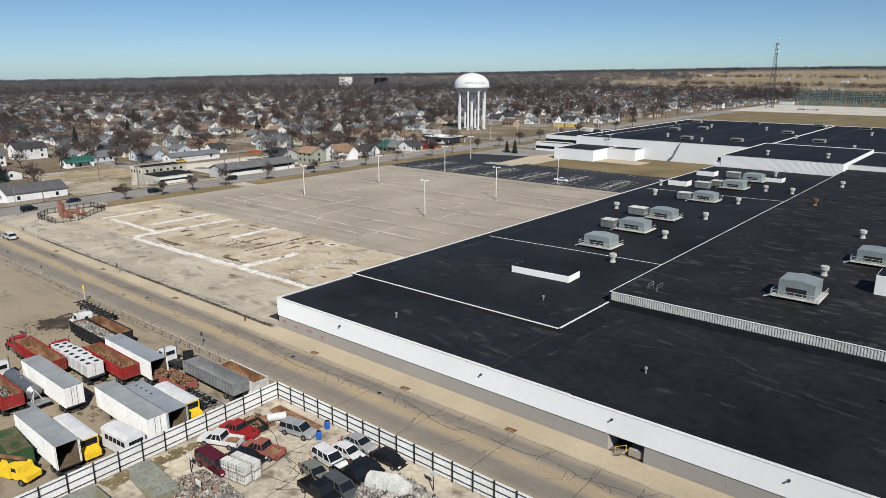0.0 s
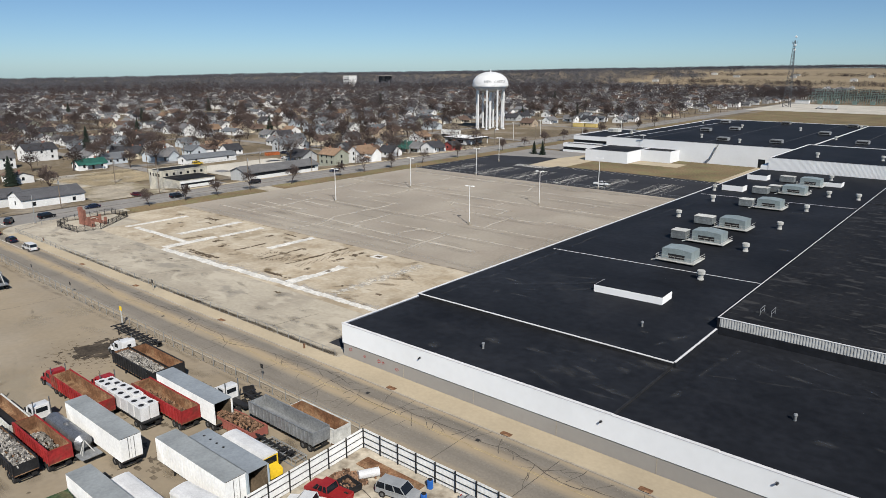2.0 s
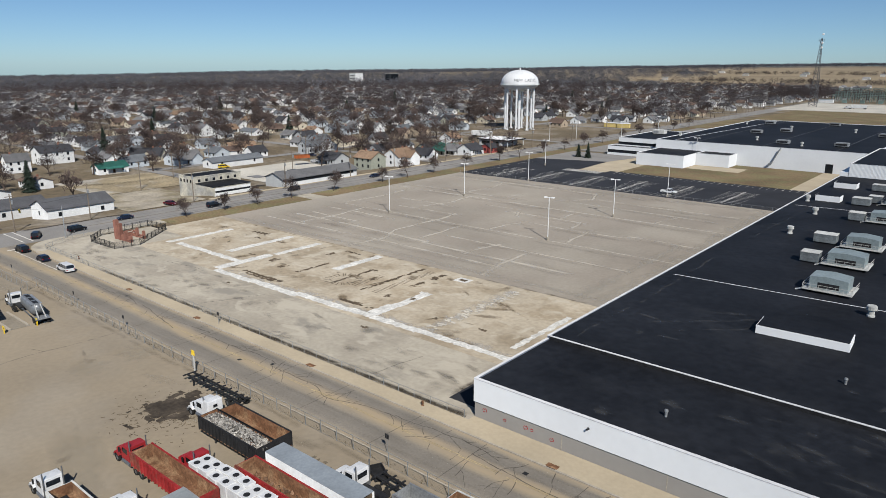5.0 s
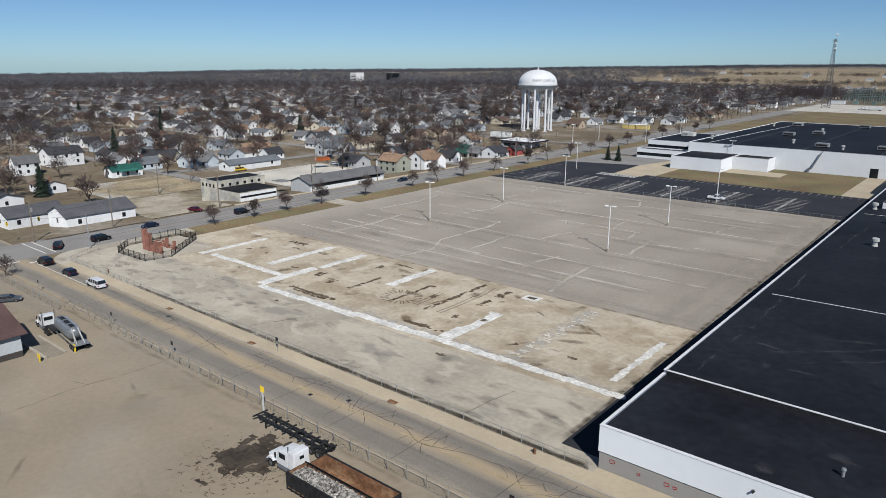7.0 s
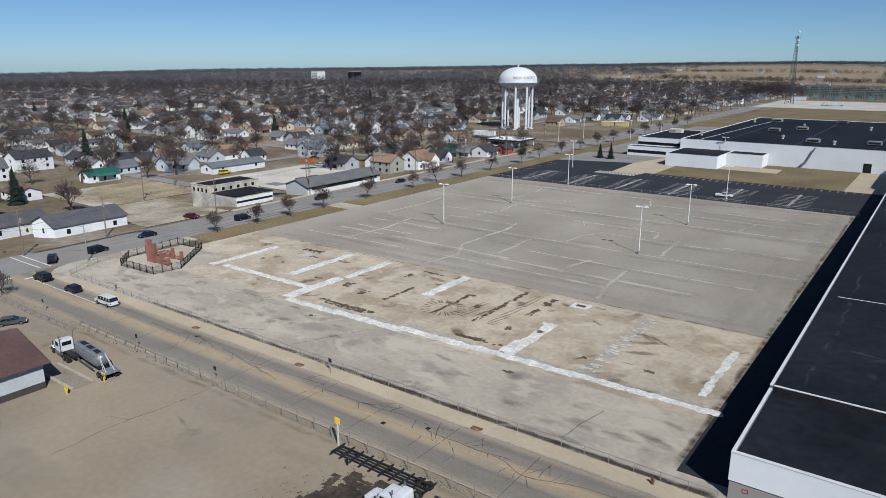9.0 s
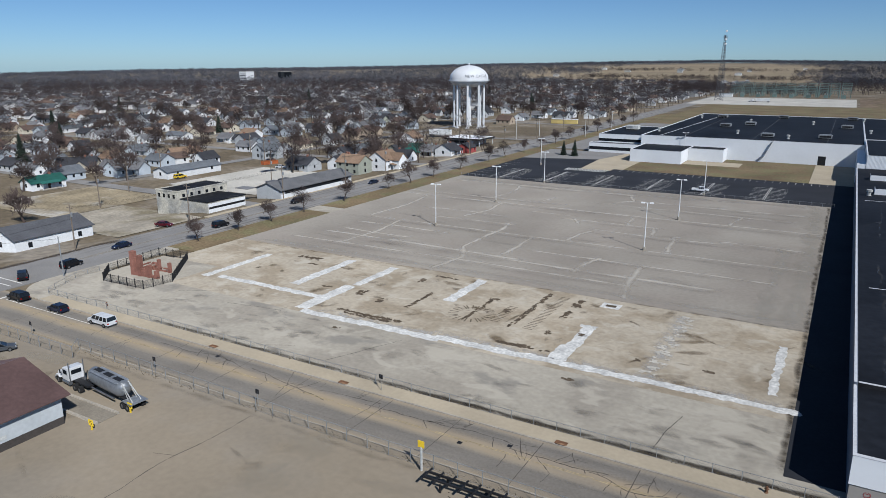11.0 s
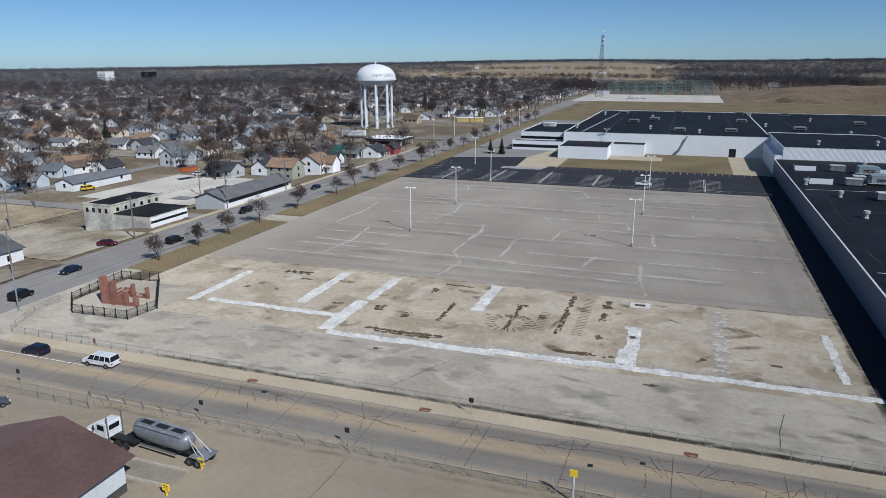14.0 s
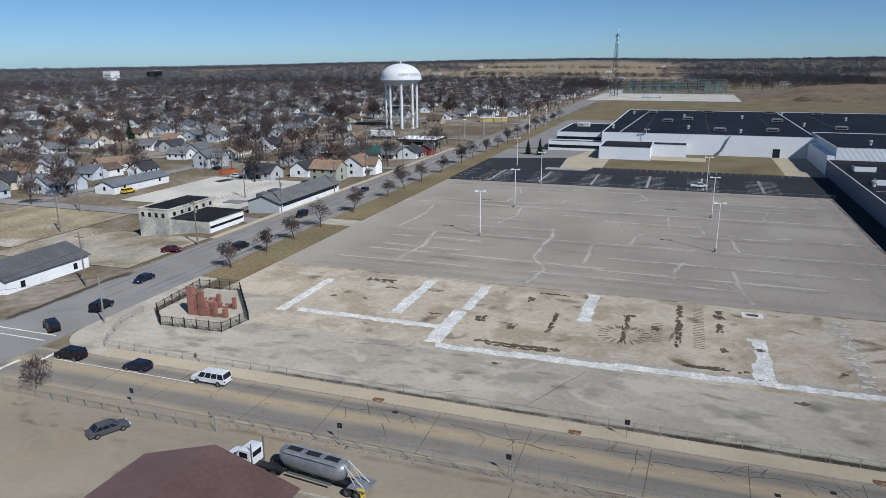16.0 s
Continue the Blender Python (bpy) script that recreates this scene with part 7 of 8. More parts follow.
def gable(L, W, h, rise, over=0.45):
    """Roof outline swept along x; eaves along x, gables at the ends."""
    w = W / 2 + over
    drop = rise * over / (W / 2)
    return Shape().extrude([(-w, h - drop), (0, h + rise), (w, h - drop), (w, h - drop + 0.18), (0, h + rise + 0.2), (-w, h - drop + 0.18)], -L / 2 - over, L / 2 + over, "x")


def house(m, L, W, h, rise, wall, roof, label, porch=True, wing=False, chimney=True, group="town houses", two=False):
    u = thing("house", m, label, "house", group)
    body = Shape().extrude([(-W / 2, -0.9), (W / 2, -0.9), (W / 2, h), (0, h + rise - 0.02), (-W / 2, h)], -L / 2, L / 2, "x")
    part("wall", body, wall, u)
    part("roof", gable(L, W, h, rise), roof, u)
    if wing:
        w2 = W * 0.62
        g = Shape().extrude([(-w2 / 2, 0), (w2 / 2, 0), (w2 / 2, h * 0.95), (0, h * 0.95 + rise * 0.8), (-w2 / 2, h * 0.95)], -W / 2 - 3.2, 0, "y")
        g.v = [(x + L * 0.2, y, z) for x, y, z in g.v]
        part("wing", g, wall, u)
        r = gable(W / 2 + 3.2, w2, h * 0.95, rise * 0.8)
        r.v = [(y + L * 0.2, x - (W / 2 + 3.2) / 2, z) for x, y, z in r.v]
        part("wing_roof", r, roof, u)
    for lvl in ((1.0, 3.6) if two else (1.0,)):
        for i in range(3):
            x = -L * 0.32 + i * L * 0.32
            for s in (-1, 1):
                if s < 0 and i == 1 and lvl < 2:
                    continue
                part("window", boxed(x - 0.5, s * W / 2 - 0.04, lvl + 0.1, x + 0.5, s * W / 2 + 0.04, lvl + 1.4), GLASS, u)
        for s in (-1, 1):
            part("window", boxed(s * L / 2 - 0.04, -0.5, lvl + 0.1, s * L / 2 + 0.04, 0.5, lvl + 1.4), GLASS, u)
    if porch:
        part("door", boxed(-0.5, -W / 2 - 0.05, 0.3, 0.5, -W / 2 + 0.03, 2.25), DOOR, u)
        part("porch_roof", Shape().extrude([(-W / 2 - 2.2, 2.35), (-W / 2 + 0.0, 2.9), (-W / 2 + 0.0, 3.05), (-W / 2 - 2.2, 2.5)], -L * 0.3, L * 0.3, "x"), roof, u)
        for s in (-1, 1):
            part("porch_post", boxed(s * L * 0.28 - 0.08, -W / 2 - 2.1, 0, s * L * 0.28 + 0.08, -W / 2 - 1.95, 2.4), wall, u)
        part("porch_floor", boxed(-L * 0.3, -W / 2 - 2.2, 0, L * 0.3, -W / 2 - 0.01, 0.3), KERB, u)
    if chimney:
        part("chimney", boxed(L * 0.18, -0.35, h + rise * 0.5, L * 0.18 + 0.7, 0.35, h + rise + 0.9), CHIMNEY, u)
    return u


# houses that can be told apart, nearest the junction first
settle(house(pose(-275.2, 93.4, 0, 0, 0, 90), 19.8, 12.4, 3.4, 2.3, S_WHITE, R_CHAR, "long low white building with a dark grey gabled roof", False, chimney=False, group="corner buildings"), -275.2, 93.4)
settle(house(pose(-287.5, 80.2, 0, 0, 0, 90), 15.5, 12.0, 3.3, 2.1, S_WHITE, R_CHAR, "low white annexe with a dark grey roof", False, chimney=False, group="corner buildings"), -287.5, 80.2)
settle(house(pose(-353, 140.5, 0, 0, 0, 90), 12.6, 7.2, 2.7, 2.0, S_WHITE, R_GREEN, "white bungalow with a bright teal-green roof", True, chimney=True), -353, 140.5)
settle(house(pose(-333.5, 189, 0, 0, 0, 90), 27, 8.4, 2.7, 1.6, S_WHITE, R_SLATE, "long white row house with a worn grey roof", False, chimney=False), -334.0, 187)
settle(house(pose(-355, 176, 0, 0, 0, 90), 14.5, 9, 3.0, 3.0, S_BLUE, R_GREY, "pale blue house with a grey roof", True, wing=True), -355, 176)
settle(house(pose(-379, 171, 0, 0, 0, 40), 15, 9, 3.0, 3.0, S_CREAM, R_DARK, "cream house with a dark gabled roof", True, wing=True), -379, 171)
settle(house(pose(-406, 138, 0, 0, 0, 90), 15, 11, 5.6, 2.6, S_WHITE, R_DARK, "large two-storey white house", False, two=True), -406, 138)
settle(house(pose(-340.5, 241, 0, 0, 0, 90), 11, 7.5, 4.4, 2.8, S_GREY, R_SLATE, "two-storey grey house with steep slate roofs", True, wing=True, two=True), -340.5, 241)
settle(house(pose(-371, 219, 0, 0, 0, 70), 14, 8, 3.2, 2.4, S_WHITE, R_ORANGE, "white house with a tawny roof", False), -371, 219)
settle(house(pose(-364, 206, 0, 0, 0, 80), 12, 8, 2.8, 2.0, S_WHITE, R_BROWN, "small white garage house with a brown roof", False, chimney=False), -364, 206)
settle(house(pose(-274.4, 222, 0, 0, 0, 180), 11, 9, 5.2, 2.6, S_GREEN, R_ORANGE, "two-storey sage green house with a tawny roof", True, two=True), -274.4, 222)
settle(house(pose(-271.4, 238.6, 0, 0, 0, 90), 11, 10, 4.6, 3.2, S_WHITE, R_ORANGE, "white house with a tan roof and striped porch", True, wing=True, two=True), -271.4, 238.6)
settle(house(pose(-288, 233, 0, 0, 0, 90), 12, 8, 3, 2.8, S_WHITE, R_DARK, "white house with a dark roof behind the street", True), -288, 233)
settle(house(pose(-300, 221, 0, 0, 0, 0), 12, 9, 3, 2.6, S_GREY, R_DARK, "small dark-roofed house beside the gravel park", True), -300, 221)
settle(house(pose(-283, 251, 0, 0, 0, 90), 12, 9, 3.2, 2.8, S_TAN, R_BROWN, "tan house with a brown roof", True), -283, 251)
settle(house(pose(-280, 283, 0, 0, 0, 0), 12, 10, 3.0, 2.8, S_CREAM, R_GREEN, "cream bungalow with a green roof", True), -280, 283)
settle(house(pose(-270.5, 292, 0, 0, 0, 90), 10, 9, 3.0, 2.6, S_WHITE, R_DARK, "white cottage with a dark roof", True), -270.5, 292)
settle(house(pose(-268, 306, 0, 0, 0, 90), 8, 7, 2.7, 1.9, siding("red_siding", (0.35, 0.08, 0.07)), R_DARK, "small red house with a dark roof", False), -268, 306)
settle(house(pose(-338, 105, 0, 0, 0, 0), 12, 8, 2.7, 1.6, S_WHITE, R_BROWN, "white bungalow with a brown roof", False), -338, 105)
settle(house(pose(-322, 82, 0, 0, 0, 10), 16, 11, 3, 1.6, S_WHITE, R_DARK, "white house with a very dark roof", True), -322, 82)

# two-storey block with a low shop in front
blk = thing("corner_block", pose(0, 0, 0), "old cream two-storey block with flat black roofs", "building")
OLD_WALL = mat("peeling_cream_paint", (0.50, 0.47, 0.39), 0.9, coarse=(0.3, 0.2), fine=(2, 0.2), tint=((0.34, 0.33, 0.30), 0.2, 0.55))
part("wall", boxed(-286, 136.2, -2.5, -276.2, 156, 5.9), OLD_WALL, blk)
part("roof", boxed(-285.7, 136.5, 5.9, -276.5, 155.7, 5.96), OLD_ROOF, blk)
part("parapet", boxed(-286.1, 136.1, 5.9, -276.1, 136.5, 6.2).box(-276.5, 136.5, 5.9, -276.1, 156.1, 6.2).box(-286.1, 136.5, 5.9, -285.7, 156.1, 6.2), OLD_WALL, blk)
part("wing", boxed(-276.19, 137, -2.0, -264.2, 152, 3.7), OLD_WALL, blk)
part("wing_roof", boxed(-276.15, 136.8, 3.7, -264.0, 152.2, 3.85), OLD_ROOF, blk)
part("shop_front", boxed(-264.19, 137.2, 2.3, -264.05, 151.8, 3.2).box(-264.19, 137.2, 0, -264.07, 151.8, 1.6), S_WHITE, blk, "white painted shop front bands")
part("shop_window", boxed(-264.19, 137.4, 1.6, -264.1, 151.6, 2.3), GLASS, blk)
for i in range(4):
    part("window", boxed(-285 + i * 2.2, 136.16, 3.8, -284.1 + i * 2.2, 136.2, 5.0), GLASS, blk)
for i in range(6):
    part("window", boxed(-276.2, 138 + i * 3, 4.1, -276.16, 139 + i * 3, 5.1), GLASS, blk)
settle(blk, -272, 144)
# gabled shop along the side road
shop = thing("shop_building", pose(0, 0, 0), "long grey-roofed shop with a white front", "shop")
part("wall", Shape().extrude([(-273, -1.5), (-262.4, -1.5), (-262.4, 3.1), (-267.7, 5.0), (-273, 3.1)], 165.6, 204, "y"), S_GREY, shop)
part("roof", Shape().extrude([(-273.6, 2.9), (-267.7, 5.05), (-261.6, 2.85), (-261.6, 3.05), (-267.7, 5.25), (-273.6, 3.1)], 165.1, 204.5, "y"), R_GREY, shop)
part("front", boxed(-262.4, 166, 0, -262.25, 203.6, 1.5), S_WHITE, shop, "white painted lower front")
part("shop_window", boxed(-262.4, 168, 1.55, -262.3, 202, 2.6), GLASS, shop)
part("awning", boxed(-279, 161.5, 3.0, -273, 166, 3.15), R_GREY, shop)
for y in (170, 176):
    part("dormer", boxed(-273, y, 3.4, -270, y + 4, 4.6), R_CHAR, shop)
settle(shop, -266, 185)
# petrol station with flat canopy
gas = thing("service_station", pose(0, 0, 0), "flat-roofed white service station with dark trim", "service station")
part("wall", boxed(-293, 330, 0, -277, 346, 3.2), S_WHITE, gas)
part("roof", boxed(-294, 329, 3.2, -272, 347, 3.9), BLACK, gas, "dark fascia")
part("roof_top", boxed(-293.5, 329.5, 3.9, -272.5, 346.5, 3.96), S_WHITE, gas)
part("window", boxed(-291, 329.95, 0.8, -279, 330, 2.6), GLASS, gas)
for y in (330, 346):
    part("pillar", boxed(-273.2, y, 0, -272.8, y + 0.4, 3.2), S_WHITE, gas)
# big white trailer near the tower, yellow billboards beyond built as low sheds
box_trailer(pose(-318, 366, 0.0, 0, 0, 8), 14, P_TRAILER_WHITE, P_TRAILER_WHITE, "white box trailer parked near the water tower")
for x, y in ((-289, 488), (-279, 489)):
    sh = thing("yellow_shed", pose(x, y, 0, 0, 0, 10), "yellow and white billboard built as a low shed", "shed", "yellow sheds")
    part("wall", boxed(-4.6, -2, 0, 4.6, 2, 3.0), mat("yellow_board_face", (0.60, 0.47, 0.18), 0.7), sh)
    part("roof", boxed(-4.9, -2.3, 3.0, 4.9, 2.3, 3.2), S_WHITE, sh)
draped("park", -320, 168, -276, 218, 0.02, GRAVEL, "pale gravel parking area behind the shops", "car park")
draped("street", -900, 152, SIDE_W - 0.05, 158, 0.03, SIDE_ROAD, "grey asphalt residential street", "street")
draped("lot", -300, 106, SIDE_W - 2, 134, 0.01, mat("bare_lot_gravel", (0.33, 0.29, 0.225), 0.95, coarse=(0.1, 0.2), fine=(1, 0.2), tint=((0.2, 0.17, 0.11), 0.08, 0.55)), "bare gravel lot beside the road", "lot")
draped("lot", -340, 112, -300.5, 151.5, 0.012, mat("rough_dead_grass", (0.27, 0.22, 0.14), 0.95, coarse=(0.1, 0.3), fine=(1, 0.25), tint=((0.36, 0.33, 0.28), 0.08, 0.56)), "rough dead grass lot between streets", "lot")
structure("pavement", boxed(SIDE_W - 2.0, 134.5, -0.2, SIDE_W - 0.1, 330, 0.1), SANDY, "pale pavement along the shop fronts", "pavement")
for k, x in enumerate((-345, -450, -560, -680, -800)):
    draped("street", x - 3, 40 if k else 158.1, x + 3, 900, 0.035 + 0.002 * k, SIDE_ROAD, "grey asphalt residential street", "street")
for k, y in enumerate((258, 372, 478, 590, 700, 820)):
    draped("street", -900, y - 3, SIDE_W - 0.05, y + 3, 0.05 + 0.002 * k, SIDE_ROAD, "grey asphalt residential street", "street")

# prototypes for the rest of the town
KINDS = (("small white gabled house with a grey roof", 11, 8, 2.8, 2.6, S_WHITE, R_GREY, True, False, False), ("white cottage with a dark roof", 10, 8, 2.8, 3.0, S_WHITE, R_DARK, True, False, False),
         ("pale blue cottage with a slate roof", 11, 8.5, 2.9, 2.6, S_BLUE, R_SLATE, True, True, False), ("cream bungalow with a brown roof", 13, 9, 2.8, 2.4, S_CREAM, R_BROWN, True, False, False),
         ("white two-storey house with a grey roof", 10, 8.5, 5.4, 3.0, S_WHITE, R_GREY, True, False, True), ("grey house with a dark shingle roof", 12, 9, 3.0, 2.8, S_GREY, R_DARK, False, True, False),
         ("white ranch house with a pale grey roof", 15, 8, 2.7, 1.9, S_WHITE, R_SLATE, False, False, False), ("tan house with a brown roof", 11, 9, 3.0, 3.0, S_TAN, R_BROWN, True, True, False),
         ("white house with a tawny roof", 11, 9, 3.0, 2.8, S_WHITE, R_ORANGE, True, False, False), ("sage house with a dark roof", 11, 9, 3.0, 2.8, S_GREEN, R_DARK, True, False, False))
rt = random.Random(77)
protos, spots = [], []
for sx in range(-1500, -268, 21):
    for row, sy in enumerate(range(-20, 1500, 21)):
        x, y = sx + rt.uniform(-4, 4), sy + rt.uniform(-4, 4)
        pk_ = rt.random()
        if x > -350 and y < 262 or x > -262 - 8 or (x > -375 and 60 < y < 215) or math.hypot(x - TX, y - TY) < 38 or (x > -312 and 300 < y < 505) or (x > -330 and 345 < y < 460):
            continue
        if min(abs(x - s) for s in (-345, -450, -560, -680, -800)) < 10 or min(abs(y - s) for s in (155, 258, 372, 478, 590, 700, 820)) < 9:
            continue
        a = math.degrees(math.atan2(-x, y))
        if a > 80 or a < 8 or y < 20 or pk_ < 0.18:
            continue
        spots.append((math.hypot(x + 100, y), x, y))
spots.sort()
NEAR = 205
for i, (d, x, y) in enumerate(spots[:NEAR]):
    k = rt.choices(range(10), (6, 5, 3, 2, 1, 4, 4, 2, 1, 1))[0]
    m = pose(x, y, land(x, y) + 0.1, 0, 0, rt.choice((0, 90, 180, 270)) + rt.uniform(-5, 5))
    found = [p for p in protos if p[0] == k]
    if found:
        copy_thing(found[0][1], m)
    else:
        lab, L_, W_, h_, r_, wl, rf, po, wi, tw = KINDS[k]
        protos.append((k, house(m, L_, W_, h_, r_, wl, rf, lab, po, wi, True, "town houses", tw)))
# farther houses, too small to pick apart singly
far_walls, far_roofs = Shape(), {0: Shape(), 1: Shape(), 2: Shape()}
for d, x, y in spots[NEAR:]:
    if d > 2100:
        continue
    L_, W_, h_, r_ = rt.uniform(9, 14), rt.uniform(7, 9.5), rt.choice((2.7, 2.8, 3.0, 3.0, 4.6)), rt.uniform(2, 3.2)
    m = pose(x, y, land(x, y), 0, 0, rt.choice((0, 90)) + rt.uniform(-5, 5))
    b = Shape().extrude([(-W_ / 2, 0), (W_ / 2, 0), (W_ / 2, h_), (0, h_ + r_), (-W_ / 2, h_)], -L_ / 2, L_ / 2, "x").moved(m)
    far_walls.add(b.v, b.f)
    r = gable(L_, W_, h_, r_).moved(m)
    far_roofs[rt.choice((0, 0, 1, 1, 2))].add(r.v, r.f)
tagged(part("far_house_walls", far_walls, mat("far_siding", (0.54, 0.53, 0.51), 0.8, island=0.5)), "pale walls of distant town houses", "houses", kind="stuff")
for k, c in ((0, (0.19, 0.19, 0.195)), (1, (0.085, 0.085, 0.09)), (2, (0.16, 0.11, 0.085))):
    tagged(part("far_house_roofs", far_roofs[k], mat("far_shingles", c, 0.9, island=0.4)), "shingle roofs of distant town houses", "roofs", kind="stuff")


# ---- trees ----
def bare_tree(rng, height, spread, trunk_r, levels=4, twigs=3, fan=1.0, twig_w=0.035):
    """Trunk and limbs as one shape, fine twigs as another; limbs fork and thin outwards."""
    limbs, fine = Shape(), Shape()

    def grow(p, d, length, r, lvl):
        steps = 2
        for s in range(steps):
            d2 = (d + Vector((rng.gauss(0, 0.12), rng.gauss(0, 0.12), 0.08))).normalized()
            q = p + d2 * (length / steps)
            r2 = r * (0.82 if s == 0 else 0.72)
            if lvl < 3:
                limbs.bar(p, q, r, r2, n=5 if lvl == 0 else 3, cap=False)
            else:
                w = max(r, twig_w)
                side = d2.orthogonal().normalized() * w
                fine.add([p - side, p + side, q + side * 0.4, q - side * 0.4], [(0, 1, 2, 3)])
            p, d, r = q, d2, r2
        if lvl >= levels:
            return
        n = (5 if lvl == 0 else 4 if lvl == 1 else twigs)
        base = rng.uniform(0, 6.3)
        for i in range(n):
            a = base + 2 * math.pi * i / n + rng.uniform(-0.4, 0.4)
            up = rng.uniform(0.35, 1.0) / fan
            o = d.orthogonal().normalized()
            side = (Matrix.Rotation(a, 3, d) @ o)
            nd = (d * up + side * rng.uniform(0.55, 1.0) * spread + Vector((0, 0, 0.15))).normalized()
            back = rng.uniform(0, 0.45) * length if lvl > 0 else rng.uniform(0, 0.3) * length
            grow(p - d * back, nd, length * rng.uniform(0.6, 0.85), r * 0.62, lvl + 1)
        if lvl == 0:
            grow(p, d, length * 0.9, r * 0.8, 1)

    grow(Vector((0, 0, -0.2)), Vector((0, 0, 1)), height * 0.3, trunk_r, 0)
    return limbs, fine


def tree_thing(m, rng, height, spread, trunk_r, label, group, levels=4, twigs=3, fan=1.0, twig_w=0.035):
    u = thing("bare_tree", m, label, "tree", group)
    a, b = bare_tree(rng, height, spread, trunk_r, levels, twigs, fan, twig_w)
    part("trunk", a, BARK, u)
    part("crown", b, TWIG, u)
    return u


rtree = random.Random(5)
# small street trees with dense round heads
street_protos = [tree_thing(pose(-242, 113.8, 0.1), rtree, 7.2, 0.7, 0.14, "small bare street tree with a dense rounded crown", "street trees", 5, 4, 1.1, 0.024),
                 tree_thing(pose(-241.6, 126.8, 0.1), rtree, 6.6, 0.65, 0.13, "small bare street tree with a dense rounded crown", "street trees", 5, 4, 1.1, 0.024)]
for i, y in enumerate((139.8, 153.6, 173, 198.8, 213.5, 230, 251.5, 279, 296, 318, 340, 362, 384, 410, 436, 462, 490, 520)):
    copy_thing(street_protos[i % 2], pose(-241.8, y, 0.1, 0, 0, i * 77) @ Matrix.Diagonal((*[1.05 + 0.45 * ((i * 37) % 10) / 10] * 3, 1)))
near_tree = tree_thing(pose(-232.5, 55.8, 0.05), rtree, 5.6, 1.0, 0.14, "small bare spreading tree by the junction", "yard trees", 5, 3, 0.8, 0.03)
big = [tree_thing(pose(x, y, 0, 0, 0, 20 * i), rtree, hgt, 0.75, 0.38, lab, "town trees", 5, 3, 1.0, 0.085)
       for i, (x, y, hgt, lab) in enumerate(((-301, 104, 11.0, "tall bare tree behind the long white building"), (-333.7, 253.5, 17, "very tall bare tree over the houses"), (-378, 340, 16, "tall dark bare tree in the town"), (-300, 240, 12, "bare spreading tree beside houses"), (-402, 317, 16, "large bare tree with a wide crown")))]
for t, x, y in zip(big, (-301, -333.7, -378, -300, -402), (104, 253.5, 340, 240, 317)):
    settle(t, x, y)
# the town's trees
def town_ok(x, y):
    if x > -262 or (x > -345 and y < 225) or (x > -330 and 110 < y < 215) or math.hypot(x - TX, y - TY) < 44:
        return False
    return not (x > -335 and 345 < y < 482)


placed = 0
tries = 0
near_trees = []
while placed < 205 and tries < 20000:
    tries += 1
    a, d = radians(rtree.uniform(10, 74)), 260 + 480 * rtree.random() ** 0.8
    x, y = -100 - d * math.sin(a), d * math.cos(a)
    if not town_ok(x, y):
        continue
    near_trees.append((x, y))
    k = rtree.choice((0, 1, 2, 3, 4, 4, 3))
    s = rtree.uniform(0.65, 1.05) * (1.25 if k in (0, 3) else 0.95)
    t = copy_thing(big[k], pose(x, y, land(x, y), 0, 0, rtree.uniform(0, 360)) @ Matrix.Diagonal((s, s, s, 1)))
    t["label"] = "bare winter tree between town houses"
    placed += 1


# ---- evergreens, distant woods ----
def fir_tree(m, h, r, rng, label):
    u = thing("fir_tree", m, label, "fir tree", "evergreens")
    part("trunk", Shape().bar((0, 0, 0), (0, 0, h * 0.95), 0.22, 0.04, n=6), BARK, u)
    g = Shape()
    n = int(h * 5)
    for i in range(n):
        f = i / n
        z = h * (0.08 + 0.9 * f)
        rr = r * (1 - f) ** 0.8 * rng.uniform(0.7, 1.1) + 0.15
        k = 7
        for j in range(k):
            a = 2 * math.pi * (j + rng.random()) / k
            w = 0.16 + 0.5 * rr / k * 2
            c, s = math.cos(a), math.sin(a)
            droop = rr * rng.uniform(0.15, 0.45)
            g.add([(0, 0, z + 0.25), (c * rr * .7 - s * w, s * rr * .7 + c * w, z - droop * .6), (c * rr, s * rr, z - droop), (c * rr * .7 + s * w, s * rr * .7 - c * w, z - droop * .6)], [(0, 1, 2), (0, 2, 3)])
    part("crown", g, FIR, u)
    return u


rf_ = random.Random(3)
firs = [fir_tree(pose(-329, 99.5, 0), 12, 3.6, rf_, "dark spruce beside a low house"), fir_tree(pose(-402, 161, 0), 16, 4.2, rf_, "tall dark spruce among houses")]
settle(firs[0], -329, 99.5), settle(firs[1], -402, 161)
for x, y, s in ((-220.9, 318, 0.56), (-215, 317, 0.48), (-520, 250, 1.0), (-470, 330, 0.9), (-610, 300, 1.1), (-560, 470, 1.1), (-430, 520, 0.9), (-700, 420, 1.1), (-640, 620, 1.2), (-400, 700, 1.0), (-390, 560, 0.8), (-760, 300, 1.1), (-350, 445, 0.6), (-500, 800, 1.2), (-360, 610, 0.9), (-680, 180, 0.9)):
    copy_thing(firs[int(abs(x)) % 2], pose(x, y, land(x, y), 0, 0, x) @ Matrix.Diagonal((s, s, s, 1)))


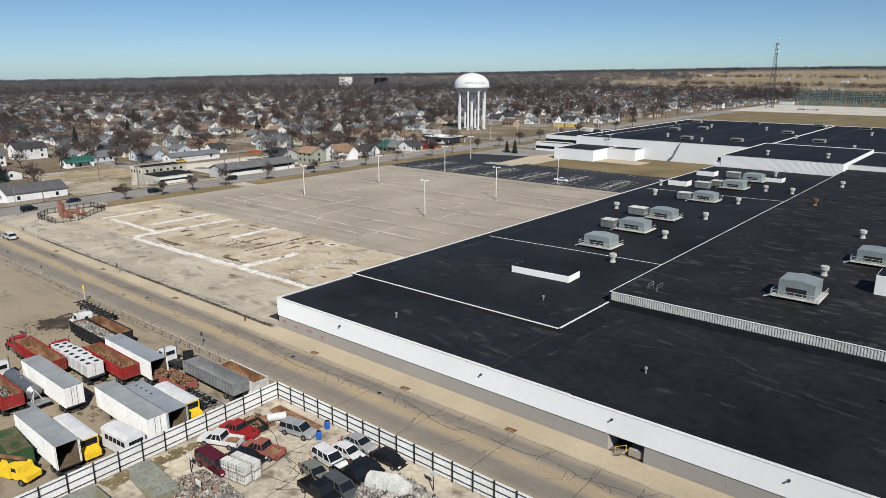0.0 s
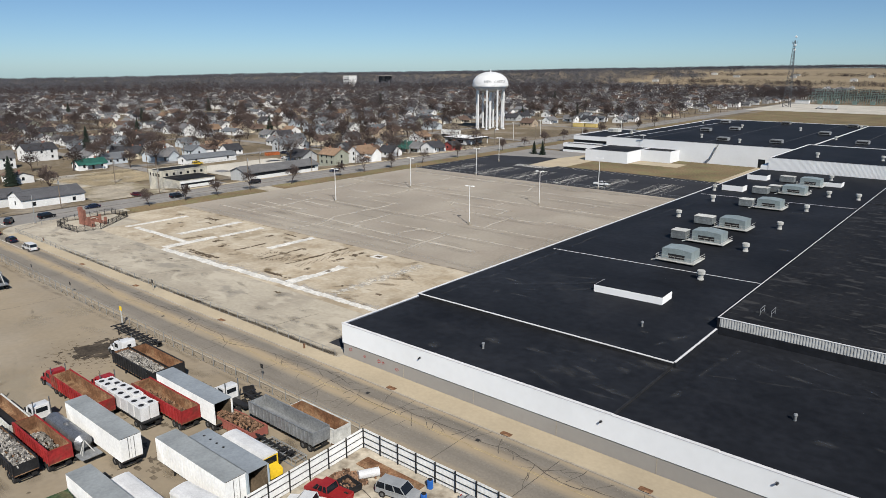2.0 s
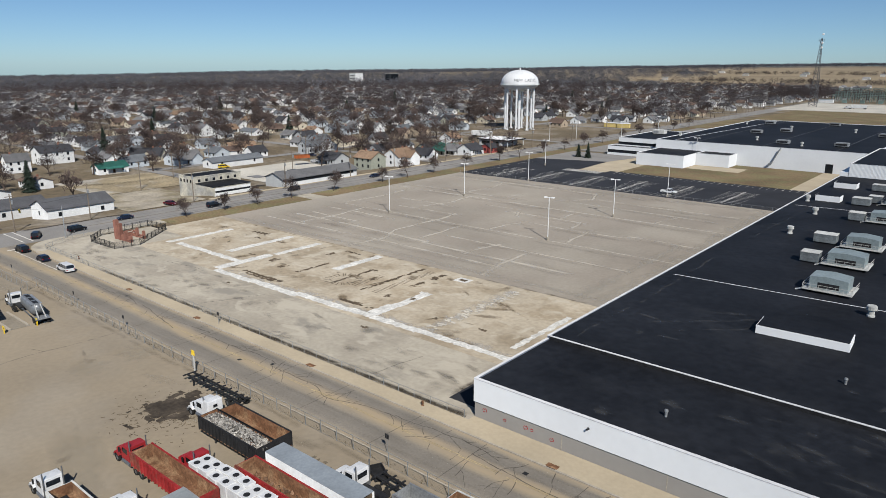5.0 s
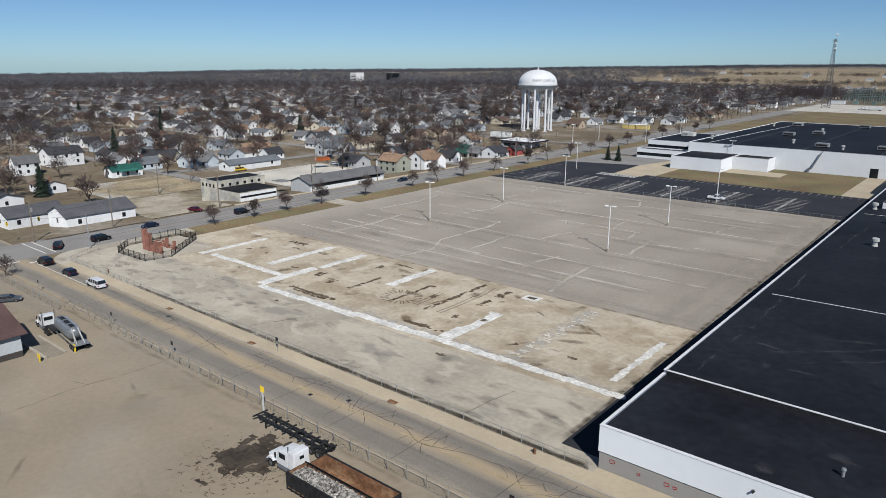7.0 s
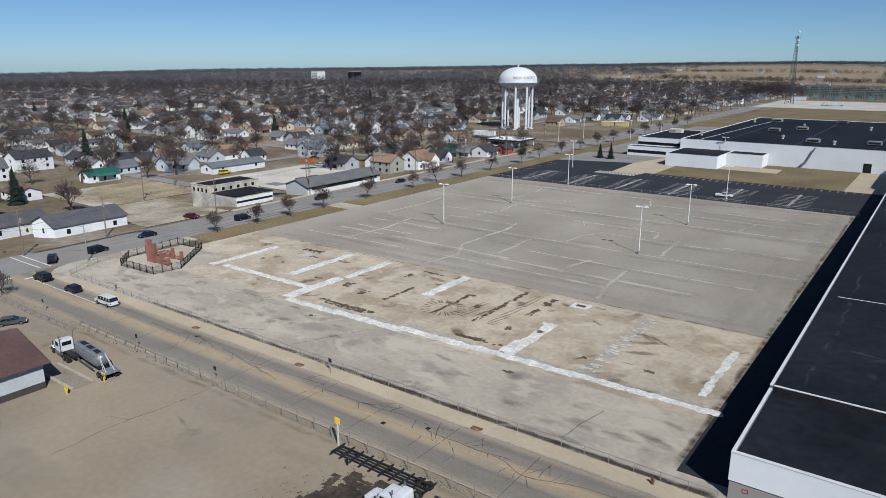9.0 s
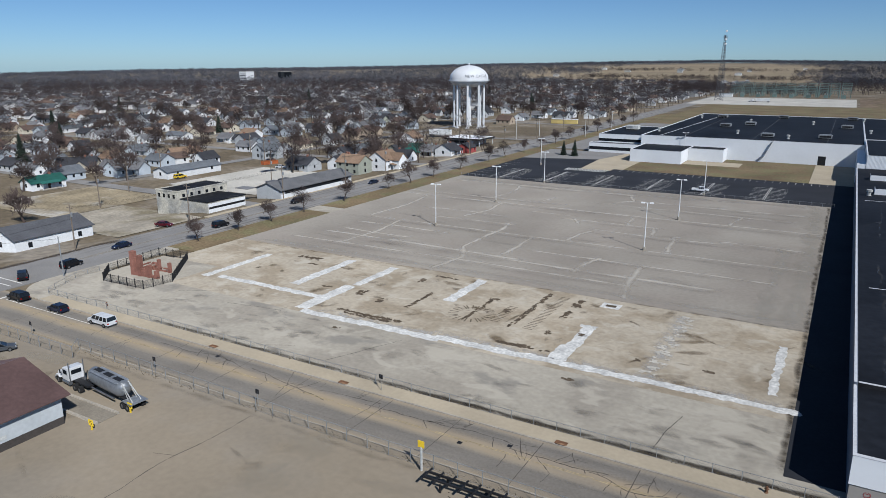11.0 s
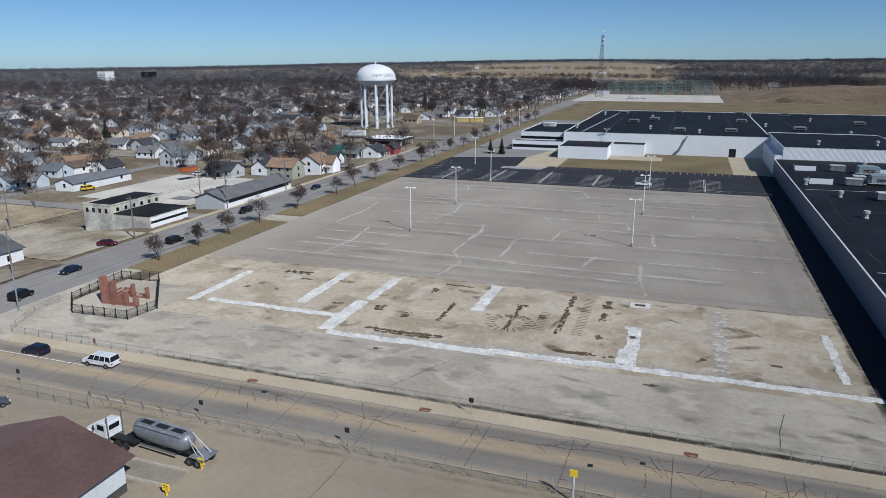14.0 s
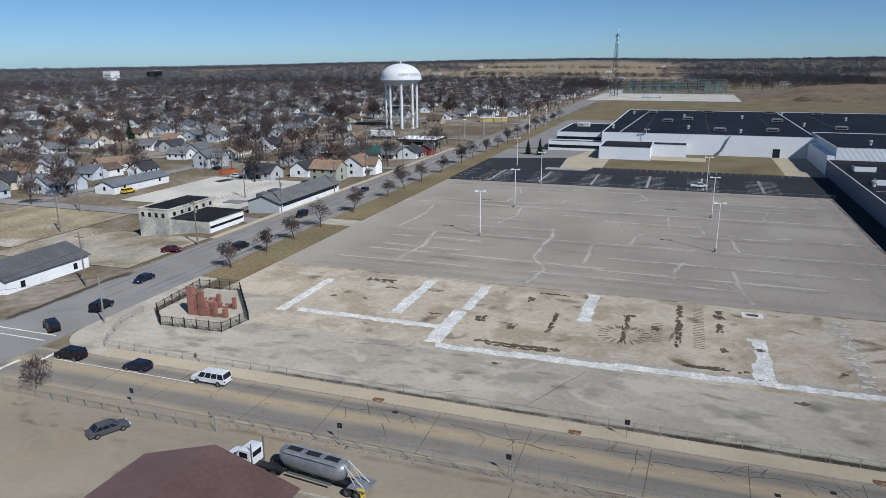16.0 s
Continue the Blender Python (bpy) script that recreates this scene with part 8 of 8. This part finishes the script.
def far_crown(v, f, x, y, z, h, r, rng, n, size):
    """A bare tree far off: a stem and a haze of short twigs with gaps."""
    k = len(v)
    v += [(x - 0.25, y, z), (x + 0.25, y, z), (x, y, z + h * 0.7)]
    f.append((k, k + 1, k + 2))
    for i in range(n):
        u, t = rng.random(), rng.uniform(0, 6.283)
        zz = rng.uniform(0.25, 1.0)
        rad = r * math.sqrt(u) * math.sin(math.pi * min(1.0, 0.12 + zz * 0.86)) ** 0.6
        px, py, pz = x + rad * math.cos(t), y + rad * math.sin(t), z + h * zz
        s = rng.uniform(0.6, 1.5) * r * size
        a, b = rng.uniform(0, 6.283), rng.uniform(0.3, 1.2)
        dx, dy, dz = s * math.cos(a), s * math.sin(a), s * b
        k = len(v)
        v += [(px, py, pz), (px + dx, py + dy, pz + dz), (px + dx * 0.4 + 0.11 * s, py + dy * 0.4 - 0.11 * s, pz + dz * 0.7)]
        f.append((k, k + 1, k + 2))


def wood(name, label, spots_, rng, material, n, size=0.29):
    v, f = [], []
    for x, y, h, r in spots_:
        far_crown(v, f, x, y, land(x, y), h, r, rng, n, size)
    me = bpy.data.meshes.new(name)
    me.from_pydata(v, [], f)
    me.materials.append(material)
    tagged(new(name, me), label, "woods", kind="stuff")


rw = random.Random(31)
mid_spots = []
for i in range(4600):
    a, d = radians(rw.uniform(9, 78)), 330 + 1100 * rw.random() ** 0.75
    x, y = -100 - d * math.sin(a), d * math.cos(a)
    if town_ok(x, y) and noise.noise((x * 0.009, y * 0.009, 3.0)) > -0.05 - max(0, (d - 620)) * 0.0012:
        mid_spots.append((x, y, rw.uniform(10, 19), rw.uniform(4.2, 7.2)))
wood("town_trees", "bare brown trees all over the town", mid_spots, rw, FAR_WOOD, 175, 0.17)
far_spots = []
for i in range(14000):
    a, d = rw.uniform(-22, 78), 1300 + 2900 * rw.random() ** 1.2
    x, y = -100 - d * math.sin(radians(a)), d * math.cos(radians(a))
    field = 3 + 3 * noise.noise((x * 0.002, y * 0.002, 5.0)) < a < 19 + 8 * noise.noise((x * 0.003, y * 0.003, 2.0)) and 1250 < d < 3000
    if not field and noise.noise((x * 0.0016, y * 0.0016, 8.0)) > (-0.4 if a > 24 or a < 4 else -0.05):
        far_spots.append((x, y, rw.uniform(9, 17), rw.uniform(8, 15)))
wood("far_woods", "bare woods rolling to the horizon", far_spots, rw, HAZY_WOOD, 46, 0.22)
rim = []
for i in range(4200):
    a, d = rw.uniform(-30, 80), rw.uniform(3400, 4300)
    rim.append((-100 - d * math.sin(radians(a)), d * math.cos(radians(a)), rw.uniform(7, 12), rw.uniform(13, 22)))
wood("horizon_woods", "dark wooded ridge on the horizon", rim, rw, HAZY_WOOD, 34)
belt = []
for i in range(2100):
    x = rw.uniform(-330, 420)
    y = 1085 + rw.gauss(0, 30) + (rw.uniform(0, 420) if x > -130 else 0)
    belt.append((x, y, rw.uniform(8, 16), rw.uniform(3.5, 6.5)))
for i in range(900):
    k = i % 14
    a, d = radians(-20 + 3.1 * k + rw.gauss(0, 1.6)), 1300 + (k * 613) % 1150 + rw.gauss(0, 12)
    x, y = -100 - d * math.sin(a), d * math.cos(a)
    belt.append((x, y, rw.uniform(7, 12), rw.uniform(5, 9)))
wood("tree_belt", "row of bare trees behind the substation", belt, rw, FAR_WOOD, 60, 0.24)
# stubble fields beyond the belt
g = Shape()
N = 24
for i in range(N + 1):
    for j in range(9):
        a, d = radians(2 + 24 * i / N), 1150 + 1900 * j / 8
        x, y = -100 - d * math.sin(a), d * math.cos(a)
        g.v.append((x, y, land(x, y) + 1.2))
for i in range(N):
    for j in range(8):
        g.f.append((i * 9 + j, (i + 1) * 9 + j, (i + 1) * 9 + j + 1, i * 9 + j + 1))
structure("field", g, FIELD, "wide tan stubble fields beyond the town", "field")
v, f = Shape(), Shape()
for i in range(20):
    a, d = radians(rw.uniform(-15, 24)), rw.uniform(1200, 2500)
    x, y = -100 - d * math.sin(a), d * math.cos(a)
    s = rw.uniform(5, 10)
    z = land(x, y) + 1
    v.box(x - s, y - 5, z, x + s, y + 5, z + rw.uniform(3, 5))
    f.box(x - s - 1, y - 6, z + 5, x + s + 1, y + 6, z + 7, taper=0.5)
tagged(part("farm_sheds", v, mat("far_white_siding", (0.62, 0.61, 0.58), 0.8, island=0.3)), "pale farm sheds far across the fields", "sheds", kind="stuff")
tagged(part("farm_roofs", f, mat("far_grey_roof", (0.3, 0.3, 0.3), 0.8, island=0.4)), "grey roofs of far farm sheds", "roofs", kind="stuff")
for x, y, w, h, mt, lab in ((-1291, 1167, 21, 25, S_WHITE, "white high building far over the town"), (-1240, 1235, 20, 24, GLASS, "dark glass high building far over the town")):
    b = thing("high_building", pose(x, y, 0), lab, "building")
    part("wall", boxed(-w / 2, -12, 0, w / 2, 12, h), mt, b)
    part("roof", boxed(-w / 2 - 0.5, -12.5, h, w / 2 + 0.5, 12.5, h + 1), GREY_WALL, b)
    for k in range(6):
        part("window_band", boxed(-w / 2 + 2, -12.08, 2 + k * 3.4, w / 2 - 2, -12.0, 3.4 + k * 3.4), GLASS, b)

# ---- radio mast, substation, dirt bank ----
mast = thing("radio_mast", pose(-237, 872, 0), "tall grey lattice radio mast with dishes", "mast")
MH = 73
MAST = mat("dark_mast_steel", (0.13, 0.135, 0.145), 0.6, metal=0.2)
LEGS = [(math.cos(radians(a)), math.sin(radians(a))) for a in (90, 210, 330)]
rad = lambda z: 5.2 - 4.3 * z / MH
for c, s in LEGS:
    part("leg", Shape().bar((rad(0) * c, rad(0) * s, 0), (rad(MH) * c, rad(MH) * s, MH), 0.32, 0.2, n=5), MAST, mast)
g = Shape()
for k in range(20):
    z0, z1 = MH * k / 20, MH * (k + 1) / 20
    for i in range(3):
        (c0, s0), (c1, s1) = LEGS[i], LEGS[(i + 1) % 3]
        g.bar((rad(z0) * c0, rad(z0) * s0, z0), (rad(z1) * c1, rad(z1) * s1, z1), 0.13, n=3, cap=False)
        g.bar((rad(z0) * c1, rad(z0) * s1, z0), (rad(z1) * c0, rad(z1) * s0, z1), 0.13, n=3, cap=False)
part("bracing", g, MAST, mast)
for z, a in ((68, -60), (63, -50), (77, -70)):
    part("dish", Shape().bar((1.0, -0.5, z), (1.0, -1.4, z), 1.2, 0.9, n=12), PALE_METAL, mast)
for z in (MH - 3, 71):
    part("antenna_ring", Shape().bar((-2.4, 0, z), (2.4, 0, z), 0.15, n=4).bar((0, -2.4, z), (0, 2.4, z), 0.15, n=4).bar((2.4, 0, z - 1), (2.4, 0, z + 1.2), 0.18, n=4).bar((-2.4, 0, z - 1), (-2.4, 0, z + 1.2), 0.18, n=4), GALV, mast)
GREENISH = mat("verdigris_steel", (0.20, 0.27, 0.245), 0.6, metal=0.3, rnd=0.2)
for i in range(11):
    for j in range(4):
        s = thing("substation_gantry", pose(-236 + i * 12.6, 985 + j * 16, 0), "grey-green steel gantry of a substation", "gantry", "substation gantries")
        hh = 10 + 3.5 * ((i * 3 + j) % 3)
        for sx in (-5, 5):
            part("leg", Shape().bar((sx, 0, 0), (sx, 0, hh), 0.45, 0.3, n=4), GREENISH, s)
        g = Shape().bar((-5.5, 0, hh - 0.5), (5.5, 0, hh - 0.5), 0.4, n=4).bar((-5.5, 0, hh - 2.5), (5.5, 0, hh - 2.5), 0.35, n=4)
        for k in range(6):
            g.bar((-5 + k * 1.8, 0, hh - 2.5), (-4.1 + k * 1.8, 0, hh - 0.5), 0.1, n=3)
        part("beam", g, GREENISH, s)
        for k in (-3, 0, 3):
            part("insulator", Shape().bar((k, 0, 3.5), (k, 0, 5.8), 0.22, n=5), GREENISH, s)
for i in range(7):
    t = thing("transformer", pose(-226 + i * 19, 978, 0), "green-grey steel transformer tank", "transformer", "transformers")
    part("tank", boxed(-2.5, -1.5, 0, 2.5, 1.5, 4), GREENISH, t)
    part("bushing", Shape().bar((-1, 0, 4), (-1.2, 0, 6), 0.2, n=5).bar((1, 0, 4), (1.2, 0, 6), 0.2, n=5), FADED, t)
hut_ = thing("control_hut", pose(-244, 968, 0), "low white control hut by the mast", "hut")
part("wall", boxed(-8, -3, 0, 8, 3, 4), S_WHITE, hut_)
part("roof", boxed(-8.4, -3.4, 4, 8.4, 3.4, 4.4), GALV, hut_)
tractor(pose(-196.5, 850, 0.06, 0, 0, B), P_WHITE, "white highway tractor on the far gravel lot")
box_trailer(pose(-188.5, 850, 0.06, 0, 0, B), 14.6, P_TRAILER_WHITE, P_TRAILER_WHITE, "white box trailer on the far gravel lot")
g = Shape()
nx, ny = 40, 14
for i in range(nx + 1):
    for j in range(ny + 1):
        x, y = -95 + 420 * i / nx, 800 + 200 * j / ny
        h = 14 * math.sin(math.pi * j / ny) ** 0.8 * min(1, i / 8) + 3.5 * noise.noise((x * 0.03, y * 0.03, 1.5)) * min(1, i / 4) * math.sin(math.pi * j / ny)
        g.v.append((x, y, h - 0.1))
for i in range(nx):
    for j in range(ny):
        a = i * (ny + 1) + j
        g.f.append((a, a + ny + 1, a + ny + 2, a + 1))
structure("dirt_bank", g, mat("bare_earth_bank", (0.20, 0.145, 0.095), 0.95, coarse=(0.03, 0.25), fine=(0.4, 0.25), bump=0.05, tint=((0.13, 0.10, 0.06), 0.06, 0.53)), "rough brown earth bank behind the factory", "earth bank")
tagged(part("spoil_heap", Shape().lathe([(14, 0), (11, 1.4), (7, 3.0), (2.6, 4.6), (0.6, 5.1)], 14, -38, 815), DARK_DIRT), "pointed heap of brown earth", "spoil heap")

# ---- utility poles and wires ----
def utility_pole(m, h=11.0):
    p = thing("utility_pole", m, "weathered wooden utility pole with a crossarm", "utility pole", "utility poles")
    part("pole", Shape().bar((0, 0, 0), (0, 0, h), 0.19, 0.12, n=7), WOOD_POLE, p)
    part("crossarm", boxed(-1.2, -0.07, h - 0.9, 1.2, 0.07, h - 0.72), WOOD_POLE, p)
    part("transformer", Shape().lathe([(0.26, h - 3.0), (0.28, h - 2.9), (0.28, h - 2.0), (0.2, h - 1.9)], 10, 0.42, 0), GALV, p)
    return p


up = utility_pole(pose(-262.3, 93.7, 0))
line = [(-262.3, 128.3), (-262.4, 167), (-262.3, 200.3), (-263.2, 227.6), (-263, 263.4), (-263, 300), (-263, 340), (-263, 385), (-263, 430), (-263, 480), (-263, 530), (-263, 590), (-263, 660), (-263, 740)]
for x, y in line:
    copy_thing(up, pose(x, y, 0))
for x, y in ((-260, 72), (-336, 178), (-302, 128), (-318, 150), (-331, 230), (-360, 250), (-372, 290), (-345, 330), (-420, 260), (-300, 270), (-430, 390), (-480, 300), (-283, 184), (-262, 46)):
    settle(copy_thing(up, pose(x, y, 0, 0, 0, 90)), x, y)
g = Shape()
pts_ = [(-262.3, 93.7)] + line
for (x0, y0), (x1, y1) in zip(pts_, pts_[1:]):
    for o in (-1.1, 0, 1.1):
        for k in range(6):
            a, b = k / 6, (k + 1) / 6
            za, zb = 10.3 - 3.2 * a * (1 - a), 10.3 - 3.2 * b * (1 - b)
            g.bar((x0 + (x1 - x0) * a + o, y0 + (y1 - y0) * a, za), (x0 + (x1 - x0) * b + o, y0 + (y1 - y0) * b, zb), 0.02, n=3, cap=False)
tagged(part("overhead_wires", g, BLACK), "thin overhead wires between the poles", "wires", kind="stuff")
sp = thing("signal_pole", pose(-242.5, 78.4, 0.1), "grey steel traffic signal pole with mast arm", "signal pole")
part("pole", Shape().bar((0, 0, 0), (0, 0, 8.8), 0.16, 0.1, n=8), GALV, sp)
part("foot", boxed(-0.35, -0.35, 0, 0.35, 0.35, 0.12), KERB, sp)
for x, y in ((-263.6, 67.4), (-263.9, 75.2)):
    s = thing("traffic_signal", pose(x, y, 4.6), "yellow hanging traffic signal head", "traffic signal", "traffic signals")
    part("housing", boxed(-0.2, -0.2, 0, 0.2, 0.2, 1.1), YELLOW, s)
    part("lens", Shape().bar((0.2, 0, 0.9), (0.24, 0, 0.9), 0.13, n=8).bar((0.2, 0, 0.55), (0.24, 0, 0.55), 0.13, n=8), BLACK, s)
    part("hanger", Shape().bar((0, 0, 1.1), (0, 0, 1.6), 0.03, n=5), BLACK, s)
tagged(part("span_wire", Shape().bar((-242.5, 78.4, 8.4), (-263.6, 67.4, 6.15), 0.03, n=4).bar((-263.6, 67.4, 6.15), (-262, 55, 6.6), 0.03, n=4).bar((-263.9, 75.2, 6.15), (-262.3, 93.7, 7.5), 0.03, n=4).bar((-263.9, 75.2, 6.15), (-263.6, 67.4, 6.15), 0.03, n=4), BLACK), "thin wires holding the traffic signals", "wires")
sp2 = copy_thing(sp, pose(-262, 55, 0.05))
tagged(sp2, "grey steel pole on the far street corner", "signal pole")


# ---- last small things of the yards ----
rz = random.Random(19)
for x, y, a in ((-70.6, 41.9, 205), (-64.7, 43.9, 194)):
    m = pose(x, y, Z + 0.64, 0, 0, a)
    tagged(part("bed_load", Shape().box(-2.68, -0.88, 0, -0.75, 0.88, 0.1).moved(m), RUST), "rusty debris lying in a pickup bed", "debris")
g = Shape()
for x, y, a, n in ((-69.1, 48.0, -0.3, 12), (-62.5, 48.8, -1.4, 9), (-62.5, 46.5, 0.6, 7), (-60.8, 44.1, 0.05, 8), (-58.2, 44.2, -1.2, 6), (-61.5, 41.0, 0.4, 8), (-57.6, 40.4, 0.6, 7), (-66, 46.2, -0.5, 6)):
    crack(g, (x, y), a, n, 0.12, rz, 0.068, 0.35, 0.1)
tagged(structure("yard_cracks", g, TAR, "dark cracks in the scrap yard's slab", "crack"), kind="stuff")
g = Shape()
for i in range(90):
    x, y = -73.6 + abs(rz.gauss(0, 0.9)), rz.uniform(28.5, 41.5)
    q = ragged(x, y, rz.uniform(0.3, 1.3), rz.uniform(0.3, 1.2), 0.064 + 0.0006 * i, 0.15, rz, 0.3)
    g.add(q.v, q.f)
tagged(structure("fence_weeds", g, mat("dead_weeds", (0.17, 0.135, 0.075), 0.95, coarse=(0.6, 0.3), fine=(4, 0.35), bump=0.03), "dead brown weeds along the panel fence", "weeds"), kind="stuff")
cr = thing("steel_bin", pose(-98.3, 53.6, Z, 0, 0, -28), "low black steel bin beside the wire fence", "bin")
part("bin_floor", boxed(-1.3, -0.8, 0.1, 1.3, 0.8, 0.2), BLACK, cr)
for b in ((-1.3, -0.8, 1.3, -0.7), (-1.3, 0.7, 1.3, 0.8), (-1.3, -0.7, -1.2, 0.7), (1.2, -0.7, 1.3, 0.7)):
    part("side", boxed(b[0], b[1], 0.1, b[2], b[3], 0.75), BLACK, cr)
rk = thing("steel_rack", pose(-81.3, 46.7, Z), "long grey steel rack lying between trailers", "rack")
for s in (-0.8, 0.8):
    for z in (0.15, 1.0):
        part("rail", Shape().bar((-3.4, s, z), (3.4, s, z), 0.06, n=5), GALV, rk)
for i in range(9):
    x = -3.3 + i * 0.82
    part("rung", Shape().bar((x, -0.8, 1.0), (x, 0.8, 1.0), 0.05, n=5), GALV, rk)
    for s in (-0.8, 0.8):
        part("upright", Shape().bar((x, s, 0), (x, s, 1.0), 0.04, n=5), GALV, rk)
for i in range(4):
    v = thing("roof_plug", pose(-86.2 + i * 1.3, 39.4, Z + 4.12), "small dark vent in a trailer roof", "roof vent", "trailer roof vents")
    part("cap", Shape().lathe([(0.16, 0), (0.16, 0.03), (0.1, 0.06)], 10), BLACK, v)
# stains of oil and rust between the parked trailers
OIL = mat("oil_soaked_dirt", (0.135, 0.11, 0.08), 0.9, coarse=(0.5, 0.35), fine=(3, 0.3))
for cx, cy, sx, sy in ((-92.5, 35.5, 2.6, 1.4), (-90.5, 30.8, 2.5, 1.0), (-108, 39.8, 2.8, 0.8), (-93, 41.2, 3.0, 0.7), (-104, 50.5, 3.0, 0.6), (-92, 24.5, 1.8, 1.0)):
    g = Shape()
    for i in range(34):
        q = ragged(cx + rz.gauss(0, sx), cy + rz.gauss(0, sy), rz.uniform(0.2, 1.1), rz.uniform(0.15, 0.6), 0.062 + 0.0006 * i, 0.1, rz, 0.25)
        g.add(q.v, q.f)
    tagged(structure("yard_stain", g, OIL, "dark oily drips on the packed dirt", "stain"), kind="stuff")
